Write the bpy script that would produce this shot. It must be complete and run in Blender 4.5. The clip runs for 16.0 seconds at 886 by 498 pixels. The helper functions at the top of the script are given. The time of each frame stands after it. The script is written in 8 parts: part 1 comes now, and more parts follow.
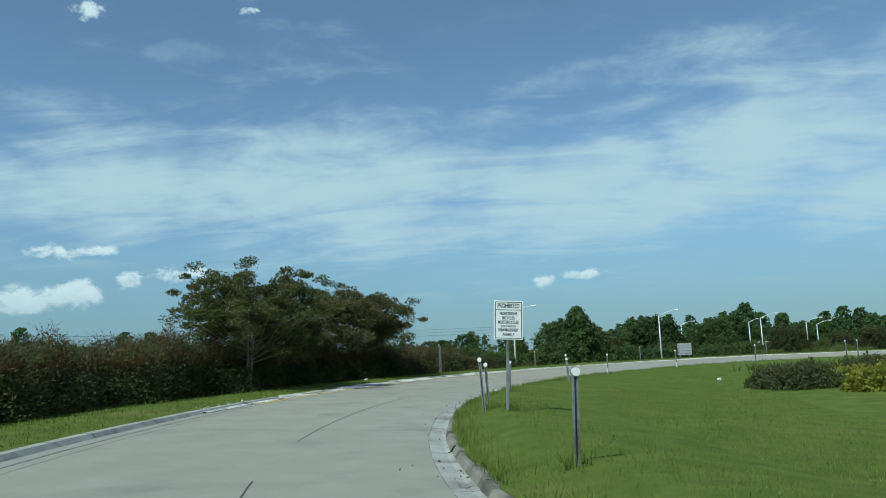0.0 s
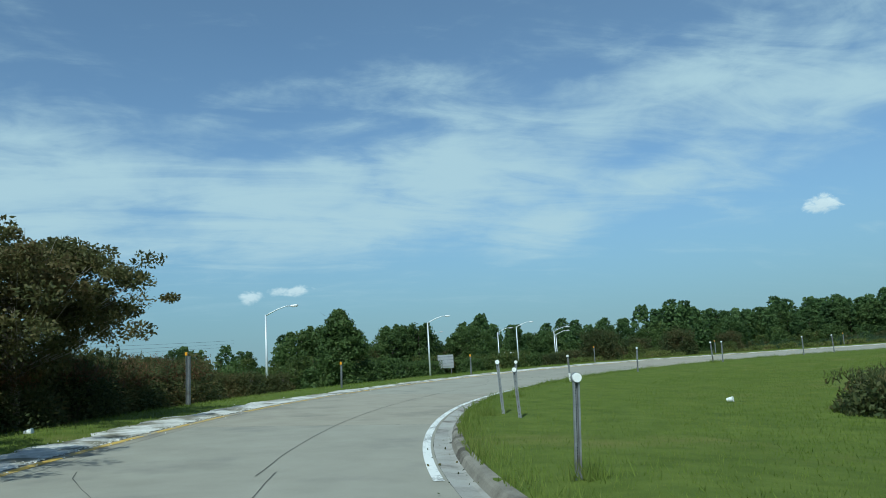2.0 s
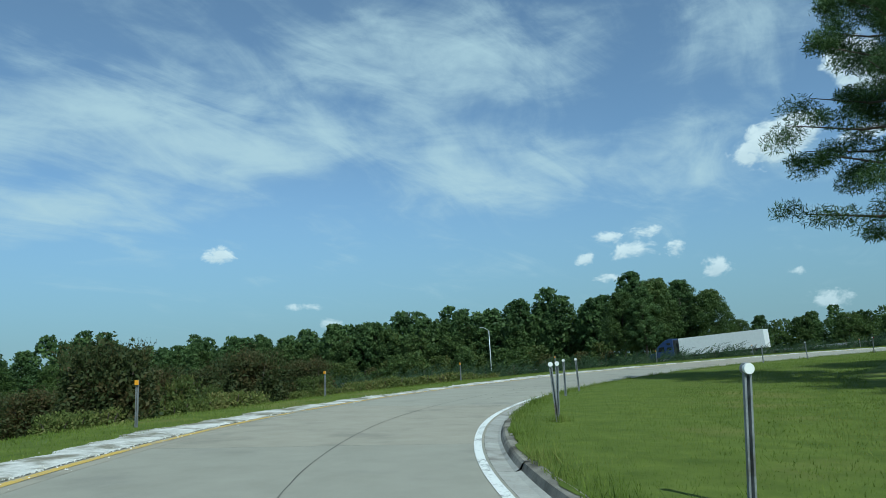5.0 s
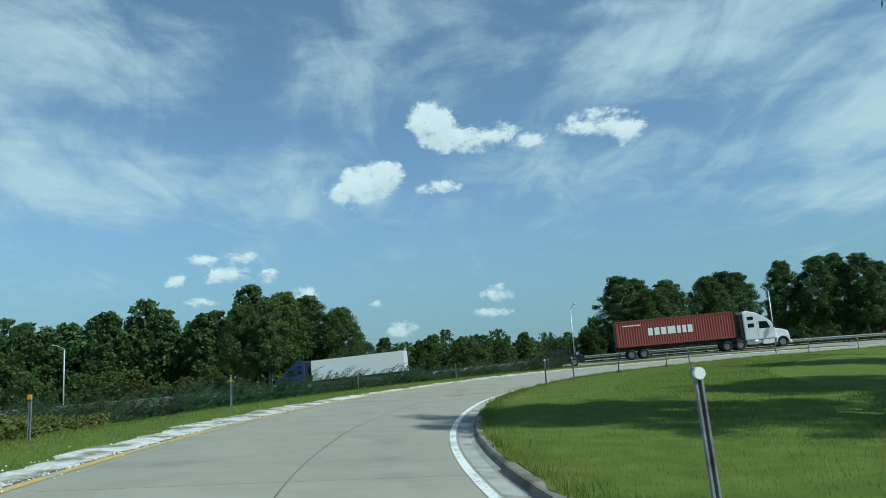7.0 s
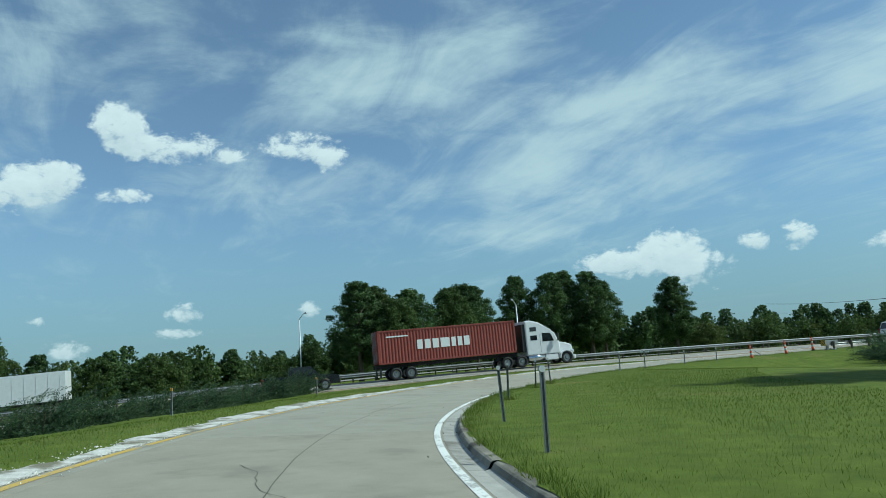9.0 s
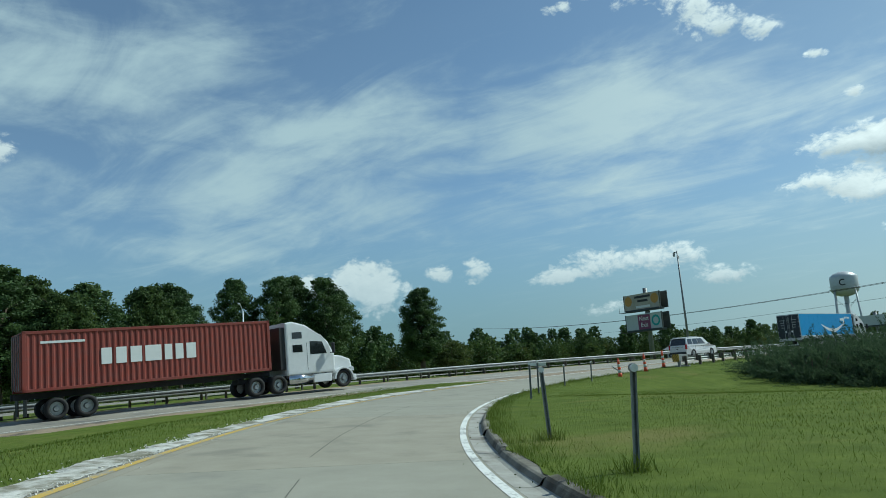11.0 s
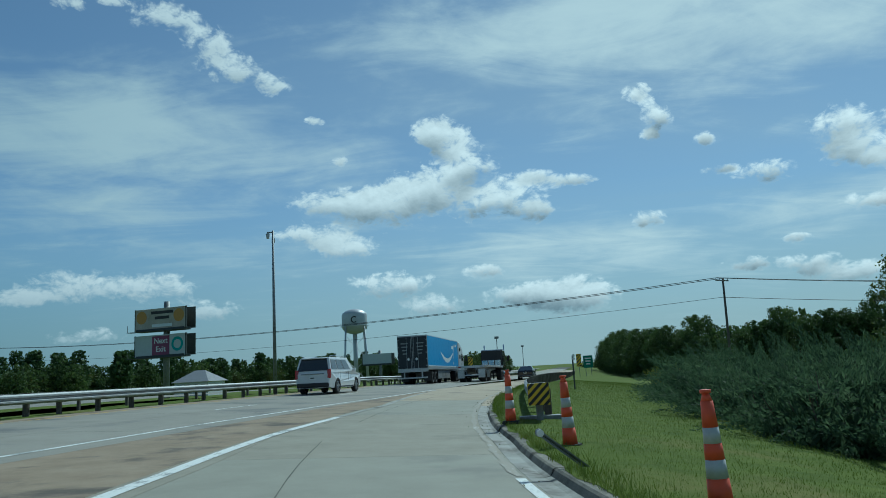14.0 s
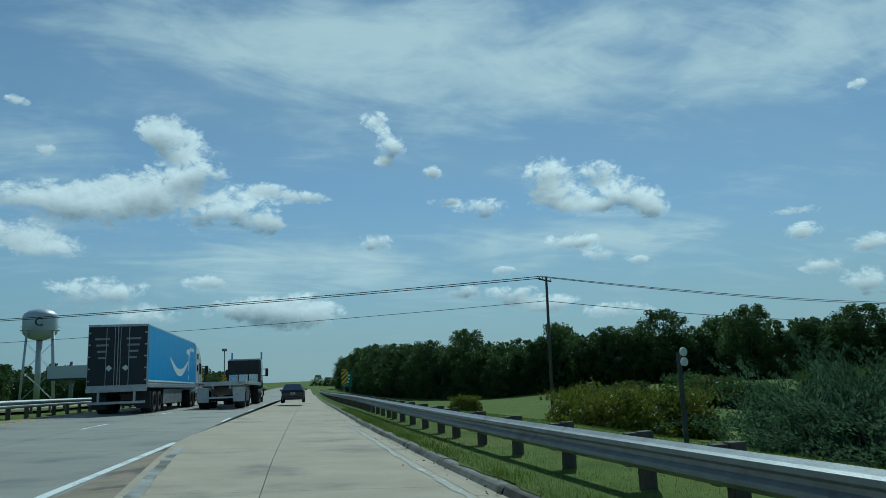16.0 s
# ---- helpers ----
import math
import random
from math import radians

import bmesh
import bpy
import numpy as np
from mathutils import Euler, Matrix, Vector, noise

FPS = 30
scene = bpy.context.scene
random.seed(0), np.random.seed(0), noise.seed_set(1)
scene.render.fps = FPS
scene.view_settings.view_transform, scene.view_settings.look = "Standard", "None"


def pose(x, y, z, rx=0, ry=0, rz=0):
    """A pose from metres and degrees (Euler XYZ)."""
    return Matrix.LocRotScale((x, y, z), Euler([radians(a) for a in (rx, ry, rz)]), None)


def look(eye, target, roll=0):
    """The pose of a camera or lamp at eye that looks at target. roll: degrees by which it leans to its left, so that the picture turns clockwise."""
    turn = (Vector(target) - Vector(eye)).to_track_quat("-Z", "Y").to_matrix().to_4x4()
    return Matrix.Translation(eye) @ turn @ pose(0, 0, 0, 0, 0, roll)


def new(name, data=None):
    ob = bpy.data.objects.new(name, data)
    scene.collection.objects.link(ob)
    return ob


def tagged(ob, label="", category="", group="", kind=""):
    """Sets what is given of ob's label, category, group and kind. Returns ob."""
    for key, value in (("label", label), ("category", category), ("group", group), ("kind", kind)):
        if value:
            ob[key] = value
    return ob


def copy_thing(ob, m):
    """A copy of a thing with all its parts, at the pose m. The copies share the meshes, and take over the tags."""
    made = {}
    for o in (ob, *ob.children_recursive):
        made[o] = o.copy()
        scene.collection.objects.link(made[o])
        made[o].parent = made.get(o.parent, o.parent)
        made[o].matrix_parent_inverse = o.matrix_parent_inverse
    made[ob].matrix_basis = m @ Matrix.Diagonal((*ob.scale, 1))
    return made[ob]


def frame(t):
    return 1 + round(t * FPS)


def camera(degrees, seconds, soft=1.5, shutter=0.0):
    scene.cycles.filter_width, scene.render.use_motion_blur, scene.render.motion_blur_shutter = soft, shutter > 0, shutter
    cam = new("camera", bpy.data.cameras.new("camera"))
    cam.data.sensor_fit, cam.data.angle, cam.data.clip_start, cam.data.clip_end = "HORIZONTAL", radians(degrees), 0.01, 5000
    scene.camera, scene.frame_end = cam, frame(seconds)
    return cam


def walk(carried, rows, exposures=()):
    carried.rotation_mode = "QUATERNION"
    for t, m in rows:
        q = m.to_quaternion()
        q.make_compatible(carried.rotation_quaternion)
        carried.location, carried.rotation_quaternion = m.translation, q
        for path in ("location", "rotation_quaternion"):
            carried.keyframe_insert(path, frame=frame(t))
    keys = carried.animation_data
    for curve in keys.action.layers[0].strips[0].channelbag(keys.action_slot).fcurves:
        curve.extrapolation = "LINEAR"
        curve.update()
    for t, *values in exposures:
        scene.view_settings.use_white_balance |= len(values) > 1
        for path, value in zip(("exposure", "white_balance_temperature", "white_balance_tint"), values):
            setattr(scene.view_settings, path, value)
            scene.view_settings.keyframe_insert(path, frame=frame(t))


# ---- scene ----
cam = camera(62.72, 16.0, soft=0.75)
PATH = [
    (0, 0.000, 0.000, 1.199, 98.186, 2.131, 1.543),
    (0.5, -1.095, 3.914, 1.161, 98.210, 2.380, -4.339),
    (1, -1.832, 8.072, 1.141, 98.330, 2.772, -9.970),
    (1.5, -2.184, 12.420, 1.126, 98.452, 3.184, -15.444),
    (2, -2.110, 16.950, 1.111, 98.462, 3.341, -21.166),
    (2.5, -1.536, 21.627, 1.112, 98.549, 3.553, -27.376),
    (3, -0.369, 26.353, 1.100, 98.618, 3.446, -34.336),
    (3.5, 1.464, 31.024, 1.113, 98.751, 3.486, -41.780),
    (4, 4.001, 35.517, 1.146, 98.865, 3.500, -49.734),
    (4.5, 7.225, 39.669, 1.177, 98.938, 3.461, -57.995),
    (5, 11.046, 43.306, 1.191, 98.953, 3.405, -66.512),
    (6, 20.015, 48.682, 1.247, 98.991, 3.525, -82.836),
    (7, 30.105, 51.381, 1.244, 99.013, 3.716, -97.993),
    (7.5, 35.362, 51.730, 1.235, 99.027, 3.823, -105.004),
    (8, 40.670, 51.462, 1.231, 98.982, 3.889, -111.303),
    (9, 51.276, 49.312, 1.259, 99.183, 4.089, -121.905),
    (10, 61.546, 45.068, 1.307, 99.362, 4.308, -132.899),
    (10.5, 66.395, 42.126, 1.327, 99.351, 4.341, -139.165),
    (11, 70.936, 38.612, 1.358, 99.394, 4.360, -145.663),
    (11.5, 75.094, 34.547, 1.377, 99.370, 4.346, -152.214),
    (12, 78.806, 29.976, 1.404, 99.371, 4.333, -158.675),
    (12.5, 82.017, 24.962, 1.460, 99.403, 4.140, -165.096),
    (13, 84.666, 19.581, 1.489, 99.375, 3.873, -171.576),
    (13.5, 86.686, 13.922, 1.517, 99.412, 3.565, -178.270),
    (14, 88.031, 8.060, 1.544, 99.465, 3.098, -185.031),
    (14.5, 88.684, 2.033, 1.567, 99.622, 2.793, -191.689),
    (15, 88.677, -4.126, 1.595, 99.748, 2.627, -197.396),
    (15.5, 88.059, -10.370, 1.633, 99.851, 2.466, -202.623),
    (16, 86.911, -16.643, 1.678, 99.870, 2.228, -206.627),
]
walk(cam, [(t, pose(*p)) for t, *p in PATH],
     exposures=((0, 0.08, 5550, -9), (2, 0.04, 5450, -9), (3, 0.03, 5400, -10), (4, 0.03, 5400, -10), (5, 0.06, 5450, -9), (8, 0.12, 5600, -11), (11, -0.08, 5750, -9), (13.5, -0.4, 5200, -13), (16, -0.6, 5080, -16)))


# ---- world: sky with thin high cloud and fair-weather cumulus, one sun ----
SUN_BEARING, SUN_HEIGHT = -218.0, 46.0
scene.view_settings.exposure = 0.0
world = bpy.data.worlds.new("sky")
scene.world = world
world.use_nodes = True
wn, wl_ = world.node_tree.nodes, world.node_tree.links
wn.clear()


def wmath(op, a, b=None, c=None, clamp=False):
    nd = wn.new("ShaderNodeMath")
    nd.operation, nd.use_clamp = op, clamp
    for i, v in enumerate((a, b, c)):
        if v is None:
            continue
        if isinstance(v, (int, float)):
            nd.inputs[i].default_value = v
        else:
            wl_.new(v, nd.inputs[i])
    return nd.outputs[0]


def wvec(op, a, b, out=0):
    nd = wn.new("ShaderNodeVectorMath")
    nd.operation = op
    for i, v in enumerate((a, b)):
        if v is None:
            continue
        if isinstance(v, tuple):
            nd.inputs[i].default_value = v
        else:
            wl_.new(v, nd.inputs[i])
    return nd.outputs[out]


def wnoise(vec, scale, detail, rough, dist=0.0):
    nd = wn.new("ShaderNodeTexNoise")
    wl_.new(vec, nd.inputs["Vector"])
    nd.inputs["Scale"].default_value, nd.inputs["Detail"].default_value = scale, detail
    nd.inputs["Roughness"].default_value, nd.inputs["Distortion"].default_value = rough, dist
    return nd.outputs[0]


def wramp(v, lo, hi):
    nd = wn.new("ShaderNodeMapRange")
    nd.interpolation_type = "SMOOTHSTEP"
    wl_.new(v, nd.inputs[0])
    nd.inputs[1].default_value, nd.inputs[2].default_value = lo, hi
    return nd.outputs[0]


def wmix(fac, a, b):
    nd = wn.new("ShaderNodeMix")
    nd.data_type = "RGBA"
    for i, v in ((0, fac), (6, a), (7, b)):
        if isinstance(v, tuple):
            nd.inputs[i].default_value = (*v, 1)
        elif isinstance(v, (int, float)):
            nd.inputs[i].default_value = v
        else:
            wl_.new(v, nd.inputs[i])
    return nd.outputs[2]


coord = wn.new("ShaderNodeTexCoord").outputs["Generated"]
way = wvec("NORMALIZE", coord, None)
turn_mid = radians(-95)                    # middle bearing of the sky seen, so that bearings never wrap
rot = wn.new("ShaderNodeVectorRotate")
rot.rotation_type = "Z_AXIS"
wl_.new(way, rot.inputs["Vector"])
rot.inputs["Angle"].default_value = -turn_mid
sep = wn.new("ShaderNodeSeparateXYZ")
wl_.new(rot.outputs[0], sep.inputs[0])
bearing = wmath("MULTIPLY", wmath("ARCTAN2", wmath("MULTIPLY", sep.outputs[0], -1), sep.outputs[1]), 57.2958)
height = wmath("MULTIPLY", wmath("ARCSINE", sep.outputs[2]), 57.2958)
sky = wn.new("ShaderNodeTexSky")
sky.sky_type, sky.sun_disc = "NISHITA", False
sky.sun_elevation, sky.sun_rotation = radians(SUN_HEIGHT), radians(-SUN_BEARING)
sky.air_density, sky.dust_density, sky.ozone_density = 1.0, 0.05, 4.0
hue = wn.new("ShaderNodeHueSaturation")
hue.inputs["Saturation"].default_value, hue.inputs["Value"].default_value = 0.93, 1.0
wl_.new(sky.outputs[0], hue.inputs["Color"])
# high cirrus: streaks on a flat layer far above, thick where a veil of it lies
# each veil: bearing and height of its middle, half its width and height in degrees, and how dense it is
VEIL_A = ((27.9, 13.1, 9.5, 4.4, 1), (15.9, 23.3, 15.1, 2, 0.35), (11.2, 13.3, 13.1, 4.8, 0.9), (5, 9.2, 11.5, 1.8, 0.7), (-10.8, 11.5, 12.8, 3.9, 1), (-12, 12.6, 13.5, 3.3, 1),
          (-18, 20.8, 12.3, 1.6, 0.5), (-23.4, 14.7, 9.8, 3.6, 0.95), (-28.4, 10, 6.8, 2.3, 0.7), (-31.6, 18.1, 17.8, 2.6, 0.75), (-40.3, 20.2, 9.3, 1.5, 0.6), (-40.4, 12.4, 10.9, 2, 0.6),
          (-44.7, 20.5, 8.9, 2.1, 0.75), (-50.3, 17.6, 18.6, 2.5, 0.75), (-58.1, 17.3, 11.6, 1.6, 0.55), (-68.7, 23.3, 13.8, 2.9, 0.75), (-72.7, 14.8, 11.2, 2.6, 0.75), (-85.8, 13.8, 8.1, 2.9, 0.7),
          (-87.2, 13.9, 7.6, 2.4, 0.6),)
VEIL_B = ((-90.9, 22.3, 7.8, 1.9, 0.5), (-95.4, 24.4, 10.8, 4, 0.45), (-110.7, 14, 9.9, 2.2, 0.6), (-120.7, 23.1, 11.7, 3.7, 0.85), (-126.3, 21.8, 9.4, 5.7, 0.6), (-128.2, 10.6, 10.3, 1.7, 0.6),
          (-132.1, 12.8, 11.9, 2.1, 0.6), (-132.9, 15, 13, 4.5, 0.9), (-136.3, 17.5, 14.6, 4.6, 0.7), (-141.2, 19.3, 8.8, 3, 0.8), (-157.7, 18.2, 12.9, 3.8, 0.7), (-161.2, 17.5, 15.4, 3.9, 0.85),
          (-164.1, 12.5, 15.3, 3.5, 0.5), (-165.3, 17.4, 7.4, 3.9, 0.6), (-187.7, 22.1, 14.9, 3.2, 0.1), (-196.3, 8.6, 11.2, 2.4, 0.55), (-200.5, 25.7, 18.3, 3.3, 0.75), (-210.8, 25.4, 18.3, 4.1, 0.7),
          (-218.3, 10.3, 10.9, 1.6, 0.5),)
VEIL_C = ((-236.4, 22, 9, 2.9, 0.9),)
flat = wn.new("ShaderNodeCombineXYZ")
up = wmath("ADD", wmath("MAXIMUM", sep.outputs[2], 0.0), 0.12)
wl_.new(wmath("DIVIDE", sep.outputs[0], up), flat.inputs[0])
wl_.new(wmath("DIVIDE", sep.outputs[1], up), flat.inputs[1])
pt = wn.new("ShaderNodeCombineXYZ")
wl_.new(bearing, pt.inputs[0])
wl_.new(height, pt.inputs[1])
wander = wn.new("ShaderNodeTexNoise")
wl_.new(pt.outputs[0], wander.inputs["Vector"])
wander.inputs["Scale"].default_value, wander.inputs["Detail"].default_value = 0.10, 4
strayed = wvec("ADD", pt.outputs[0], wvec("MULTIPLY", wvec("SUBTRACT", wander.outputs[1], (0.5, 0.5, 0.5)), (14.0, 5.0, 0)))


def lobe(at_point, cb, ch, cw, ct):
    """1 in the middle of an ellipse on the sky, falling to 0 at its rim."""
    nd = wn.new("ShaderNodeVectorMath")
    nd.operation = "MULTIPLY_ADD"
    wl_.new(at_point, nd.inputs[0])
    nd.inputs[1].default_value = (1 / cw, 1 / ct, 0)
    nd.inputs[2].default_value = (-(cb - math.degrees(turn_mid)) / cw, -ch / ct, 0)
    dot = wn.new("ShaderNodeVectorMath")
    dot.operation = "DOT_PRODUCT"
    wl_.new(nd.outputs[0], dot.inputs[0])
    wl_.new(nd.outputs[0], dot.inputs[1])
    near_mid = wmath("MULTIPLY_ADD", dot.outputs[1], -1.0, 1.0, clamp=True)
    return wmath("MULTIPLY", near_mid, near_mid)


veil = None
for vb, vh, vw, vt, dense in VEIL_A + VEIL_B + VEIL_C:
    one = wmath("MULTIPLY", lobe(strayed, vb, vh, vw * 1.7, vt * 1.9), dense * 1.2)
    veil = one if veil is None else wmath("MAXIMUM", veil, one)
streak_map = wn.new("ShaderNodeMapping")
streak_map.inputs["Rotation"].default_value = (0, 0, radians(8))
streak_map.inputs["Scale"].default_value = (1.0, 0.40, 1)
wl_.new(flat.outputs[0], streak_map.inputs["Vector"])
broad = wnoise(streak_map.outputs[0], 0.9, 4, 0.55, 0.8)
fine = wnoise(streak_map.outputs[0], 3.6, 9, 0.62, 1.0)
tuft_map = wn.new("ShaderNodeMapping")
tuft_map.inputs["Scale"].default_value = (0.13, 0.34, 1)
wl_.new(pt.outputs[0], tuft_map.inputs["Vector"])
tufts = wnoise(tuft_map.outputs[0], 1.0, 8, 0.58, 0.4)
grain_ = wmath("ADD", wmath("MULTIPLY", broad, 0.22), wmath("ADD", wmath("MULTIPLY", fine, 0.42), wmath("MULTIPLY", tufts, 0.36)))
cirrus = wramp(wmath("ADD", grain_, wmath("MULTIPLY", wmath("SUBTRACT", veil, 0.5), 0.23)), 0.39, 0.70)
cirrus = wmath("MULTIPLY", wmath("MULTIPLY", cirrus, 0.92), wramp(height, 0.5, 9.0))

# cumulus, east and south of the place: bearing and height of each puff, half its width and height, in degrees
CUMULUS_EAST_A = ((32.3, 4.3, 1.6, 0.6), (30.3, 4.7, 2.7, 0.9), (29.9, 7.9, 1.6, 0.5), (28, 5.1, 1.1, 0.8), (27.9, 24.7, 1.1, 0.6), (26.7, 8.2, 1.1, 0.4),
                  (24.9, 5.9, 1.1, 0.6), (21.3, 6.4, 2, 0.6), (16.2, 26.1, 0.8, 0.3), (-6.7, 5.2, 0.8, 0.6), (-9.5, 5.6, 1.4, 0.4), (-49.8, 8.9, 1.2, 0.6),
                  (-56, 4.9, 1.2, 0.3), (-58, 3.5, 0.8, 0.5), (-78.3, 7.3, 0.8, 0.5), (-79.7, 5.6, 1.3, 0.3),
                  (-80.2, 8.8, 1.1, 0.4), (-81.8, 7.4, 1.6, 0.7), (-83.2, 8.9, 1.2, 0.4), (-84.7, 7.5, 0.7, 0.6), (-87.8, 5.9, 1.1, 0.8), (-91.8, 14, 1.7, 1.4),)
CUMULUS_EAST_B = ((-91.9, 13.7, 2, 0.6), (-93.1, 5, 0.6, 0.3), (-93.5, 14.9, 1.7, 1), (-94.2, 14.7, 1.4, 1.2), (-95.1, 2.8, 1.4, 0.8),
                  (-98, 18.8, 1.5, 1.2), (-98.6, 13.8, 1.6, 0.5), (-98.7, 18.5, 2, 1.3), (-99.8, 17.1, 1.8, 0.9), (-102.1, 3.8, 2.2, 0.3), (-102.4, 5.1, 1.2, 0.7),
                  (-103.2, 17.3, 2.3, 1.1), (-106.3, 16.8, 1.1, 0.5), (-111.6, 17.4, 2.8, 1.1), (-111.7, 5, 0.8, 0.6), (-113.7, 16.4, 1, 0.8), (-135, 6.8, 1.9, 0.7),
                  (-137.3, 6.9, 2.9, 1.1), (-139.3, 7.8, 1.4, 1.1), (-141, 7.7, 1.2, 1.1), (-141.1, 5.8, 2.7, 1.4), (-145.9, 7.4, 1.3, 0.6),)
CUMULUS_SOUTH_A = ((-149, 7.4, 1.3, 0.9), (-154.5, 6.3, 2, 0.5), (-157.5, 26.6, 1.2, 0.4), (-158.2, 6.9, 3.4, 1), (-159.4, 3.6, 2.5, 0.5),
                   (-160.2, 27.3, 1, 0.4), (-163.8, 6.9, 2.5, 1), (-164.3, 26.5, 2.3, 1), (-167.3, 5.3, 2.2, 0.7), (-167.5, 24.9, 1.7, 1.1), (-169.5, 23.3, 2.3, 1),
                   (-172.5, 22.3, 1.2, 0.6), (-175.3, 10.8, 2.7, 0.8), (-175.6, 19.7, 0.7, 0.3), (-177.2, 16.6, 0.7, 0.4), (-177.7, 9.6, 2.3, 0.9), (-177.8, 13.2, 4, 1.1),
                   (-181.2, 6.6, 3.5, 1), (-181.3, 12.6, 3.5, 1.6), (-183.2, 13.5, 2.4, 1), (-184.1, 4.9, 2.5, 0.7), (-184.6, 14.5, 2.9, 1.3), (-185.4, 18.6, 1.6, 0.9),)
CUMULUS_SOUTH_B = ((-186.3, 17.9, 2, 1.3), (-188.3, 15.7, 1.9, 1.5), (-188.8, 7.5, 1.6, 0.5), (-190, 12.8, 3.7, 1.4), (-191.6, 5.5, 2.8, 0.8), (-192.7, 14.6, 1.6, 0.5),
                   (-193.2, 11.8, 1.4, 0.7), (-194.9, 5.5, 3.1, 1), (-195.6, 4.6, 3, 1), (-195.9, 14.1, 1.9, 0.4), (-201.5, 10.5, 1.1, 0.7), 
                   (-201.9, 19.8, 1.3, 0.6), (-202.4, 16.7, 0.8, 0.4), (-202.9, 18, 1, 1.1), (-206.3, 16, 0.7, 0.5), (-207.2, 13.8, 1.1, 0.3), (-208.4, 6.5, 1.9, 0.5),
                   (-210.3, 12.9, 1.9, 0.8), (-212, 7.9, 1, 0.3), (-212.8, 6, 1.9, 0.7), (-215, 5, 2.3, 0.7), (-215.4, 15.1, 1.8, 1.3), (-216, 13.3, 1.9, 1),)
CUMULUS_SOUTH_C = ((-217.1, 9.8, 2.1, 0.6), (-218, 12.3, 1.8, 0.6), (-219.2, 8.7, 1.4, 0.5), (-219.4, 14.9, 1.7, 0.8), (-220.4, 4.2, 2.4, 0.5), (-221.5, 13, 2.3, 1.2),
                   (-221.9, 8.1, 0.9, 0.3), (-223.5, 11.8, 1.3, 0.9), (-233.5, 10.5, 1.5, 0.3), (-233.7, 9, 1.2, 0.6), (-234.9, 6.5, 1.3, 0.5), (-237.6, 5.1, 1.6, 0.9),
                   (-237.8, 7.7, 1.3, 0.6), (-238.4, 18.5, 0.5, 0.3),)
sun_side = wn.new("ShaderNodeVectorMath")
sun_side.operation = "DOT_PRODUCT"
wl_.new(way, sun_side.inputs[0])
sb = radians(SUN_BEARING)
sun_side.inputs[1].default_value = (-math.sin(sb), math.cos(sb), 0)
back_lit = wramp(sun_side.outputs[1], 0.30, 1.0)
SKY_LEVEL = 0.095
cirrus_col = wmix(back_lit, (5.3, 6.2, 6.6), (8.6, 9.1, 9.1))
film_ = wmath("MULTIPLY", wmath("MULTIPLY_ADD", back_lit, 0.26, 0.08), wmath("MULTIPLY_ADD", broad, 1.4, 0.3), clamp=True)
haze = wmath("MULTIPLY", wmath("SUBTRACT", 1.0, wramp(height, -1.0, 15.0)), 0.85)
clear = wmix(haze, wmix(film_, hue.outputs[0], (5.4, 6.1, 6.3)), wmix(back_lit, (1.85, 2.95, 3.65), (4.5, 5.4, 5.7)))
with_cirrus = wmix(cirrus, clear, cirrus_col)


def billows(at_point):
    """Rounded lumps at two sizes with a finer fray."""
    total = wmath("MULTIPLY", wmath("SUBTRACT", wnoise(at_point, 0.85, 9, 0.64, 0.5), 0.5), 2.3)
    for size_, much in ((0.75, 0.45), (1.9, 0.40), (4.6, 0.24)):
        vo = wn.new("ShaderNodeTexVoronoi")
        vo.feature = "SMOOTH_F1"
        wl_.new(at_point, vo.inputs["Vector"])
        vo.inputs["Scale"].default_value, vo.inputs["Smoothness"].default_value = size_, 0.35
        total = wmath("ADD", total, wmath("MULTIPLY", wmath("SUBTRACT", 0.45, vo.outputs["Distance"]), much))
    return total


frayed = wvec("ADD", pt.outputs[0], wvec("MULTIPLY", wvec("SUBTRACT", wander.outputs[1], (0.5, 0.5, 0.5)), (2.2, 1.4, 0)))
lumps = billows(wvec("MULTIPLY", frayed, (0.8, 1.15, 1)))
lumps_lit = billows(wvec("MULTIPLY", wvec("ADD", frayed, (-0.30, 0.55, 0)), (0.8, 1.15, 1)))
relief = wmath("MULTIPLY", wmath("SUBTRACT", lumps_lit, lumps), 0.30)


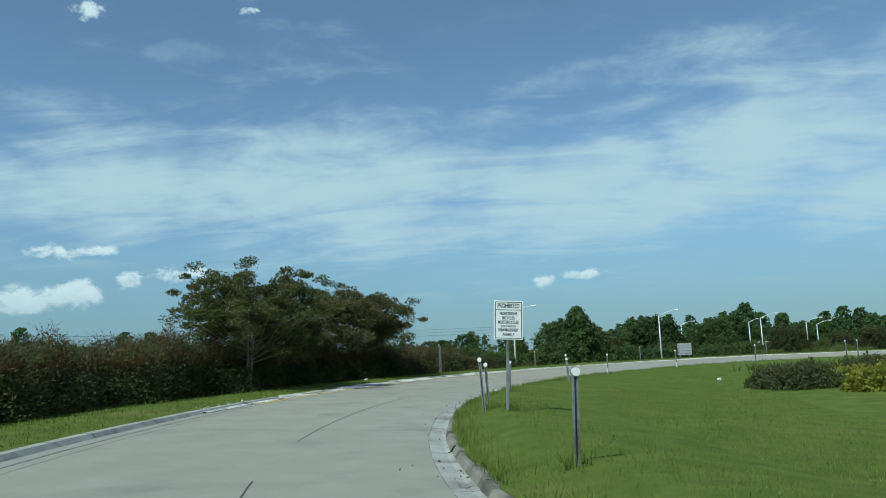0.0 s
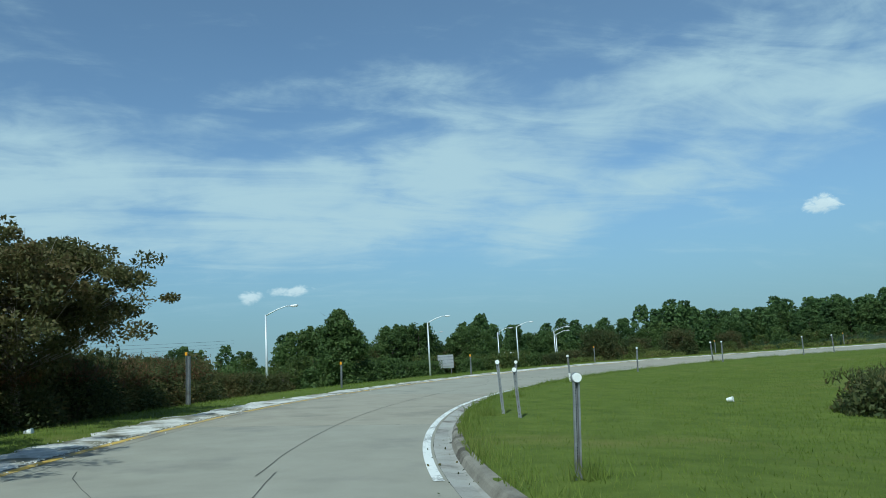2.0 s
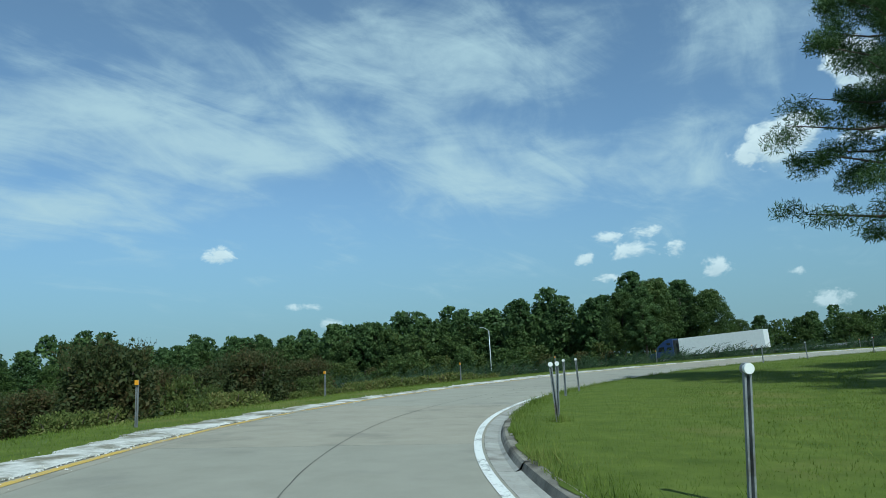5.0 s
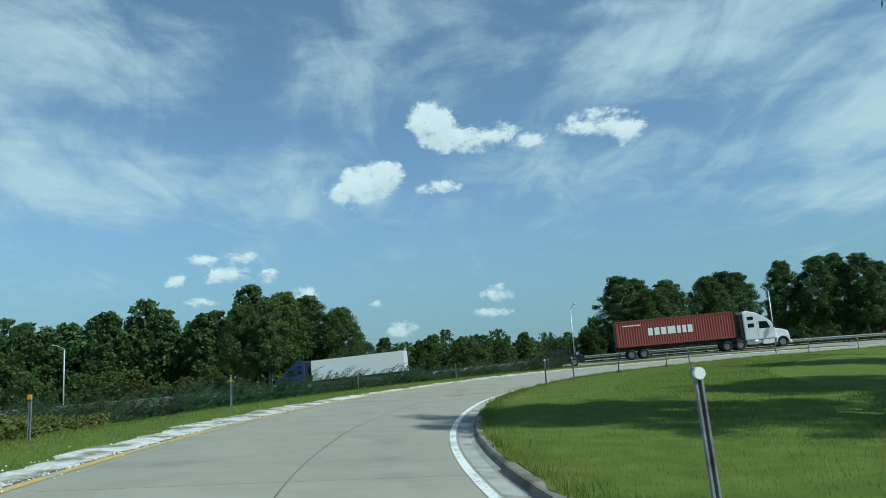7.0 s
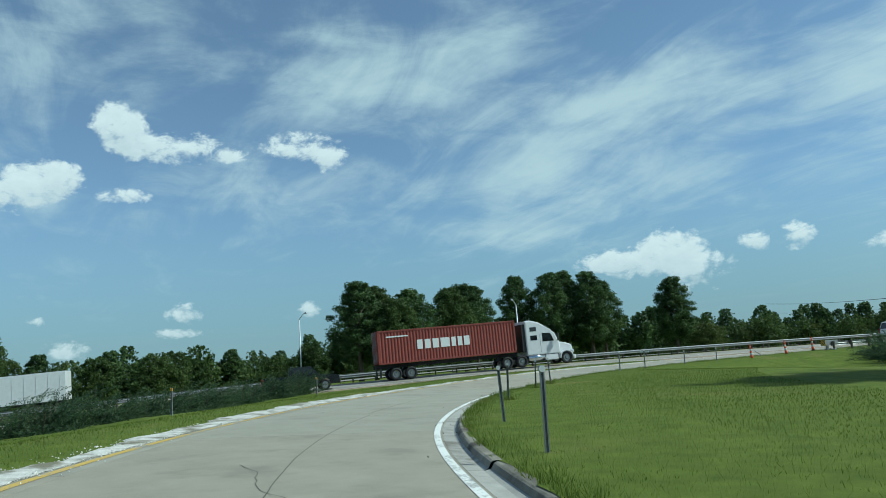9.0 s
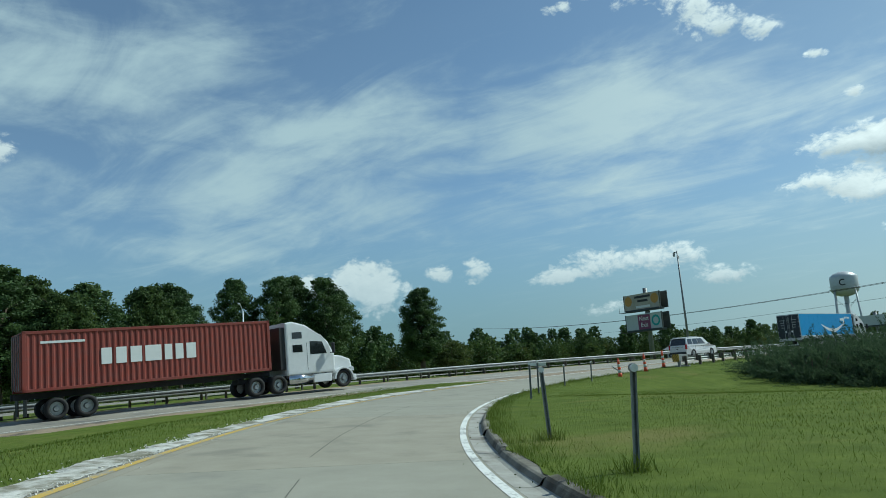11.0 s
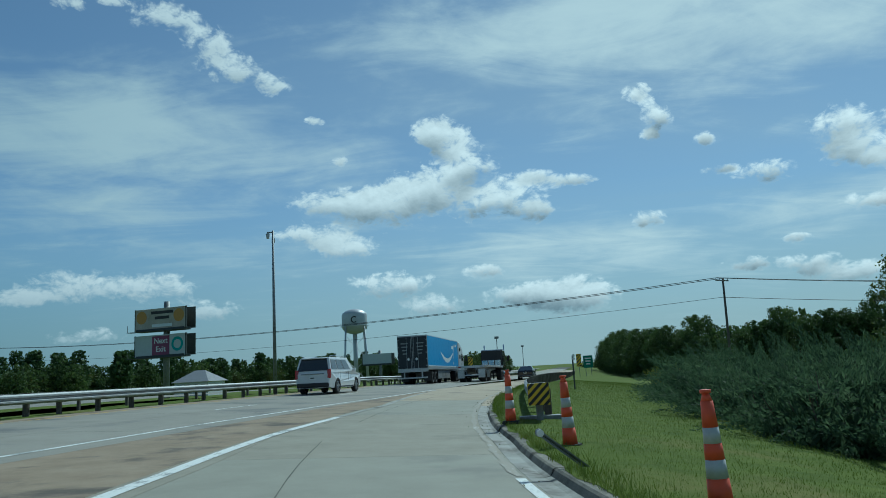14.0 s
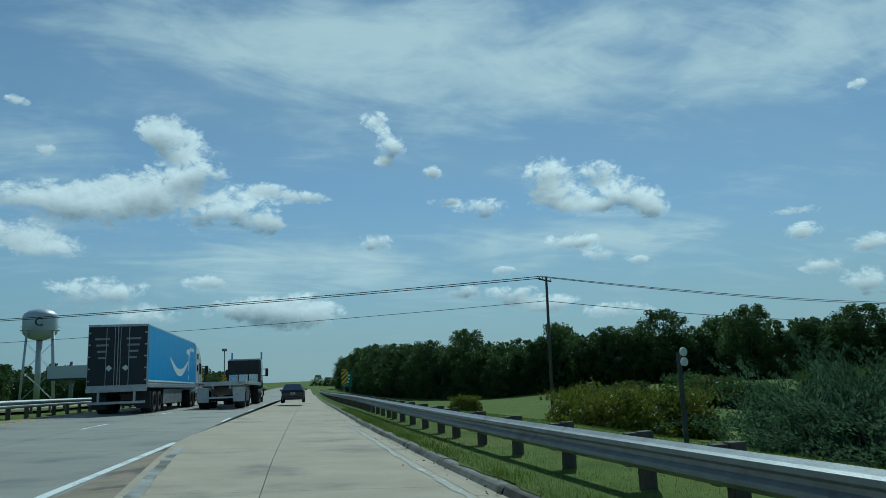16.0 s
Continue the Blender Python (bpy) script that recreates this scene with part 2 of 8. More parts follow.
def cumulus(puffs):
    """The sky with one quarter's cumulus before it."""
    total, mid_sum = None, None
    for cb, ch, cw, ct in puffs:
        one = lobe(frayed, cb, ch, cw * 1.75, ct * 1.85)
        mid = wmath("MULTIPLY", one, ch)
        total = one if total is None else wmath("ADD", total, one)
        mid_sum = mid if mid_sum is None else wmath("ADD", mid_sum, mid)
    thick = wramp(wmath("ADD", total, wmath("MULTIPLY", lumps, 0.35)), 0.18, 0.85)
    below = wmath("SUBTRACT", wmath("DIVIDE", mid_sum, wmath("ADD", total, 0.01)), height)
    base_side = wramp(wmath("ADD", below, wmath("MULTIPLY", lumps, 0.35)), -0.6, 0.8)
    field = wmath("ADD", wmath("MINIMUM", total, 1.25), wmath("MULTIPLY", lumps, wramp(total, 0.0, 0.35)))
    field = wmath("ADD", field, wmath("MULTIPLY", base_side, -0.28))
    mask = wmath("MULTIPLY", wramp(field, 0.20, 0.95), 0.97)
    grey = wmath("MULTIPLY", thick, wmath("MULTIPLY_ADD", base_side, 0.8, 0.2))
    grey = wmath("MULTIPLY", grey, wmath("MULTIPLY_ADD", back_lit, 0.62, 0.42), clamp=True)
    grey = wmath("ADD", grey, wmath("MULTIPLY", relief, wmath("MULTIPLY_ADD", thick, 0.5, 0.15)), clamp=True)
    lit = wmix(back_lit, (7.6, 7.9, 8.0), (12.5, 12.5, 12.3))
    col = wmix(grey, lit, wmix(back_lit, (3.7, 4.5, 5.1), (2.3, 2.8, 3.2)))
    low_haze = wmath("MULTIPLY", wmath("SUBTRACT", 1.0, wramp(height, 1.0, 9.0)), 0.25)
    bg = wn.new("ShaderNodeBackground")
    bg.inputs["Strength"].default_value = SKY_LEVEL
    wl_.new(wmix(mask, with_cirrus, wmix(low_haze, col, clear)), bg.inputs["Color"])
    return bg.outputs[0]


quarter = wn.new("ShaderNodeMixShader")
wl_.new(wmath("LESS_THAN", bearing, -147.0 - math.degrees(turn_mid)), quarter.inputs[0])
wl_.new(cumulus(CUMULUS_EAST_A + CUMULUS_EAST_B), quarter.inputs[1])
wl_.new(cumulus(CUMULUS_SOUTH_A + CUMULUS_SOUTH_B + CUMULUS_SOUTH_C), quarter.inputs[2])
wl_.new(quarter.outputs[0], wn.new("ShaderNodeOutputWorld").inputs[0])

sun = new("sun", bpy.data.lights.new("sun", "SUN"))
sun.data.energy, sun.data.angle, sun.data.color = 4.0, radians(0.6), (1.0, 0.95, 0.87)
sun_way = Vector((-math.sin(sb) * math.cos(radians(SUN_HEIGHT)), math.cos(sb) * math.cos(radians(SUN_HEIGHT)), math.sin(radians(SUN_HEIGHT))))
sun.matrix_world = look(sun_way * 300, (0, 0, 0))

# ---- materials ----
def mat_base(name, rough=0.8, metal=0.0, spec=0.5):
    m = bpy.data.materials.new(name)
    m.use_nodes = True
    b = m.node_tree.nodes["Principled BSDF"]
    b.inputs["Roughness"].default_value, b.inputs["Metallic"].default_value = rough, metal
    b.inputs["Specular IOR Level"].default_value = spec
    return m, m.node_tree.nodes, m.node_tree.links, b


def surface(name, dark, light, scale=3.0, fine_scale=60.0, rough=0.85, metal=0.0, bump=0.3, stain=None, stain_scale=0.35, stain_at=0.62, per_object=0.0, stretch=(1, 1, 1), spec=0.4):
    """Two scales of noise between two base colours, a third colour as stains, and fine relief; in metres of the object or the world."""
    m, nd, ln, b = mat_base(name, rough, metal, spec)
    co = nd.new("ShaderNodeTexCoord")
    mp = nd.new("ShaderNodeMapping")
    mp.inputs["Scale"].default_value = stretch
    geo = nd.new("ShaderNodeNewGeometry")
    ln.new(geo.outputs["Position"], mp.inputs["Vector"])
    n1, n2 = nd.new("ShaderNodeTexNoise"), nd.new("ShaderNodeTexNoise")
    for n_, sc, de in ((n1, scale, 5), (n2, fine_scale, 4)):
        ln.new(mp.outputs[0], n_.inputs["Vector"])
        n_.inputs["Scale"].default_value, n_.inputs["Detail"].default_value, n_.inputs["Roughness"].default_value = sc, de, 0.65
    add = nd.new("ShaderNodeMath")
    add.operation = "MULTIPLY_ADD"
    ln.new(n2.outputs[0], add.inputs[0])
    add.inputs[1].default_value = 0.35
    ln.new(n1.outputs[0], add.inputs[2])
    rg = nd.new("ShaderNodeMapRange")
    ln.new(add.outputs[0], rg.inputs[0])
    rg.inputs[1].default_value, rg.inputs[2].default_value = 0.38, 0.95
    mx = nd.new("ShaderNodeMix")
    mx.data_type = "RGBA"
    ln.new(rg.outputs[0], mx.inputs[0])
    mx.inputs[6].default_value, mx.inputs[7].default_value = (*dark, 1), (*light, 1)
    col = mx.outputs[2]
    if stain:
        n3 = nd.new("ShaderNodeTexNoise")
        ln.new(mp.outputs[0], n3.inputs["Vector"])
        n3.inputs["Scale"].default_value, n3.inputs["Detail"].default_value, n3.inputs["Roughness"].default_value = stain_scale, 6, 0.6
        r3 = nd.new("ShaderNodeMapRange")
        r3.interpolation_type = "SMOOTHSTEP"
        ln.new(n3.outputs[0], r3.inputs[0])
        r3.inputs[1].default_value, r3.inputs[2].default_value = stain_at - 0.12, stain_at + 0.08
        m3 = nd.new("ShaderNodeMix")
        m3.data_type = "RGBA"
        ln.new(r3.outputs[0], m3.inputs[0])
        ln.new(col, m3.inputs[6])
        m3.inputs[7].default_value = (*stain, 1)
        col = m3.outputs[2]
    if per_object:
        oi, hs = nd.new("ShaderNodeObjectInfo"), nd.new("ShaderNodeHueSaturation")
        rr = nd.new("ShaderNodeMapRange")
        ln.new(oi.outputs["Random"], rr.inputs[0])
        rr.inputs[3].default_value, rr.inputs[4].default_value = 1 - per_object, 1 + per_object
        ln.new(rr.outputs[0], hs.inputs["Value"])
        ln.new(col, hs.inputs["Color"])
        col = hs.outputs[0]
    ln.new(col, b.inputs["Base Color"])
    if bump:
        bp = nd.new("ShaderNodeBump")
        bp.inputs["Strength"].default_value, bp.inputs["Distance"].default_value = bump, 0.02
        ln.new(n2.outputs[0], bp.inputs["Height"])
        ln.new(bp.outputs[0], b.inputs["Normal"])
    return m


def paint(name, col, rough=0.35, metal=0.0, coat=0.0, dirt=0.12, dirt_scale=2.5):
    """Painted or plastic surface with a little uneven dirt in its colour and gloss."""
    m, nd, ln, b = mat_base(name, rough, metal)
    geo, n1 = nd.new("ShaderNodeTexCoord"), nd.new("ShaderNodeTexNoise")
    ln.new(geo.outputs["Object"], n1.inputs["Vector"])
    n1.inputs["Scale"].default_value, n1.inputs["Detail"].default_value, n1.inputs["Roughness"].default_value = dirt_scale, 7, 0.7
    rg = nd.new("ShaderNodeMapRange")
    ln.new(n1.outputs[0], rg.inputs[0])
    rg.inputs[1].default_value, rg.inputs[2].default_value = 0.4, 0.75
    mx = nd.new("ShaderNodeMix")
    mx.data_type = "RGBA"
    ln.new(rg.outputs[0], mx.inputs[0])
    mx.inputs[6].default_value = (*col, 1)
    mx.inputs[7].default_value = (*[c * (1 - dirt) + 0.10 * dirt for c in col], 1)
    ln.new(mx.outputs[2], b.inputs["Base Color"])
    r2 = nd.new("ShaderNodeMapRange")
    ln.new(n1.outputs[0], r2.inputs[0])
    r2.inputs[3].default_value, r2.inputs[4].default_value = rough * 0.8, min(1, rough * 1.35)
    ln.new(r2.outputs[0], b.inputs["Roughness"])
    b.inputs["Coat Weight"].default_value = coat
    b.inputs["Coat Roughness"].default_value = 0.06
    return m


def foliage(name, cols, gloss=0.55, through_light=0.25, blotch=0.25):
    """Leaves: each leaf takes its own shade between the colours given; some light passes through."""
    m, nd, ln, b = mat_base(name, gloss, 0, 0.25)
    geo, ramp = nd.new("ShaderNodeNewGeometry"), nd.new("ShaderNodeValToRGB")
    n1 = nd.new("ShaderNodeTexNoise")
    ln.new(geo.outputs["Position"], n1.inputs["Vector"])
    n1.inputs["Scale"].default_value, n1.inputs["Detail"].default_value = blotch, 3
    mx = nd.new("ShaderNodeMath")
    mx.operation = "MULTIPLY_ADD"
    ln.new(geo.outputs["Random Per Island"], mx.inputs[0])
    mx.inputs[1].default_value = 0.55
    sub = nd.new("ShaderNodeMath")
    sub.operation = "MULTIPLY_ADD"
    ln.new(n1.outputs[0], sub.inputs[0])
    sub.inputs[1].default_value, sub.inputs[2].default_value = 1.5, -0.52
    ln.new(sub.outputs[0], mx.inputs[2])
    ln.new(mx.outputs[0], ramp.inputs[0])
    els = ramp.color_ramp.elements
    while len(els) < len(cols):
        els.new(0.5)
    for i, c in enumerate(cols):
        els[i].position, els[i].color = i / (len(cols) - 1), (*[q * 1.08 for q in c], 1)
    ln.new(ramp.outputs[0], b.inputs["Base Color"])
    tr, mixer = nd.new("ShaderNodeBsdfTranslucent"), nd.new("ShaderNodeMixShader")
    ln.new(ramp.outputs[0], tr.inputs[0])
    mixer.inputs[0].default_value = through_light
    ln.new(b.outputs[0], mixer.inputs[1])
    ln.new(tr.outputs[0], mixer.inputs[2])
    ln.new(mixer.outputs[0], nd["Material Output"].inputs[0])
    return m


def worn_paint(name, col, under_col, wear=0.5):
    """Road paint worn through to the concrete in patches."""
    m, nd, ln, b = mat_base(name, 0.7, 0)
    geo = nd.new("ShaderNodeNewGeometry")
    n1, n2 = nd.new("ShaderNodeTexNoise"), nd.new("ShaderNodeTexNoise")
    for n_, sc in ((n1, 1.2), (n2, 22)):
        ln.new(geo.outputs["Position"], n_.inputs["Vector"])
        n_.inputs["Scale"].default_value, n_.inputs["Detail"].default_value, n_.inputs["Roughness"].default_value = sc, 5, 0.7
    ad = nd.new("ShaderNodeMath")
    ad.operation = "ADD"
    ln.new(n1.outputs[0], ad.inputs[0])
    ln.new(n2.outputs[0], ad.inputs[1])
    rg = nd.new("ShaderNodeMapRange")
    ln.new(ad.outputs[0], rg.inputs[0])
    rg.inputs[1].default_value, rg.inputs[2].default_value = 1.42 - wear, 1.55 - wear
    rg.interpolation_type = "SMOOTHSTEP"
    mx = nd.new("ShaderNodeMix")
    mx.data_type = "RGBA"
    ln.new(rg.outputs[0], mx.inputs[0])
    mx.inputs[6].default_value, mx.inputs[7].default_value = (*col, 1), (*under_col, 1)
    ln.new(mx.outputs[2], b.inputs["Base Color"])
    return m


def glassy(name, col, rough=0.05):
    m, nd, ln, b = mat_base(name, rough, 0.0, 0.6)
    b.inputs["Base Color"].default_value = (*col, 1)
    b.inputs["Coat Weight"].default_value = 0.6
    return m


M_GRASS = surface("mown_grass", (0.062, 0.094, 0.014), (0.150, 0.185, 0.036), 1.6, 55, 0.95, bump=0.8, stain=(0.17, 0.165, 0.05), stain_scale=0.22, stain_at=0.66, spec=0.1)
M_BLADE = foliage("grass_blades", ((0.085, 0.125, 0.018), (0.12, 0.165, 0.026), (0.155, 0.195, 0.04), (0.20, 0.21, 0.06)), 0.95, 0.32, 0.3)
M_CONC = surface("ramp_concrete", (0.256, 0.243, 0.192), (0.335, 0.318, 0.258), 1.1, 70, 0.8, bump=0.25, stain=(0.225, 0.215, 0.18), stain_scale=0.5, stain_at=0.66, per_object=0.06)
M_CONC_WARM = surface("ramp_concrete_patch", (0.265, 0.242, 0.185), (0.355, 0.325, 0.256), 1.3, 70, 0.8, bump=0.25, stain=(0.232, 0.215, 0.17), stain_scale=0.6, stain_at=0.62, per_object=0.05)
M_CONC_TAN = surface("tan_concrete", (0.34, 0.275, 0.19), (0.46, 0.382, 0.275), 1.0, 70, 0.85, bump=0.25, stain=(0.22, 0.19, 0.15), stain_scale=0.45, stain_at=0.64, per_object=0.05)
M_CONC_HWY = surface("highway_concrete", (0.24, 0.222, 0.182), (0.335, 0.312, 0.262), 0.8, 60, 0.8, bump=0.25, stain=(0.16, 0.155, 0.145), stain_scale=0.4, stain_at=0.62, per_object=0.05)
M_GORE = surface("gore_pavement", (0.235, 0.175, 0.115), (0.36, 0.285, 0.20), 1.4, 50, 0.9, bump=0.5, stain=(0.12, 0.10, 0.08), stain_scale=0.8, stain_at=0.6)
M_JOINT = surface("joint_dirt", (0.05, 0.048, 0.042), (0.11, 0.105, 0.09), 6, 60, 0.95)
M_KERB = surface("kerb_concrete", (0.11, 0.098, 0.075), (0.34, 0.315, 0.26), 1.6, 40, 0.9, bump=0.6, stain=(0.07, 0.06, 0.045), stain_scale=1.3, stain_at=0.58, per_object=0.1)
M_GUTTER = surface("gutter_concrete", (0.24, 0.23, 0.20), (0.46, 0.45, 0.41), 1.5, 40, 0.9, bump=0.5, stain=(0.12, 0.10, 0.08), stain_scale=1.0, stain_at=0.62, per_object=0.06)
M_GRAVEL = surface("white_gravel", (0.36, 0.345, 0.30), (0.80, 0.78, 0.73), 5, 30, 0.95, bump=1.0, stain=(0.20, 0.185, 0.13), stain_scale=1.5, stain_at=0.55)
M_STONE = surface("limestone_chips", (0.40, 0.38, 0.34), (0.75, 0.73, 0.68), 9, 60, 0.9, per_object=0.1)
M_YELLOW = worn_paint("yellow_line", (0.55, 0.37, 0.07), (0.29, 0.28, 0.25), 0.42)
M_WHITE = worn_paint("white_line", (0.74, 0.74, 0.70), (0.30, 0.30, 0.28), 0.40)
M_BARK = surface("bark", (0.06, 0.045, 0.033), (0.17, 0.135, 0.105), 6, 40, 0.95, bump=0.8, stretch=(1, 1, 0.25))
M_BARK_PALE = surface("pale_bark", (0.20, 0.17, 0.14), (0.40, 0.35, 0.30), 5, 30, 0.9, bump=0.4, stretch=(1, 1, 0.3))
M_LEAF_PINE = foliage("pine_needles", ((0.028, 0.050, 0.018), (0.050, 0.088, 0.028), (0.080, 0.130, 0.040), (0.115, 0.165, 0.055)), 0.6, 0.3, 0.2)
M_LEAF_WOOD = foliage("wood_leaves", ((0.030, 0.052, 0.017), (0.055, 0.090, 0.026), (0.086, 0.130, 0.036), (0.125, 0.155, 0.048)), 0.6, 0.42, 0.12)
M_LEAF_OLIVE = foliage("olive_leaves", ((0.034, 0.052, 0.015), (0.064, 0.094, 0.024), (0.096, 0.125, 0.033), (0.15, 0.13, 0.042)), 0.55, 0.4, 0.4)
M_LEAF_MYRTLE = foliage("myrtle_leaves", ((0.040, 0.052, 0.016), (0.072, 0.088, 0.024), (0.110, 0.112, 0.034), (0.16, 0.115, 0.045)), 0.6, 0.4, 0.9)
M_LEAF_BROWN = foliage("thinning_leaves", ((0.048, 0.056, 0.020), (0.084, 0.090, 0.030), (0.125, 0.112, 0.042), (0.17, 0.125, 0.055)), 0.6, 0.4, 0.9)
M_LEAF_SHOOT = foliage("rust_red_shoots", ((0.07, 0.05, 0.022), (0.12, 0.072, 0.034), (0.17, 0.095, 0.045), (0.22, 0.13, 0.06)), 0.6, 0.4, 1.2)
M_LEAF_RUST = foliage("rusty_leaves", ((0.034, 0.046, 0.016), (0.062, 0.076, 0.024), (0.098, 0.092, 0.032), (0.15, 0.105, 0.045)), 0.65, 0.4, 0.5)
M_LEAF_RUST_DARK = foliage("dark_rusty_leaves", ((0.026, 0.040, 0.015), (0.048, 0.066, 0.021), (0.074, 0.076, 0.027), (0.12, 0.080, 0.035)), 0.65, 0.4, 0.8)
M_LEAF_WEED = foliage("weed_leaves", ((0.06, 0.085, 0.02), (0.10, 0.13, 0.03), (0.15, 0.165, 0.045), (0.24, 0.21, 0.08)), 0.7, 0.35, 0.6)
M_LEAF_HEDGE = foliage("hedge_leaves", ((0.034, 0.048, 0.018), (0.064, 0.084, 0.028), (0.100, 0.105, 0.038), (0.17, 0.125, 0.05)), 0.65, 0.4, 0.55)
M_LEAF_JUNIPER = foliage("juniper_sprays", ((0.026, 0.048, 0.024), (0.050, 0.084, 0.042), (0.080, 0.122, 0.060), (0.120, 0.165, 0.082)), 0.7, 0.5, 0.5)
M_LEAF_LIME = foliage("yellow_green_leaves", ((0.05, 0.08, 0.010), (0.12, 0.15, 0.018), (0.20, 0.20, 0.025), (0.26, 0.22, 0.04)), 0.55, 0.3, 0.5)
M_ZINC = surface("galvanised_steel", (0.24, 0.25, 0.25), (0.40, 0.41, 0.41), 5, 50, 0.6, 0.55, 0.15, stain=(0.24, 0.22, 0.20), stain_scale=2.0, stain_at=0.66)
M_ZINC_DULL = surface("weathered_zinc", (0.17, 0.18, 0.18), (0.33, 0.34, 0.35), 5, 40, 0.6, 0.5, 0.15, stain=(0.12, 0.10, 0.08), stain_scale=2.0, stain_at=0.64)
M_POST_DARK = surface("dark_post_paint", (0.035, 0.045, 0.04), (0.09, 0.10, 0.095), 6, 40, 0.6, 0.2, 0.1)
M_WHITE_PAINT = paint("white_paint", (0.75, 0.75, 0.73), 0.45)
M_WHITE_CHIP = worn_paint("chipped_white_paint", (0.72, 0.72, 0.70), (0.30, 0.31, 0.31), 0.45)
M_POLE_WHITE = paint("pole_white", (0.62, 0.64, 0.66), 0.4, 0.3)
M_SIGN_BACK = surface("sign_back_aluminium", (0.33, 0.34, 0.35), (0.48, 0.49, 0.50), 3, 30, 0.5, 0.6, 0.0)
M_SIGN_WHITE = paint("sign_white_sheeting", (0.78, 0.79, 0.77), 0.4, dirt=0.08)
M_BLACK = paint("black_paint", (0.012, 0.012, 0.013), 0.4)
M_SIGN_BLACK = paint("sign_black_film", (0.015, 0.015, 0.016), 0.5)
M_AMBER = paint("amber_reflector", (0.75, 0.33, 0.01), 0.3)
M_REFLECT = paint("white_reflector", (0.80, 0.80, 0.78), 0.25)
M_ORANGE = paint("orange_plastic", (0.78, 0.10, 0.03), 0.5, dirt=0.3)
M_CONE_WHITE = paint("dirty_white_band", (0.60, 0.58, 0.55), 0.5, dirt=0.5)
M_HAZARD = paint("hazard_yellow", (0.72, 0.48, 0.02), 0.45)
M_RUBBER = surface("tyre_rubber", (0.012, 0.012, 0.012), (0.030, 0.029, 0.028), 8, 60, 0.8, 0, 0.2)
M_WOODPOST = surface("weathered_timber", (0.06, 0.05, 0.04), (0.16, 0.14, 0.115), 5, 40, 0.9, bump=0.5, stretch=(1, 1, 0.2))

# ---- building helpers ----
def link_mesh(name, verts, faces, material, parent=None, label="", smooth=False):
    """One mesh object from arrays of corners and faces (faces all of one size may be an array)."""
    me = bpy.data.meshes.new(name)
    if isinstance(faces, np.ndarray):
        v, f = np.asarray(verts, np.float32), faces.astype(np.int32)
        me.vertices.add(len(v))
        me.vertices.foreach_set("co", v.ravel())
        me.loops.add(f.size)
        me.loops.foreach_set("vertex_index", f.ravel())
        me.polygons.add(len(f))
        me.polygons.foreach_set("loop_start", np.arange(0, f.size, f.shape[1], dtype=np.int32))
        me.update(calc_edges=True)
    else:
        me.from_pydata([tuple(map(float, q)) for q in verts], [], faces)
    me.materials.append(material)
    me.polygons.foreach_set("use_smooth", [smooth] * len(me.polygons))
    ob = new(name, me)
    ob.parent = parent
    if label:
        ob["label"] = label
    return ob


def part(name, bm, material, parent, label="", smooth=False):
    """Links a bmesh as one mesh object under a thing or a part."""
    me = bpy.data.meshes.new(name)
    bmesh.ops.recalc_face_normals(bm, faces=bm.faces[:])
    bm.to_mesh(me)
    bm.free()
    me.materials.append(material)
    if smooth:
        for p_ in me.polygons:
            p_.use_smooth = True
    ob = new(name, me)
    ob.parent = parent
    if label:
        ob["label"] = label
    return ob


def thing(name, m, label, category, group="", kind=""):
    ob = new(name)
    ob.empty_display_size = 0.2
    ob.matrix_basis = m
    return tagged(ob, label, category, group, kind)


def box(bm, size, at, turn=(0, 0, 0), bevel=0.0, taper=None):
    made = bmesh.ops.create_cube(bm, size=1.0)["verts"]
    for v in made:
        if taper and v.co.z > 0:
            v.co.x *= taper[0]
            v.co.y *= taper[1]
        v.co = Vector((v.co.x * size[0], v.co.y * size[1], v.co.z * size[2]))
    if bevel:
        es = list({e for v in made for e in v.link_edges})
        got = bmesh.ops.bevel(bm, geom=es, offset=bevel, segments=2, profile=0.6, affect="EDGES")
        made = list({v for f in got["faces"] for v in f.verts} | {v for v in made if v.is_valid})
    bmesh.ops.transform(bm, matrix=pose(*at, *turn), verts=made)


def rod(bm, a, b, r0, r1=None, n=10, caps=True):
    a, b = Vector(a), Vector(b)
    r1 = r0 if r1 is None else r1
    d = b - a
    got = bmesh.ops.create_cone(bm, cap_ends=caps, segments=n, radius1=r0, radius2=r1, depth=d.length)["verts"]
    m = Matrix.Translation((a + b) / 2) @ d.to_track_quat("Z", "Y").to_matrix().to_4x4()
    bmesh.ops.transform(bm, matrix=m, verts=got)


def pipe(bm, pts, radii, n=8):
    """A tube along points, with its own radius at each."""
    rings = []
    pts = [Vector(p_) for p_ in pts]
    for i, p_ in enumerate(pts):
        d = (pts[min(i + 1, len(pts) - 1)] - pts[max(i - 1, 0)]).normalized()
        q = d.to_track_quat("Z", "Y")
        rings.append([bm.verts.new(p_ + q @ Vector((math.cos(k * math.tau / n) * radii[i], math.sin(k * math.tau / n) * radii[i], 0))) for k in range(n)])
    for r_a, r_b in zip(rings, rings[1:]):
        for k in range(n):
            bm.faces.new((r_a[k], r_a[(k + 1) % n], r_b[(k + 1) % n], r_b[k]))
    bm.faces.new(rings[0][::-1])
    bm.faces.new(rings[-1])


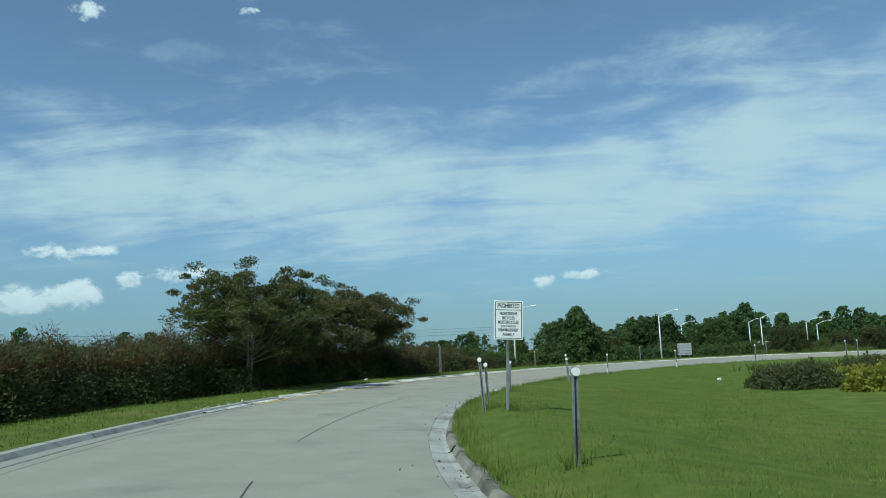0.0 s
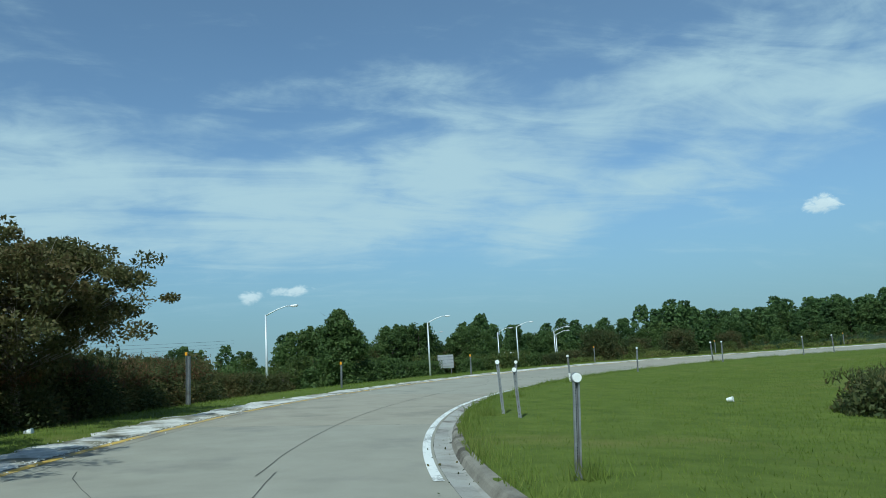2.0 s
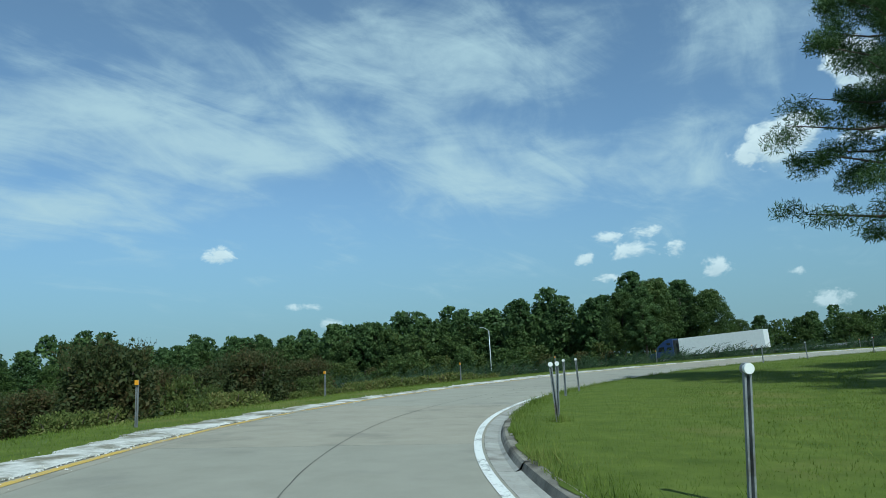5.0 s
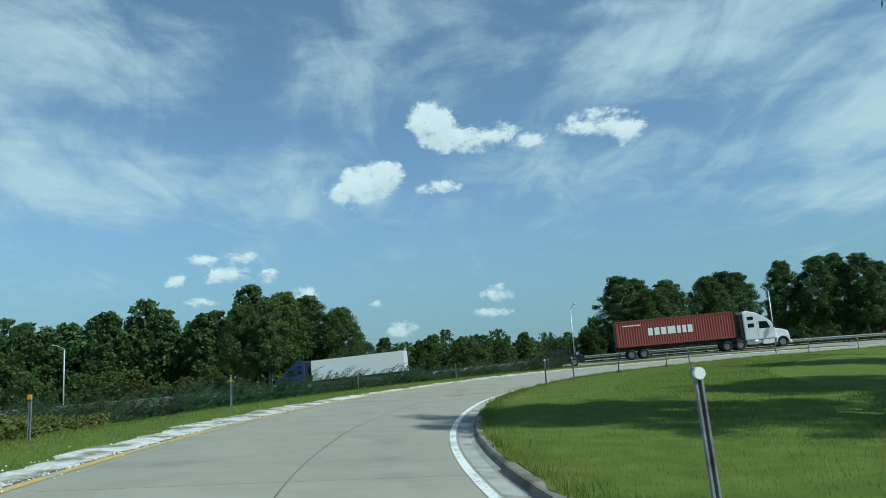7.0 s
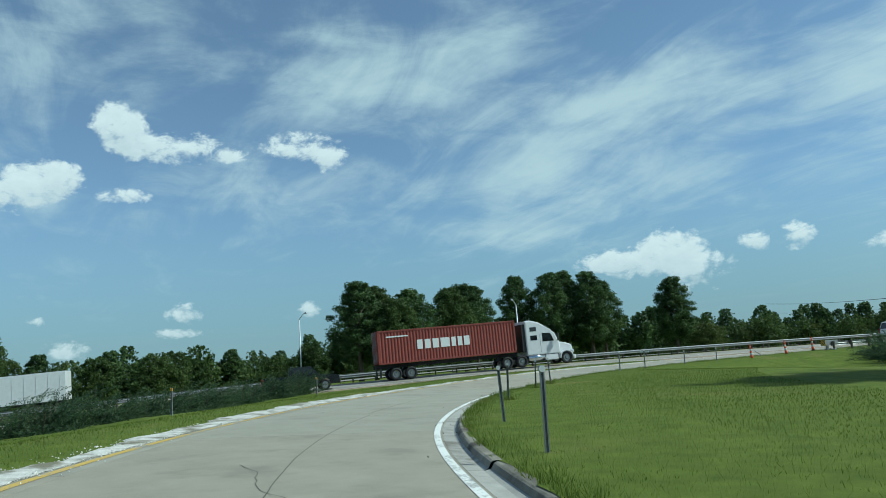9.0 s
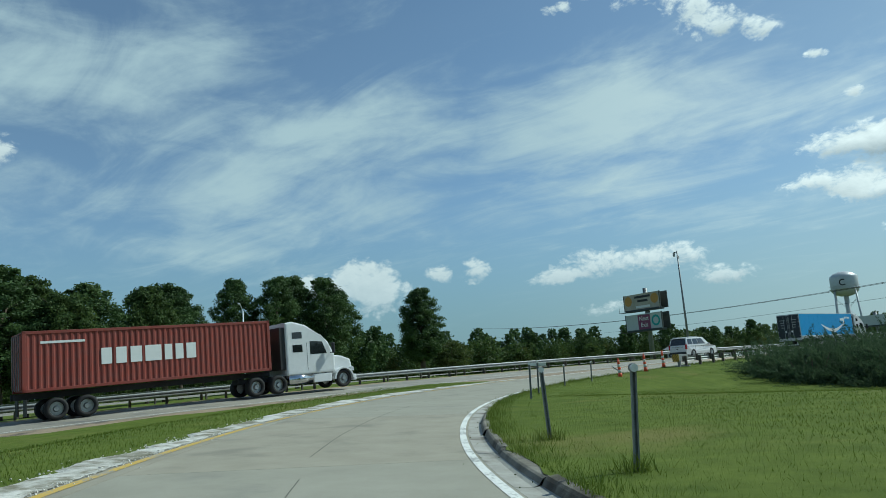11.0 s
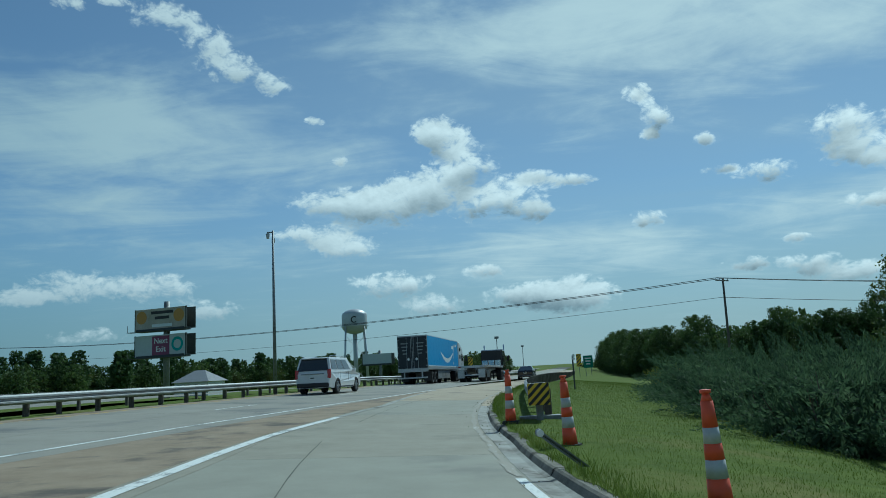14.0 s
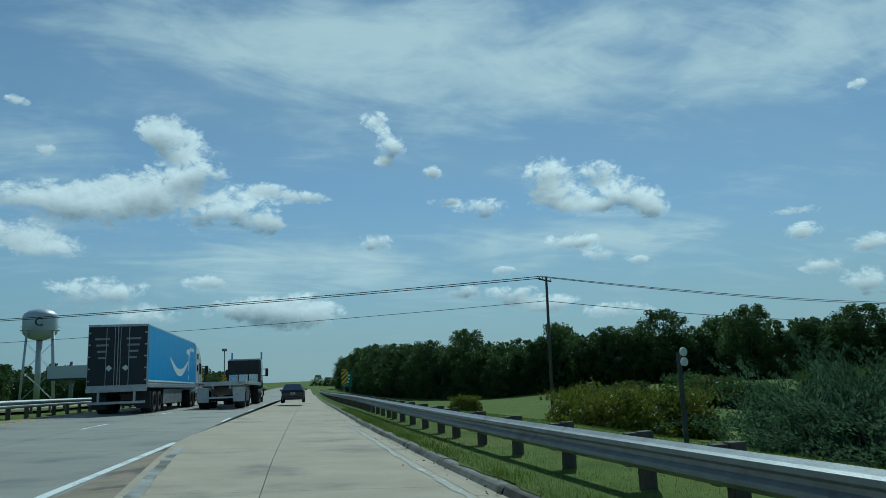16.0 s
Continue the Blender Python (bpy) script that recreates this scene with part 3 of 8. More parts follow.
def slab_prism(bm, outline, y0, y1):
    """A side outline in x and z, drawn out from y0 to y1."""
    a = [bm.verts.new((x, y0, z)) for x, z in outline]
    b = [bm.verts.new((x, y1, z)) for x, z in outline]
    k = len(a)
    for i in range(k):
        bm.faces.new((a[i], a[(i + 1) % k], b[(i + 1) % k], b[i]))
    bm.faces.new(a[::-1])
    bm.faces.new(b)


# ---- plan: the ramp's line (x, y, height), the highway's line ----
RAMP = [(20, -52, 0.05), (15.5, -42, 0.04), (10.8, -29, 0.02), (6.6, -17.5, 0.01), (2.8, -7.6, 0.0),
        (0.0, 0.0, 0.0), (-1.6, 6.4, -0.05), (-2.2, 13.3, -0.08), (-1.7, 20.7, -0.09), (0.3, 28.2, -0.09), (4.0, 35.5, -0.05),
        (9.5, 41.9, -0.01), (16.3, 46.9, 0.02), (24.0, 50.1, 0.05), (32.2, 51.6, 0.04), (40.7, 51.5, 0.03), (49.2, 49.9, 0.05),
        (57.5, 47.0, 0.09), (65.4, 42.8, 0.12), (72.6, 37.0, 0.17), (78.8, 30.0, 0.20), (83.7, 21.8, 0.28), (87.0, 12.8, 0.32),
        (88.6, 3.3, 0.36), (88.5, -6.6, 0.41), (86.9, -16.6, 0.47), (84.35, -26.3, 0.44), (81.6, -35.9, 0.36), (76.05, -55.1, 0.09), (67.75, -83.9, -0.36),
        (53.9, -132.0, -0.80), (26.2, -228, -0.9), (-29.3, -420, -0.9)]
HWY_BEARING = radians(-196.1)
HWY_O = np.array((86.9, -16.6))
HWY_D = np.array((-math.sin(HWY_BEARING), math.cos(HWY_BEARING)))
HWY_N = np.array((-math.cos(HWY_BEARING), -math.sin(HWY_BEARING)))
BANK = 0.039


def spline(pts, step):
    """Smooth line through points, at even steps."""
    p_ = np.array(pts, float)
    out = []
    for i in range(len(p_) - 1):
        a, b, c, d = p_[max(i - 1, 0)], p_[i], p_[i + 1], p_[min(i + 2, len(p_) - 1)]
        la, lb, lc = max(np.linalg.norm(b - a), 1e-6), np.linalg.norm(c - b), max(np.linalg.norm(d - c), 1e-6)
        m0 = ((c - b) / lb + (b - a) / la) / 2 * lb if i else (c - b)
        m1 = ((d - c) / lc + (c - b) / lb) / 2 * lb if i < len(p_) - 2 else (c - b)
        for t in np.arange(0, 1, 0.02):
            h0, h1, h2, h3 = 2 * t**3 - 3 * t**2 + 1, t**3 - 2 * t**2 + t, -2 * t**3 + 3 * t**2, t**3 - t**2
            out.append(h0 * b + h1 * m0 + h2 * c + h3 * m1)
    out = np.array(out + [p_[-1]])
    run = np.concatenate([[0], np.cumsum(np.linalg.norm(np.diff(out[:, :2], axis=0), axis=1))])
    at = np.arange(0, run[-1], step)
    return np.stack([np.interp(at, run, out[:, k]) for k in range(out.shape[1])], -1)


LINE = spline(RAMP, 0.5)
TAN = np.gradient(LINE[:, :2], axis=0)
TAN /= np.linalg.norm(TAN, axis=1)[:, None]
SIDE = np.stack([TAN[:, 1], -TAN[:, 0]], -1)             # to the right of travel
RUN = np.arange(len(LINE)) * 0.5
START = RUN[int(np.argmin(np.hypot(LINE[:, 0], LINE[:, 1])))]  # where the line leaves the origin
JOIN = RUN[int(np.argmin(np.hypot(LINE[:, 0] - 86.9, LINE[:, 1] + 16.6)))]


def hw_of(xy):
    w = np.asarray(xy, float)[..., :2] - HWY_O
    return w @ HWY_D, w @ HWY_N


def left_edge(s):
    """How far the yellow line runs left of the ramp's line."""
    return np.interp(s - START, [0, 100, 123, 141, 153, 158, 163, 167, 173, 182, 190, 196], [3.55, 3.5, 3.1, 3.05, 2.45, 1.95, 1.65, 1.25, 0.85, 1.65, 2.3, 2.42])


def right_edge(s):
    return np.interp(s - START, [0, 30, 38, 47, 55, 67, 80, 92, 110, 127, 147, 153, 161, 167, 172, 185, 197], [1.45, 1.5, 1.56, 1.7, 1.78, 1.82, 1.72, 1.66, 1.8, 1.94, 2.0, 2.14, 2.42, 2.33, 2.22, 1.8, 1.55])


def hwy_z(s, hw):
    return np.interp(s, [-330, -200, -120, -75, -52, -36, -20, 0, 30, 60, 100, 150], [-5.0, -3.2, -2.1, -1.1, -0.1, 0.28, 0.46, 0.47, 0.33, 0.0, -0.55, -0.85]) + 0.03 * np.clip(hw, -4, 13)


def nearest(xy):
    """For many points: index on the ramp's line and the distance to its right."""
    xy = np.asarray(xy, float)
    idx = np.empty(len(xy), int)
    for k in range(0, len(xy), 2000):
        q = xy[k:k + 2000]
        idx[k:k + 2000] = ((q[:, None, :] - LINE[None, ::2, :2]) ** 2).sum(-1).argmin(1) * 2
    w = xy - LINE[idx, :2]
    o = (w * SIDE[idx]).sum(1)
    far = np.linalg.norm(w, axis=1)
    return idx, np.where(o < 0, -far, far)


def berm(s, o):
    """The lawn swells a little behind the kerb along the first stretch."""
    return 0.20 * np.interp(s - START, [-8, 2, 16, 28], [0, 1, 1, 0]) * np.exp(-((o - 3.3) / 1.5) ** 2) * np.clip(o - 2.0, 0, 1)


def ground_z(xy, cut=True):
    """Height of the open ground; with cut it is lowered under the pavements and their verges."""
    xy = np.asarray(xy, float).reshape(-1, 2)
    idx, o = nearest(xy)
    s, hw = hw_of(xy)
    z_r = LINE[idx, 2] - BANK * np.clip(o, -5, 2.5) + np.where(o > 2, 0.10, 0.0) - np.interp(idx * 0.5 - START, [-10, 0, 60, 95], [0.05, 0.07, 0.05, 0.0]) * np.clip(o - 2.6, 0, 8) + berm(idx * 0.5, o)
    z_h = hwy_z(s, hw)
    d_r = np.where(o < 0, np.maximum(0, -o - 6), np.maximum(0, o - 8))
    d_h = np.maximum(np.maximum(0, -0.5 - hw), np.maximum(0, hw - 12))
    w_r, w_h = 1 / (0.4 + d_r) ** 1.3, 1 / (0.4 + d_h) ** 1.3
    w_h = np.where(hw > -0.5, np.maximum(w_h, 30 * (d_h == 0)), w_h)
    low = np.interp(s, [-200, -110, -50, 0, 40, 100, 180], [-3.0, -1.9, -0.6, 0.1, -0.1, -1.0, -1.5])      # the land falls away upstream of the merge
    z_far = np.where(hw > 12, low, np.where(o > 0, np.interp(xy[:, 0], [10, 40, 70], [-0.5, -0.3, 0.18]), np.where(hw > -70, np.minimum(low, -0.75), -1.25)))
    z_far = np.where((s > 30) & (hw > -40), np.minimum(z_far, low), z_far)
    w_f = np.where((hw > 12) | (o < 0), 0.035, 0.01) + 0.0 * o
    z = (w_r * z_r + w_h * z_h + w_f * z_far) / (w_r + w_h + w_f)
    z = z - np.clip((s + 32) / 18, 0, 1) * np.interp(-hw, [4.5, 9, 11, 16, 30, 45], [0, 0.45, 1.0, 1.5, 1.2, 0]) * np.where(o > 0, 1, 0)
    rough = 0.10 * np.sin(xy[:, 0] * 0.21 + 1.3) * np.sin(xy[:, 1] * 0.17) + 0.05 * np.sin(xy[:, 0] * 0.53) * np.cos(xy[:, 1] * 0.61 + 0.4)
    z = z + rough * np.clip((np.minimum(d_r, d_h) - 0.5) / 8, 0, 1)
    if cut:
        in_r = np.clip((6.5 - np.abs(o + 1.2)) / 0.6, 0, 1)
        in_h = ((hw > np.where(s > -20, -6, 1.8)) & (hw < 11.4))
        z = z - np.maximum(0.14 * in_r, np.where(s > 12, 0.40, 0.14) * in_h)
    return z


def gz(x, y):
    return float(ground_z([(x, y)], False)[0])


def ramp_at(s, o, lift=0.0):
    """A point on the ramp: metres along its line, metres to the right."""
    x, y, z = (np.interp(s, RUN, LINE[:, k]) for k in range(3))
    sx, sy = np.interp(s, RUN, SIDE[:, 0]), np.interp(s, RUN, SIDE[:, 1])
    return np.stack([x + sx * o, y + sy * o, z - BANK * np.clip(o, -6, 4) + lift], -1)


def hwy_at(s, hw, lift=0.0):
    s, hw = np.broadcast_arrays(np.asarray(s, float), np.asarray(hw, float))
    xy = HWY_O + s[..., None] * HWY_D + hw[..., None] * HWY_N
    return np.concatenate([xy, (hwy_z(s, hw) + lift)[..., None]], -1)


def strip(rows):
    """Corners and quads of a sheet given as rows of points, each row from left to right."""
    r = np.array(rows)
    k, n_ = r.shape[:2]
    i = np.arange(k * n_).reshape(k, n_)
    f = np.stack([i[:-1, :-1], i[:-1, 1:], i[1:, 1:], i[1:, :-1]], -1).reshape(-1, 4)
    return r.reshape(-1, 3), f


def joined(pieces):
    v, f, base = [], [], 0
    for a, b in pieces:
        v.append(a)
        f.append(b + base)
        base += len(a)
    return np.concatenate(v), np.concatenate(f)


# ground: one sheet to the horizon, finer by the road, with its grassed verges
def spread(lo, hi, step, reach):
    mid = list(np.arange(lo, hi, step))
    grow, out_a, out_b = step, [], []
    a, b = lo, hi
    while b < reach:
        grow *= 1.28
        a, b = a - grow, b + grow
        out_a.append(a)
        out_b.append(b)
    return np.array(out_a[::-1] + mid + out_b)


gx, gy = spread(-45, 140, 1.6, 4200), spread(-80, 115, 1.6, 4200)
grid = np.stack(np.meshgrid(gx, gy), -1)
pieces = [strip(np.concatenate([grid, ground_z(grid.reshape(-1, 2)).reshape(len(gy), len(gx), 1)], -1))]
ss = np.arange(2, JOIN + 140, 0.5)
jog = 0.05 * np.sin(ss * 2.1) + 0.04 * np.sin(ss * 5.3 + 1)
cols = []
for k, o in enumerate((0.53, 0.85, 1.5, 2.6, 4.0, 5.6)):
    oo = right_edge(ss) + o + (jog if k == 0 else 0)
    xyz = ramp_at(ss, oo)
    lift = (0.11 if k else 0.10) + berm(ss, oo)
    zz = ground_z(xyz[:, :2], False) + 0.02
    xyz[:, 2] = np.interp(k, [0, 2, 4, 5], [1, 0.6, 0, 0]) * (xyz[:, 2] + lift) + (1 - np.interp(k, [0, 2, 4, 5], [1, 0.6, 0, 0])) * zz - (0.14 if k == 5 else 0)
    cols.append(xyz)
pieces.append(strip(np.stack(cols, 1)))
sl = np.arange(2, START + 154, 0.5)
cols = []
for k, o in enumerate((6.6, 5.4, 3.6, 2.2, 1.2, 0.5)):
    xyz = ramp_at(sl, -(left_edge(sl) + o))
    f_ = (0, 0, 0.5, 0.9, 1, 1)[k]
    xyz[:, 2] = f_ * (xyz[:, 2] + 0.01) + (1 - f_) * (ground_z(xyz[:, :2], False) + 0.02) - (0.14 if k == 0 else 0)
    if k == 5:
        xyz[:, 2] -= 0.03
    cols.append(xyz)
pieces.append(strip(np.stack(cols, 1)))
ground = link_mesh("ground", *joined(pieces), M_GRASS, smooth=True)
tagged(ground, "mown green grass on the roadside and inside the loop", "ground", kind="structure")

# ramp: concrete slabs on a dark bed
sb_ = np.arange(0, JOIN + 250, 1.0)
bed = link_mesh("ramp_road", *strip(np.stack([ramp_at(sb_, -left_edge(sb_) - 0.25, -0.03), ramp_at(sb_, right_edge(sb_) + 0.5, -0.03)], 1)), M_JOINT)
tagged(bed, "pale grey concrete slip road with cracked joints", "road", kind="structure")


def slabs(s0, s1, o_left, o_right, length, material, parent, gap=0.006):
    s = s0
    k = 0
    while s < s1 - 0.5:
        e = min(s + length, s1)
        q = np.linspace(s + gap, e - gap, 9)
        l, r = ramp_at(q, o_left(q) + gap), ramp_at(q, o_right(q) - gap)
        mid = (l + r) / 2
        v, f = strip(np.stack([l - (0, 0, 0.02), l, mid, r, r - (0, 0, 0.02)], 1))
        piece = link_mesh("slab", v, f, M_CONC_WARM if material is M_CONC and k % 7 in (2, 5) else material, parent)
        s, k = e, k + 1


slabs(1, JOIN + 3, lambda q: -left_edge(q) - 0.2, lambda q: np.minimum(-1.55, -left_edge(q) + 0.3) + np.interp(q, [JOIN - 10, JOIN], [0.0, 0.9]), 9.1, M_CONC, bed)
slabs(5.5, JOIN + 3, lambda q: np.minimum(-1.55, -left_edge(q) + 0.3) + np.interp(q, [JOIN - 10, JOIN], [0.0, 0.9]), lambda q: right_edge(q) + 0.1, 9.1, M_CONC, bed)
slabs(JOIN + 3, JOIN + 240, lambda q: -left_edge(q) - 0.2, lambda q: 0 * q - 0.3, 6.1, M_CONC_TAN, bed)
slabs(JOIN + 3, JOIN + 240, lambda q: 0 * q - 0.3, lambda q: right_edge(q) + 0.1, 6.1, M_CONC_TAN, bed)

# kerb with its gutter, in cast lengths
kerb = thing("kerb", pose(0, 0, 0), "weathered concrete kerb and gutter beside the grass", "kerb", kind="structure")
PROFILE = ((0.10, 0.0), (0.31, -0.015), (0.38, 0.005), (0.42, 0.075), (0.45, 0.094), (0.56, 0.098), (0.585, 0.07), (0.585, -0.1))
s = 2.0
while s < JOIN + 135:
    q = np.linspace(s + 0.006, s + 3.04, 6)
    wob = random.uniform(-0.02, 0.02)
    rows_ = [ramp_at(q, right_edge(q) + o + wob * (o > 0.33), z + random.uniform(-0.01, 0.01) * (o > 0.33)) for o, z in PROFILE]
    v, f = strip(np.stack(rows_[:3], 1))
    link_mesh("gutter", v, f, M_GUTTER if s < JOIN - 1 else M_CONC_TAN, kerb)
    v, f = strip(np.stack(rows_[2:], 1))
    link_mesh("kerbstone", v, f, M_KERB, kerb)
    s += 3.05

# low kerb on the outside of the bend at the ramp's start
kerb_outer = thing("outer_kerb", pose(0, 0, 0), "broken pale concrete kerb along the outside of the bend", "kerb", kind="structure")
s = 2.0
while s < START + 19.5:
    q = np.linspace(s + 0.01, s + 2.98, 5)
    rows_ = [ramp_at(q, -left_edge(q) - o, z) for o, z in ((0.56, -0.04), (0.53, 0.05), (0.33, 0.06), (0.29, 0.025), (0.24, -0.02))]
    link_mesh("kerbstone", *strip(np.stack(rows_, 1)), M_GUTTER, kerb_outer)
    s += 3.0


def band(name, s, o_mid, half, lift, material, at=ramp_at, parent=None, ragged=0.0):
    a = ragged * (np.sin(s * 3.1) + np.sin(s * 7.7 + 2))
    b = ragged * (np.sin(s * 2.3 + 1) + np.sin(s * 6.1))
    return link_mesh(name, *strip(np.stack([at(s, o_mid - half - a, lift), at(s, o_mid + half + b, lift)], 1)), material, parent)


marks = thing("road_markings", pose(0, 0, 0), "worn yellow and white painted road lines", "road marking", kind="structure")
q = np.arange(2, START + 20, 0.5)
band("faded_line", q, -left_edge(q), 0.07, 0.006, worn_paint("faded_yellow_line", (0.50, 0.36, 0.12), (0.30, 0.285, 0.24), 0.70), parent=marks)
q = np.arange(START + 19.5, START + 155, 0.5)
band("yellow_line", q, -left_edge(q), 0.075, 0.006, M_YELLOW, parent=marks)
q = np.arange(START + 25.2, START + 157, 0.4)
band("edge_line", q, right_edge(q), 0.058, 0.006, M_WHITE, parent=marks)
q = np.arange(START + 157, JOIN + 26, 0.4)
band("worn_edge_line", q, right_edge(q), 0.05, 0.006, worn_paint("worn_white_line", (0.62, 0.61, 0.57), (0.31, 0.28, 0.225), 0.66), parent=marks, ragged=0.02)
q = np.arange(START + 155, JOIN - 5, 0.4)
band("merge_line", q, -left_edge(q), 0.10, 0.006, M_WHITE, parent=marks)
q = np.arange(JOIN - 5, JOIN + 16, 0.4)
band("worn_merge_line", q, -left_edge(q), 0.08, 0.006, M_GUTTER, parent=marks, ragged=0.012)

# gravel shoulder: pale crushed stone with a ragged edge
q = np.arange(START + 17, START + 155, 0.35)
wide = 0.98 + 0.34 * np.sin(q * 0.23) + 0.16 * np.sin(q * 1.3) + 0.13 * np.sin(q * 2.9 + 1) + 0.12 * np.sin(q * 6.7)
wide *= np.interp(q - START, [17, 24, 146, 155], [0.3, 1, 1, 0.6])
rows_ = [ramp_at(q, -left_edge(q) - 0.14 - k * wide + 0.03 * np.sin(q * 9), 0.012 + 0.02 * math.sin(k * 3) - 0.05 * (k > 0.95)) for k in (1, 0.66, 0.33, 0)]
shoulder = link_mesh("gravel_shoulder", *strip(np.stack(rows_, 1)), M_GRAVEL)
tagged(shoulder, "ragged strip of crushed white stone along the road", "gravel", kind="structure")
rng = np.random.default_rng(5)
cube = np.array([(-1, -1, -0.6), (1, -1, -0.6), (1.1, 0.9, -0.6), (-0.9, 1, -0.6), (-0.6, -0.6, 0.7), (0.7, -0.5, 0.6), (0.5, 0.7, 0.75), (-0.6, 0.5, 0.55)])
cubef = np.array([(0, 3, 2, 1), (4, 5, 6, 7), (0, 1, 5, 4), (1, 2, 6, 5), (2, 3, 7, 6), (3, 0, 4, 7)])
k = 16000
at_s = rng.uniform(START + 18, START + 155, k)
at_o = -left_edge(at_s) - 0.1 - np.abs(rng.normal(0, 0.36, k)) + (rng.random(k) < 0.03) * rng.uniform(0, 0.5, k)
base = ramp_at(at_s, at_o, 0.012)
size = rng.uniform(0.005, 0.015, k) * np.where(rng.random(k) < 0.04, 2.0, 1)
ang = rng.uniform(0, 6.28, k)
c_, s_ = np.cos(ang)[:, None], np.sin(ang)[:, None]
pts = np.stack([cube[None, :, 0] * c_ - cube[None, :, 1] * s_, cube[None, :, 0] * s_ + cube[None, :, 1] * c_, np.broadcast_to(cube[None, :, 2], (k, 8))], -1)
pts = pts * size[:, None, None] * rng.uniform(0.7, 1.3, (k, 1, 3)) + base[:, None, :]
chips = link_mesh("stone_chips", pts.reshape(-1, 3), (cubef[None] + 8 * np.arange(k)[:, None, None]).reshape(-1, 4), M_STONE)
tagged(chips, "loose pale stone chips lying on the shoulder", "gravel", kind="stuff")

# highway: lanes of slabs on a bed; its right edge meets the ramp
lq = np.arange(START, JOIN + 6, 0.5)
edge_s, edge_hw = hw_of(ramp_at(lq, -left_edge(lq) - 0.2)[:, :2])
keep = (edge_s > -60)
edge_s, edge_hw = edge_s[keep], edge_hw[keep]
order = np.argsort(edge_s)
edge_s, edge_hw = edge_s[order], edge_hw[order]


def hwy_right(s):
    return np.where(s < -21, np.interp(s, [-26, -21], [1.3, -1.0]), np.where(s < 17, np.interp(s, [-21, -15, -10, 0, 17], [-1.0, 0.3, 1.0, 1.4, 2.72]), 2.72))


hs = np.concatenate([np.arange(-420, -30, 6.0), np.arange(-30, 40, 0.5), np.arange(40, 420, 6.0)])
hwy = link_mesh("highway", *strip(np.stack([hwy_at(hs, 11.0, -0.03), hwy_at(hs, np.maximum(hwy_right(hs), -2.4), -0.03)], 1)), M_JOINT)
tagged(hwy, "two-lane concrete highway carriageway", "road", kind="structure")


def lane_slabs(s0, s1, hw0, hw1, length, material):
    s = s0
    while s < s1:
        q = np.linspace(s + 0.012, s + length - 0.012, 9)
        l, r = hwy_at(q, hw1(q) - 0.012), hwy_at(q, hw0(q) + 0.012)
        link_mesh("slab", *strip(np.stack([l - (0, 0, 0.02), l, r, r - (0, 0, 0.02)], 1)), material, hwy)
        s += length


lane_slabs(-180, 300, lambda q: 0 * q + 6.35, lambda q: 0 * q + 10.0, 6.1, M_CONC_HWY)
lane_slabs(-180, 300, lambda q: 0 * q + 2.75, lambda q: 0 * q + 6.35, 6.1, M_CONC_HWY)
q = np.arange(-180, 300, 2.0)
link_mesh("left_shoulder", *strip(np.stack([hwy_at(q, 11.0, -0.005), hwy_at(q, 10.0, -0.005)], 1)), M_GORE, hwy)
q = np.arange(-180, -22, 3.0)
link_mesh("shoulder", *strip(np.stack([hwy_at(q, 2.75, -0.004), hwy_at(q, np.interp(q, [-60, -24], [1.3, -0.6]), -0.004)], 1)), M_GORE, hwy)
q = np.arange(JOIN - 23, JOIN + 17, 0.4)
r_ = ramp_at(q, -left_edge(q) - 0.19, 0.002)
l_ = hwy_at(hw_of(r_)[0], np.maximum(hw_of(r_)[1] + 0.02, 2.76), -0.002)
link_mesh("gore", *strip(np.stack([l_ + (r_ - l_) * k for k in (0, 0.33, 0.66, 1)], 1)), M_GORE, hwy)
q = np.arange(-180, 18, 1.0)
band("lane_line", q, np.interp(q, [-60, -8, -3, 7, 17], [3.2, 3.5, 3.3, 2.95, 2.8]), 0.07, 0.005, M_WHITE, hwy_at, marks)
for s in np.arange(-160, 260, 12.2):
    if s > 14:
        band("lane_dash", np.linspace(s + 3, s + 6, 4), 2.8, 0.06, 0.005, M_WHITE, hwy_at, marks)
    band("lane_dash", np.linspace(s, s + 3, 4), 6.38, 0.06, 0.005, M_WHITE, hwy_at, marks)
q = np.arange(-180, 300, 3.0)
band("yellow_line", q, 9.9, 0.07, 0.005, M_YELLOW, hwy_at, marks)
# opposite carriageway beyond the median
q = np.arange(-420, 420, 6.0)
far_hwy = link_mesh("far_carriageway", *strip(np.stack([hwy_at(q, 32, 0.02), hwy_at(q, 21, 0.02)], 1)), M_CONC_HWY)
tagged(far_hwy, "grey concrete carriageway beyond the median", "road", kind="structure")

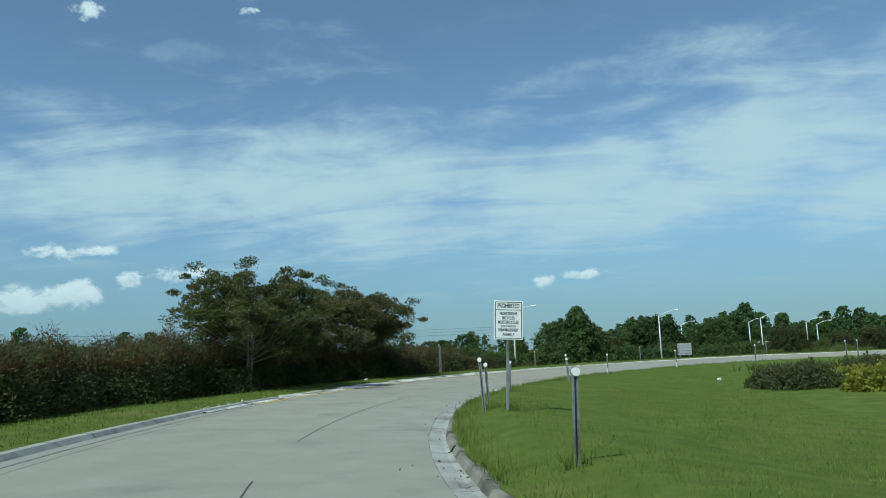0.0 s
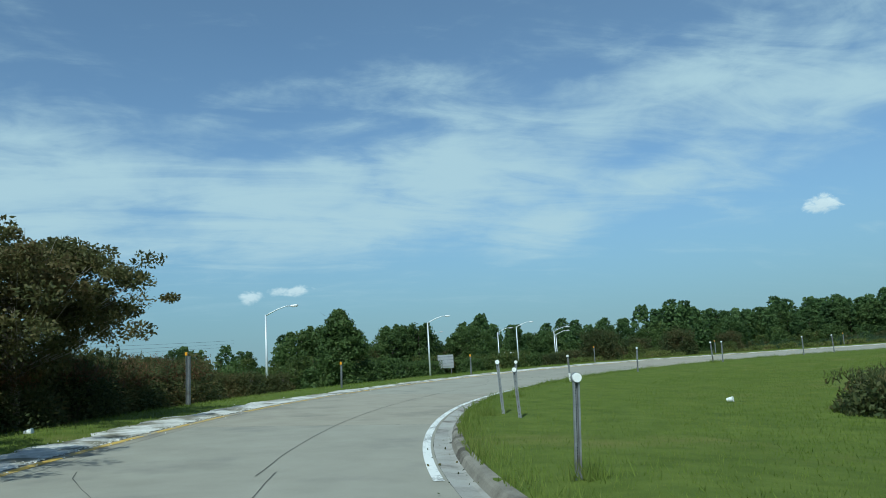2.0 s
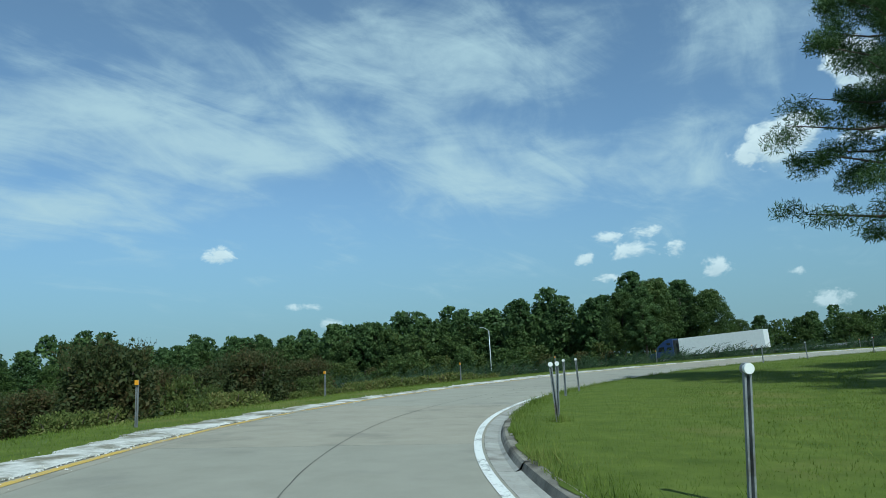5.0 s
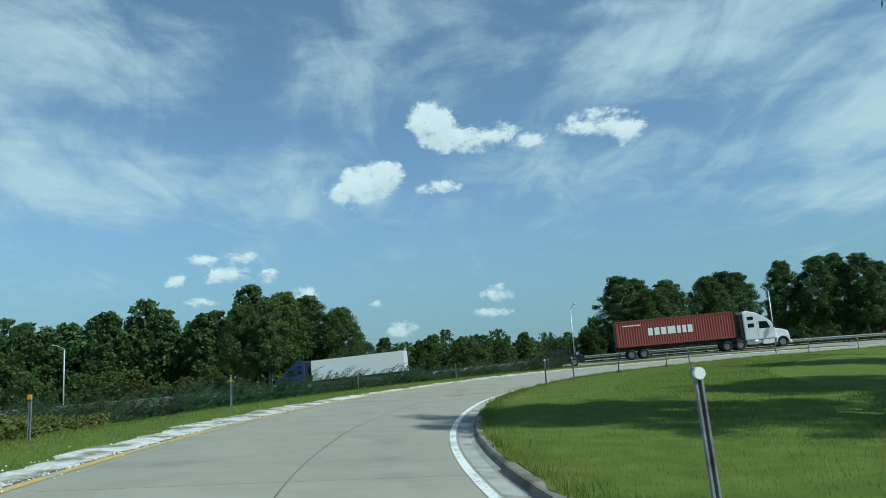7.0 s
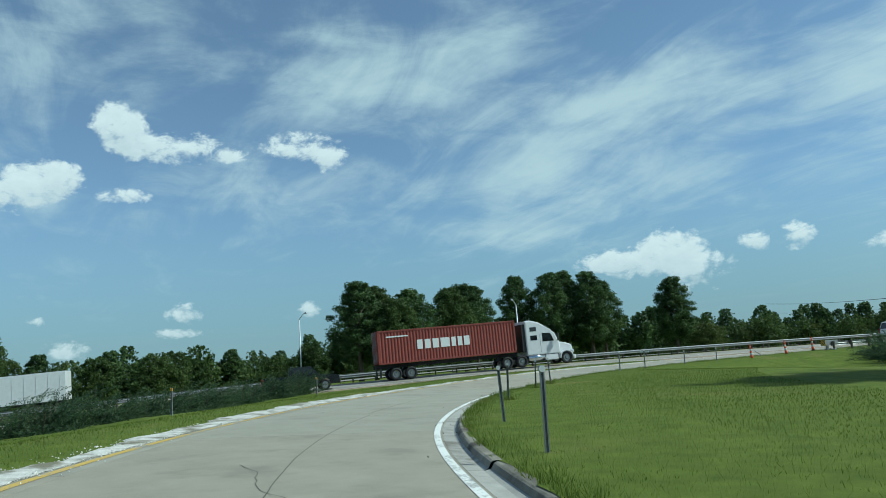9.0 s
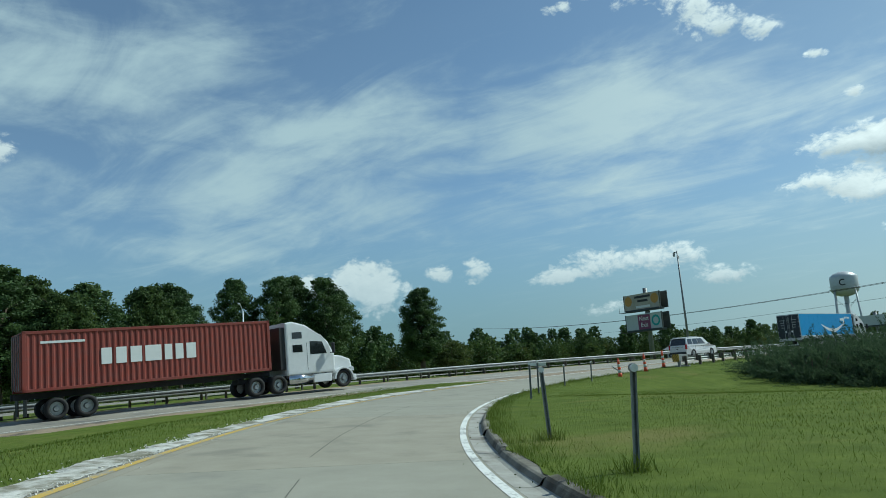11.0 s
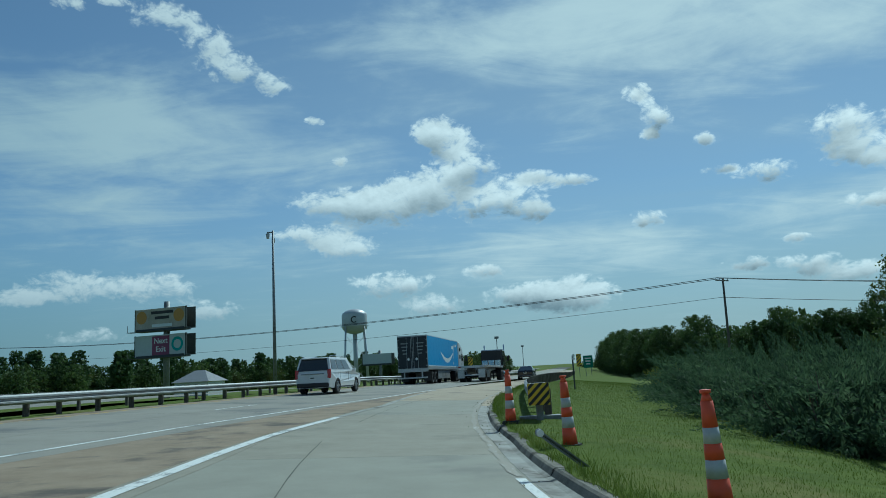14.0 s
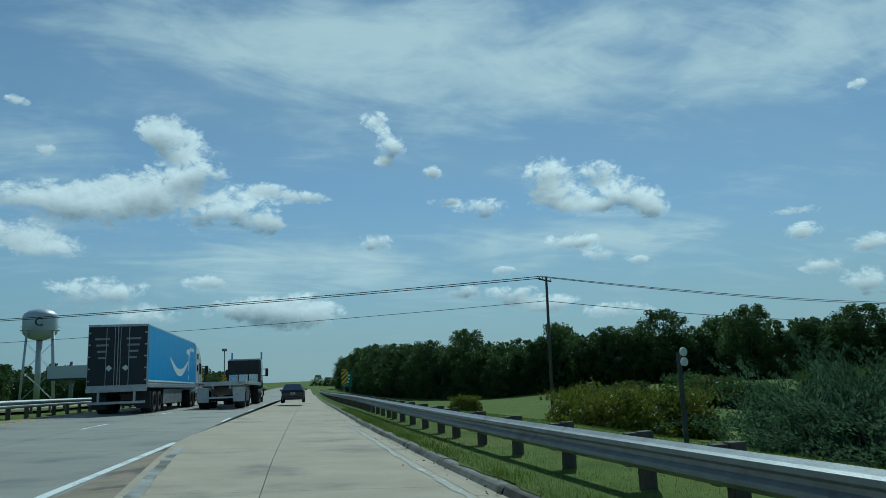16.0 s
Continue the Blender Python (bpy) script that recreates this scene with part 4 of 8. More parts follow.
# ---- plants ----
def leaves(centres, spread_r, per, size, rng, aspect=0.5, squash=0.8, droop=0.0):
    """Small four-cornered leaves scattered round each centre; returns corners and quads."""
    k = len(centres) * per
    c = np.repeat(centres, per, 0)
    d = rng.normal(0, 1, (k, 3))
    d /= np.linalg.norm(d, axis=1)[:, None]
    rad = rng.random(k) ** 0.45
    sr = np.repeat(np.broadcast_to(spread_r, len(centres)), per)
    p_ = c + d * (rad * sr)[:, None] * (1, 1, squash)
    a = d * 0.6 + rng.normal(0, 0.6, (k, 3)) + (0, 0, -droop)
    a /= np.linalg.norm(a, axis=1)[:, None]
    b = np.cross(a, rng.normal(0, 1, (k, 3)))
    b /= np.linalg.norm(b, axis=1)[:, None]
    s = size * rng.uniform(0.6, 1.4, k)[:, None]
    a, b = a * s, b * s * aspect
    v = np.stack([p_ - a * 0.9, p_ + b, p_ + a * 1.1, p_ - b], 1)
    return v.reshape(-1, 3), np.arange(k * 4).reshape(-1, 4)


def limbs(bm, rng, height, trunk_r, first, count, reach, rise, lean=0.0, stems=1):
    """Trunk and limbs; returns the limbs' tips and points along them."""
    tips = []
    for st in range(stems):
        az = rng.uniform(0, 6.28)
        out = 0.0 if stems == 1 else 0.16
        pts = [Vector((math.cos(az) * out * height * t * 0.7 + lean * t * height + rng.uniform(-0.03, 0.03) * height * t, math.sin(az) * out * height * t * 0.7 + rng.uniform(-0.03, 0.03) * height * t, height * t)) for t in (0, 0.2, 0.4, 0.6, 0.8, 0.97)]
        r0 = trunk_r / math.sqrt(stems)
        pipe(bm, pts, [r0 * 1.25, r0, r0 * 0.82, r0 * 0.6, r0 * 0.38, r0 * 0.1], 8)
        for k in range(count // stems):
            t = first + (0.95 - first) * (k + rng.random()) / (count // stems)
            i = min(int(t * 5), 4)
            base_p = pts[i].lerp(pts[i + 1], t * 5 - i)
            a = k * 2.4 + rng.uniform(-0.5, 0.5)
            L = reach(t) * rng.uniform(0.75, 1.15)
            e = rise + rng.uniform(-0.15, 0.2)
            tip = base_p + Vector((math.cos(a) * L * math.cos(e), math.sin(a) * L * math.cos(e), L * math.sin(e)))
            midp = base_p.lerp(tip, 0.5) + Vector((0, 0, -0.06 * L))
            rr = max(r0 * 0.42 * (1 - t * 0.6), 0.015)
            pipe(bm, [base_p, midp, tip], [rr, rr * 0.6, rr * 0.2], 5)
            tips.append((midp, tip, L))
    return tips


def lobed(rng, z0, z1, crown_r, outline, count, lobe_r, per, leaf, aspect=0.6):
    """A full crown: rounded boughs set round the trunk inside an outline, each covered with small leaves that face outward."""
    t = (np.arange(count) + rng.random(count)) / count
    a = np.arange(count) * 2.4 + rng.uniform(-0.6, 0.6, count)
    r = np.array([outline(u) for u in t]) * crown_r
    lr = crown_r * lobe_r * rng.uniform(0.6, 1.4, count) * np.interp(t, [0, 0.2, 0.8, 1], [0.85, 1.05, 0.95, 0.7])
    off = np.maximum(r - lr * 0.6, 0) * rng.uniform(0.2, 1.15, count) ** 0.6
    c = np.stack([np.cos(a) * off, np.sin(a) * off, z0 + (z1 - z0) * t - lr * 0.5], -1)
    k = count * per
    d = rng.normal(0, 1, (k, 3)) + (0, 0, 0.25)
    d /= np.linalg.norm(d, axis=1)[:, None]
    lump = 1 + 0.16 * np.sin(d[:, 0] * 5 + np.repeat(a, per)) * np.sin(d[:, 1] * 6 + np.repeat(a, per) * 2) + 0.10 * np.sin(d[:, 2] * 9 + np.repeat(a, per))
    rad = np.repeat(lr, per) * lump * rng.uniform(0.25, 1.22, k) ** 0.7
    p_ = np.repeat(c, per, 0) + d * rad[:, None] * (1, 1, 0.72)
    nrm = d + rng.normal(0, 0.75, (k, 3))
    nrm /= np.linalg.norm(nrm, axis=1)[:, None]
    u = np.cross(nrm, rng.normal(0, 1, (k, 3)))
    u /= np.linalg.norm(u, axis=1)[:, None]
    w = np.cross(nrm, u)
    sz = leaf * rng.uniform(0.6, 1.4, k)[:, None]
    u, w = u * sz, w * sz * aspect
    v = np.stack([p_ - u * 0.9, p_ + w, p_ + u * 1.1, p_ - w], 1)
    return v.reshape(-1, 3), np.arange(k * 4).reshape(-1, 4)


FULL = {"pine": (0.26, 1.0, lambda t: math.sin(math.pi * (0.14 + 0.74 * t)) ** 0.75 * (1.12 - 0.38 * t), 105, 0.215),
        "oak": (0.12, 1.0, lambda t: math.sin(math.pi * (0.20 + 0.70 * t)) ** 0.6 * 1.05, 90, 0.235),
        "cone": (0.02, 1.0, lambda t: 1.08 * (1 - t) ** 0.62 + 0.04, 105, 0.20)}


def tree(name, label, seed, height, crown_r, kind="oak", leaf=0.22, per=26, dense=1.0, mat=None, group="", category="tree", clump=1.0):
    rng = np.random.default_rng(seed)
    t_ob = thing(name, pose(0, 0, 0), label, category, group)
    bm = bmesh.new()
    cs, rs = [], []
    if kind == "near_pine":
        reach = lambda t: crown_r * (0.55 + 0.65 * math.sin(math.pi * min(1, (t - 0.25) / 0.75) ** 0.8)) * (1.15 - 0.45 * t)
        tips = limbs(bm, rng, height, height * 0.018, 0.34, int(30 * dense), reach, 0.12)
        for midp, tip, L in tips:
            for k in range(5):
                u = 0.45 + 0.6 * k / 4
                c = midp.lerp(tip, (u - 0.45) / 0.6)
                cs.append(np.array(c) + rng.normal(0, 0.14, 3) * crown_r * 0.5)
                rs.append(crown_r * rng.uniform(0.13, 0.23) * clump)
        for k in range(6):
            cs.append(np.array((0, 0, height * rng.uniform(0.86, 1.0))) + rng.normal(0, 0.1 * crown_r, 3))
            rs.append(crown_r * 0.24)
        asp, sq = 0.13, 0.62
    elif kind in FULL:
        low_, high_, outline, count, lobe_r = FULL[kind]
        limbs(bm, rng, height * 0.92, height * 0.018, low_ + 0.1, 18, lambda t: crown_r * 0.6, 0.35)
        part("trunk", bm, M_BARK, t_ob, smooth=True)
        count = int(count * dense)
        v, f = lobed(rng, height * low_, height * high_, crown_r, outline, count, lobe_r, int(per * 2.0), leaf)
        v[:, 2] = np.maximum(v[:, 2], 0.05)
        link_mesh("crown", v, f, mat or M_LEAF_WOOD, t_ob)
        return t_ob
    else:
        reach = lambda t: crown_r * (0.5 + 0.6 * math.sin(math.pi * t ** 0.8))
        tips = limbs(bm, rng, height * 0.9, height * 0.022, 0.3, int(34 * dense), reach, 0.45, stems=4)
        for midp, tip, L in tips:
            for u in (0.1, 0.55, 1.0):
                cs.append(np.array(midp.lerp(tip, u)) + rng.normal(0, 0.10, 3) * crown_r)
                rs.append(crown_r * rng.uniform(0.16, 0.32) * clump)
        asp, sq = 0.5, 0.55
    part("trunk", bm, M_BARK_PALE if kind == "multi" else M_BARK, t_ob, smooth=True)
    v, f = leaves(np.array(cs), np.array(rs), per, leaf, rng, asp, sq)
    v[:, 2] = np.maximum(v[:, 2], 0.05)
    link_mesh("crown", v, f, mat or M_LEAF_WOOD, t_ob)
    return t_ob


def place(ob, x, y, turn=0.0, scale=1.0, tall=None, sink=0.1):
    """Another of the same kind, standing on the ground."""
    c = copy_thing(ob, pose(x, y, gz(x, y) - sink, 0, 0, turn))
    c.scale = (scale, scale, scale if tall is None else tall)
    return c


def plumes(spots, rng, length, per, needle, width, lean=(0.0, 0.0), rise=(0.5, 1.2)):
    """Juniper sprays: arching feathers of small flat shoots; spots are rows of x, y, z."""
    V, F, n_ = [], [], 0
    k = len(spots)
    az = rng.uniform(0, 6.28, k)
    el = rng.uniform(*rise, k)
    L = length * rng.uniform(0.6, 1.25, k)
    d = np.stack([np.cos(az) * np.cos(el) + lean[0], np.sin(az) * np.cos(el) + lean[1], np.sin(el)], -1)
    d /= np.linalg.norm(d, axis=1)[:, None]
    t = (np.arange(per) + 0.5) / per
    bend = np.stack([d[:, 0], d[:, 1], 0 * az], -1)
    p_ = spots[:, None, :] + d[:, None, :] * (L[:, None] * t[None])[..., None] + bend[:, None, :] * (0.22 * L[:, None] * t[None] ** 2)[..., None] - np.array((0, 0, 1)) * (0.16 * L[:, None] * t[None] ** 2.2)[..., None]
    p_ = p_ + rng.normal(0, 1, p_.shape) * (width * (0.18 + 3.2 * t * (1 - t) ** 1.3))[None, :, None]
    a = d[:, None, :] + rng.normal(0, 0.38, p_.shape)
    a /= np.linalg.norm(a, axis=-1)[..., None]
    b = np.cross(a, rng.normal(0, 1, p_.shape))
    b /= np.linalg.norm(b, axis=-1)[..., None]
    s = (needle * (1.25 - 0.75 * t))[None, :, None] * rng.uniform(0.7, 1.3, (k, per, 1))
    a, b = a * s, b * s * 0.30
    v = np.stack([p_ - a * 0.6, p_ + b, p_ + a * 1.2, p_ - b], 2).reshape(-1, 3)
    return v, np.arange(len(v)).reshape(-1, 4)


def mound(name, label, seed, w, d, h, mat, category="shrub", group="", leaf=0.07, n=1300, kind="leafy", lean=(0, 0), shoots=None):
    """A shrub: several woody stems under a lumpy crown, or spraying juniper."""
    rng = np.random.default_rng(seed)
    ob = thing(name, pose(0, 0, 0), label, category, group)
    bm = bmesh.new()
    for k in range(9):
        a, r = rng.uniform(0, 6.28), rng.random() ** 0.5
        tip = (math.cos(a) * r * w * 0.42, math.sin(a) * r * d * 0.42, h * rng.uniform(0.5, 0.85))
        pipe(bm, [(tip[0] * 0.35, tip[1] * 0.35, -0.1), (tip[0] * 0.7, tip[1] * 0.7, tip[2] * 0.5), tip], [0.035, 0.025, 0.008], 5)
    part("woody_base", bm, M_BARK, ob)
    if kind == "spray":
        k = n // 95
        u = rng.uniform(-1, 1, (k * 2, 2))
        u = u[(u ** 2).sum(1) < 1][:k]
        top = np.sqrt(np.maximum(0.02, 1 - (u ** 2).sum(1)))
        spots = np.stack([u[:, 0] * w * 0.44, u[:, 1] * d * 0.44, h * 0.66 * top * rng.random(len(u)) ** 0.6], -1)
        v, f = plumes(spots[::2], rng, h * 1.25, 190, leaf * 0.9, leaf * 1.15, lean, (0.15, 0.95))
        core = leaves(np.stack([u[:, 0] * w * 0.40, u[:, 1] * d * 0.40, h * 0.46 * top * rng.uniform(0.2, 0.95, len(u))], -1), 0.24 * h, 40, leaf * 1.1, rng, 0.45)
        v, f = joined([(v, f), core])
    else:
        k = n // 14
        u = rng.uniform(-1, 1, (k * 2, 2))
        u = u[(u ** 2).sum(1) < 1][:k]
        top = np.sqrt(np.maximum(0.03, 1 - (u ** 2).sum(1) ** 1.5))
        lump = 0.82 + 0.22 * np.sin(u[:, 0] * 5 + seed) * np.cos(u[:, 1] * 4.3 + seed)
        hz = rng.random(len(u)) ** 0.6
        cs = np.stack([u[:, 0] * w * 0.46, u[:, 1] * d * 0.46, np.maximum(h * top * lump * hz, 0.1)], -1)
        v, f = leaves(cs, 0.17 * h, 14, leaf, rng, 0.5, 0.9)
        wisps = np.stack([rng.uniform(-0.44, 0.44, n // 60) * w, rng.uniform(-0.4, 0.4, n // 60) * d, np.full(n // 60, h * 0.72)], -1)
        if shoots:
            tops = cs[cs[:, 2] > h * 0.50]
            tops = tops[rng.integers(0, len(tops), n // 28)] + (0, 0, 0.05 * h)
            sv, sf = plumes(tops, rng, h * 0.20, 16, leaf * 0.85, leaf * 0.7, lean, (0.7, 1.5))
            link_mesh("new_growth", sv, sf, shoots, ob, "rust-brown shoot tips")
        v, f = joined([(v, f), plumes(wisps, rng, h * 0.28, 12, leaf * 0.9, leaf * 0.5, lean, (1.0, 1.5))])
    v[:, 2] = np.maximum(v[:, 2], 0.01)
    link_mesh("foliage", v, f, mat, ob)
    return ob


def drop_master(ob):
    """Removes a pattern once its copies stand."""
    for o in (*ob.children_recursive, ob):
        bpy.data.objects.remove(o)


rnd = random.Random(11)
# far woods: single trees in depth beyond and beside the highway
FAR = "trees of the far wood"
pine_a = tree("pine_tree", "tall dark green pine in the far wood", 1, 14, 3.7, "pine", 0.25, 26, 1.2, M_LEAF_PINE, FAR)
pine_b = tree("pine_tree", "tall dark green pine in the far wood", 2, 15.5, 4.0, "pine", 0.25, 26, 1.2, M_LEAF_PINE, FAR)
oak_a = tree("broadleaf_tree", "rounded green broadleaf tree in the far wood", 3, 11, 4.5, "oak", 0.23, 34, 1.1, M_LEAF_WOOD, FAR)
oak_b = tree("broadleaf_tree", "rounded green broadleaf tree in the far wood", 4, 10, 4.8, "oak", 0.23, 34, 1.1, M_LEAF_WOOD, FAR)
olive_a = tree("broadleaf_tree", "olive and brown broadleaf tree at the wood's edge", 5, 7.5, 3.6, "oak", 0.18, 32, 1.1, M_LEAF_OLIVE, FAR)
rust_a = tree("broadleaf_tree", "rust-brown leafy small tree at the wood's edge", 6, 5.5, 2.8, "oak", 0.15, 32, 1.1, M_LEAF_RUST, FAR)
pine_c = tree("pine_tree", "tall dense green pine standing out beyond the highway", 11, 14, 3.4, "pine", 0.12, 100, 1.25, M_LEAF_PINE, "pines beyond the highway")
pine_d = tree("pine_tree", "tall dense green pine standing out beyond the highway", 12, 15, 3.6, "pine", 0.12, 100, 1.25, M_LEAF_PINE, "pines beyond the highway")
oak_c = tree("broadleaf_tree", "full rounded green tree standing out beyond the highway", 13, 11, 4.1, "pine", 0.13, 100, 1.3, M_LEAF_WOOD, "trees beyond the highway")
oak_d = tree("broadleaf_tree", "dark rounded oak in the wood beside the merge lane", 15, 11, 4.5, "oak", 0.15, 60, 1.2, M_LEAF_WOOD, "oaks beside the merge lane")
oak_e = tree("broadleaf_tree", "dark rounded oak in the wood beside the merge lane", 16, 10, 4.6, "oak", 0.15, 60, 1.2, M_LEAF_WOOD, "oaks beside the merge lane")
rust_c = tree("broadleaf_tree", "small rust-brown and green tree on the verge", 14, 5.5, 2.7, "oak", 0.16, 60, 1.2, M_LEAF_RUST, "rusty trees on the verge")
MASTERS = [oak_d, oak_e, pine_a, pine_b, oak_a, oak_b, olive_a, rust_a, pine_c, pine_d, oak_c, rust_c]
thicket = []
behind = {}


def crowd(ob, x, y, turn, scale, tall):
    """Adds a tree to the joined woods behind the front row."""
    m = pose(x, y, gz(x, y) - 0.1, 0, 0, turn) @ Matrix.Diagonal((scale, scale, tall, 1))
    for o in ob.children:
        me = o.data
        co = np.empty(len(me.vertices) * 3, np.float32)
        me.vertices.foreach_get("co", co)
        v = co.reshape(-1, 3) @ np.array(m.to_3x3()).T + np.array(m.translation)
        if o.name.startswith("crown"):
            q = v.reshape(-1, 4, 3)[::6]
            v = (q.mean(1, keepdims=True) + (q - q.mean(1, keepdims=True)) * 1.75).reshape(-1, 3)
            f = np.arange(len(v)).reshape(-1, 4)
            behind.setdefault(me.materials[0].name, []).append((v, f))


def wood(line, step, depth, picks, scale, brush=3.2, front=False):
    """Trees at steps along a line on the plan, scattered in depth, and the undergrowth at their feet."""
    p_ = spline([(x, y, 0) for x, y in line], step)
    for x, y, _ in p_:
        x, y = x + rnd.uniform(-depth, depth), y + rnd.uniform(-depth, depth)
        s_, h_ = hw_of((x, y))
        if -3 < h_ < 36:
            continue
        sc = scale * rnd.uniform(0.84, 1.10)
        (place if front else crowd)(rnd.choice(picks), x, y, rnd.uniform(0, 360), sc, sc * rnd.uniform(0.9, 1.12))
    if brush:
        q = np.repeat(spline([(x, y, 0) for x, y in line], 0.9), 2, 0)
        q = q[[not (-3 < hw_of(c[:2])[1] < 36) for c in q]]
        q = q + np.random.default_rng(len(q)).normal(0, 1, q.shape) * (depth * 0.5, depth * 0.5, 0)
        q[:, 2] = ground_z(q[:, :2], False) + np.random.default_rng(len(q) + 1).random(len(q)) ** 1.5 * brush
        thicket.append(q)


north = [(-95, 95), (-60, 108), (-20, 118), (15, 126), (50, 140), (85, 158), (118, 168)]
wood(north[:5], 4.6, 3.0, (oak_a, oak_b, olive_a), 0.50, 3.5, True)
wood(north[4:], 5.2, 3.5, (oak_a, oak_b, pine_a, olive_a), 0.72, 4.5, True)
edge = [(11, 90), (18, 97), (27, 103), (36, 108), (41, 116)]
wood(edge, 2.0, 1.5, (olive_a, oak_b, olive_a, rust_a, oak_b, oak_a), 0.60, 3.2, True)
wood([(58, 146), (85, 158), (112, 169)], 3.4, 2.5, (pine_a, oak_b, oak_a), 0.62, 5.0)
wood([(116, 172), (150, 190), (190, 225)], 3.4, 2.5, (pine_a, pine_b, oak_a), 0.92, 6.0)
wood([(58, 152), (85, 166), (112, 177)], 4.0, 3.0, (pine_a, pine_b), 0.66, 0)
wood([(118, 180), (150, 200), (190, 235)], 4.0, 3.0, (pine_a, pine_b), 1.0, 0)
wood([(-90, 112), (-20, 134), (40, 158), (100, 185)], 5.0, 4, (pine_a, oak_a, pine_b), 0.52, 0)
east = np.array([HWY_O + s * HWY_D + h * HWY_N for s, h in ((-330, 44), (-250, 47), (-180, 50), (-120, 52), (-95, 55), (-60, 66), (-20, 85), (30, 110))])
wood(east[:5], 4.6, 2.5, (pine_a, oak_a, pine_b, pine_b, oak_a), 1.08, 6.5, True)
wood(east[:5] + 4 * HWY_N, 2.8, 2.0, (pine_a, oak_a, pine_b), 1.08, 8.0)
wood(east[4:], 4.6, 3.0, (pine_a, oak_a, oak_b, oak_a), 0.62, 4.5, True)
wood(east[4:] + 4 * HWY_N, 2.8, 2.0, (oak_a, oak_b, oak_a), 0.60, 4.5)
wood([HWY_O + s * HWY_D + h * HWY_N for s, h in ((-330, 54), (-200, 60), (-110, 66), (-98, 70))], 3.6, 3.5, (pine_a, pine_b, oak_a), 1.05, 0)
wood([HWY_O + s * HWY_D + h * HWY_N for s, h in ((-72, 84), (-30, 102), (10, 120))], 4.0, 3.5, (pine_a, oak_a, oak_b), 0.66, 0)
wood([HWY_O + s * HWY_D + h * HWY_N for s, h in ((-260, 41), (-215, 41), (-150, 43), (-100, 44))], 4.5, 2.0, (olive_a, rust_a, oak_b), 0.72, 2.5)
wood([HWY_O + s * HWY_D + h * HWY_N for s, h in ((10, 105), (60, 112), (130, 112), (220, 100), (320, 80))], 2.6, 3, (oak_a, oak_b, pine_a, olive_a), 0.84, 6.0)
wood([HWY_O + s * HWY_D + h * HWY_N for s, h in ((0, 122), (60, 124), (130, 122), (220, 110), (330, 92))], 3.0, 2.5, (oak_a, oak_b, pine_a), 0.85, 8.0)
wood([HWY_O + s * HWY_D + h * HWY_N for s, h in ((225, 70), (240, 56), (255, 46), (300, 42), (380, 38))], 2.8, 3, (oak_a, oak_b), 0.78, 5.0)
wood([HWY_O + s * HWY_D + h * HWY_N for s, h in ((400, -40), (430, 0), (430, 40), (400, 70))], 5.0, 4, (oak_a, oak_b), 0.55, 3.0)
# dark oaks to the right of the highway
right_wood = [HWY_O + s * HWY_D + h * HWY_N for s, h in ((260, -15), (200, -16), (165, -18), (128, -22), (112, -34), (106, -48), (98, -60), (75, -68), (45, -68), (10, -64), (-20, -60))]
wood(right_wood[:4], 4.2, 2.0, (oak_d, oak_e, oak_d), 0.98, 6.0, True)
wood(right_wood[3:], 4.2, 2.0, (oak_d, oak_e, oak_d, oak_e), 0.72, 5.0, True)
wood(np.array(right_wood) + 3 * HWY_N * -1, 3.4, 2.5, (oak_a, oak_b, oak_a), 0.74, 5.0)
wood([HWY_O + s * HWY_D + h * HWY_N for s, h in ((150, -30), (125, -45), (118, -62), (90, -80), (30, -80))], 5.0, 3, (oak_a, oak_b), 0.82, 0)
for i in range(9):
    p = right_wood[3 + i % 5]
    place(rnd.choice((oak_d, oak_e)), p[0] - 3 + rnd.uniform(-6, 6), p[1] + rnd.uniform(-6, 6), rnd.uniform(0, 360), rnd.uniform(0.85, 1.0), (1.06, 0.8, 1.0)[i % 3])
# single groups that stand out
for kind_, x, y, sc, tall in ((oak_c, 149, 60, 1.15, 1.42), (pine_d, 153, 56, 1.1, 1.02), (oak_c, 147, 66, 1.05, 1.25), (oak_c, 151, 51, 1.0, 1.15), (pine_c, 145, 62, 1.0, 1.0),
                              (pine_d, 135.5, 9, 1.15, 0.86), (oak_c, 139, 5, 1.05, 1.15), (pine_c, 137, 0.5, 1.15, 0.86), (oak_c, 133, 5, 0.9, 0.95),
                              (pine_d, 146, -14, 1.2, 0.92), (oak_c, 142, -9, 1.0, 1.15), (pine_c, 150, -19, 1.1, 1.0),
                              (pine_d, 145, -31, 1.1, 1.02), (pine_c, 147, -36, 1.15, 1.15), (pine_d, 142, -37, 1.05, 1.02), (pine_c, 144, -42, 1.1, 1.0), (pine_c, 149, -27, 1.1, 1.1), (oak_c, 147, -41, 0.85, 1.0),
                              (pine_d, 132, -46, 1.0, 0.86), (pine_c, 132.8, -46.8, 0.9, 0.78), (olive_a, 131, -52, 0.8, 0.7), (olive_a, 134, -57, 0.8, 0.7),
                              ):
    place(kind_, x, y, rnd.uniform(0, 360), sc, tall)
for mat_name, sets_ in behind.items():
    deep = link_mesh("far_wood", *joined(sets_), bpy.data.materials[mat_name])
    tagged(deep, "dense green woods behind the front row of trees", "woods", kind="stuff")
rngw = np.random.default_rng(21)
cs = np.concatenate(thicket)
v, f = leaves(cs, rngw.uniform(0.6, 1.5, len(cs)), 34, 0.30, rngw, 0.5, 0.8)
brush_ob = link_mesh("undergrowth", v, f, M_LEAF_WOOD)
tagged(brush_ob, "dense dark green undergrowth at the foot of the woods", "undergrowth", kind="stuff")

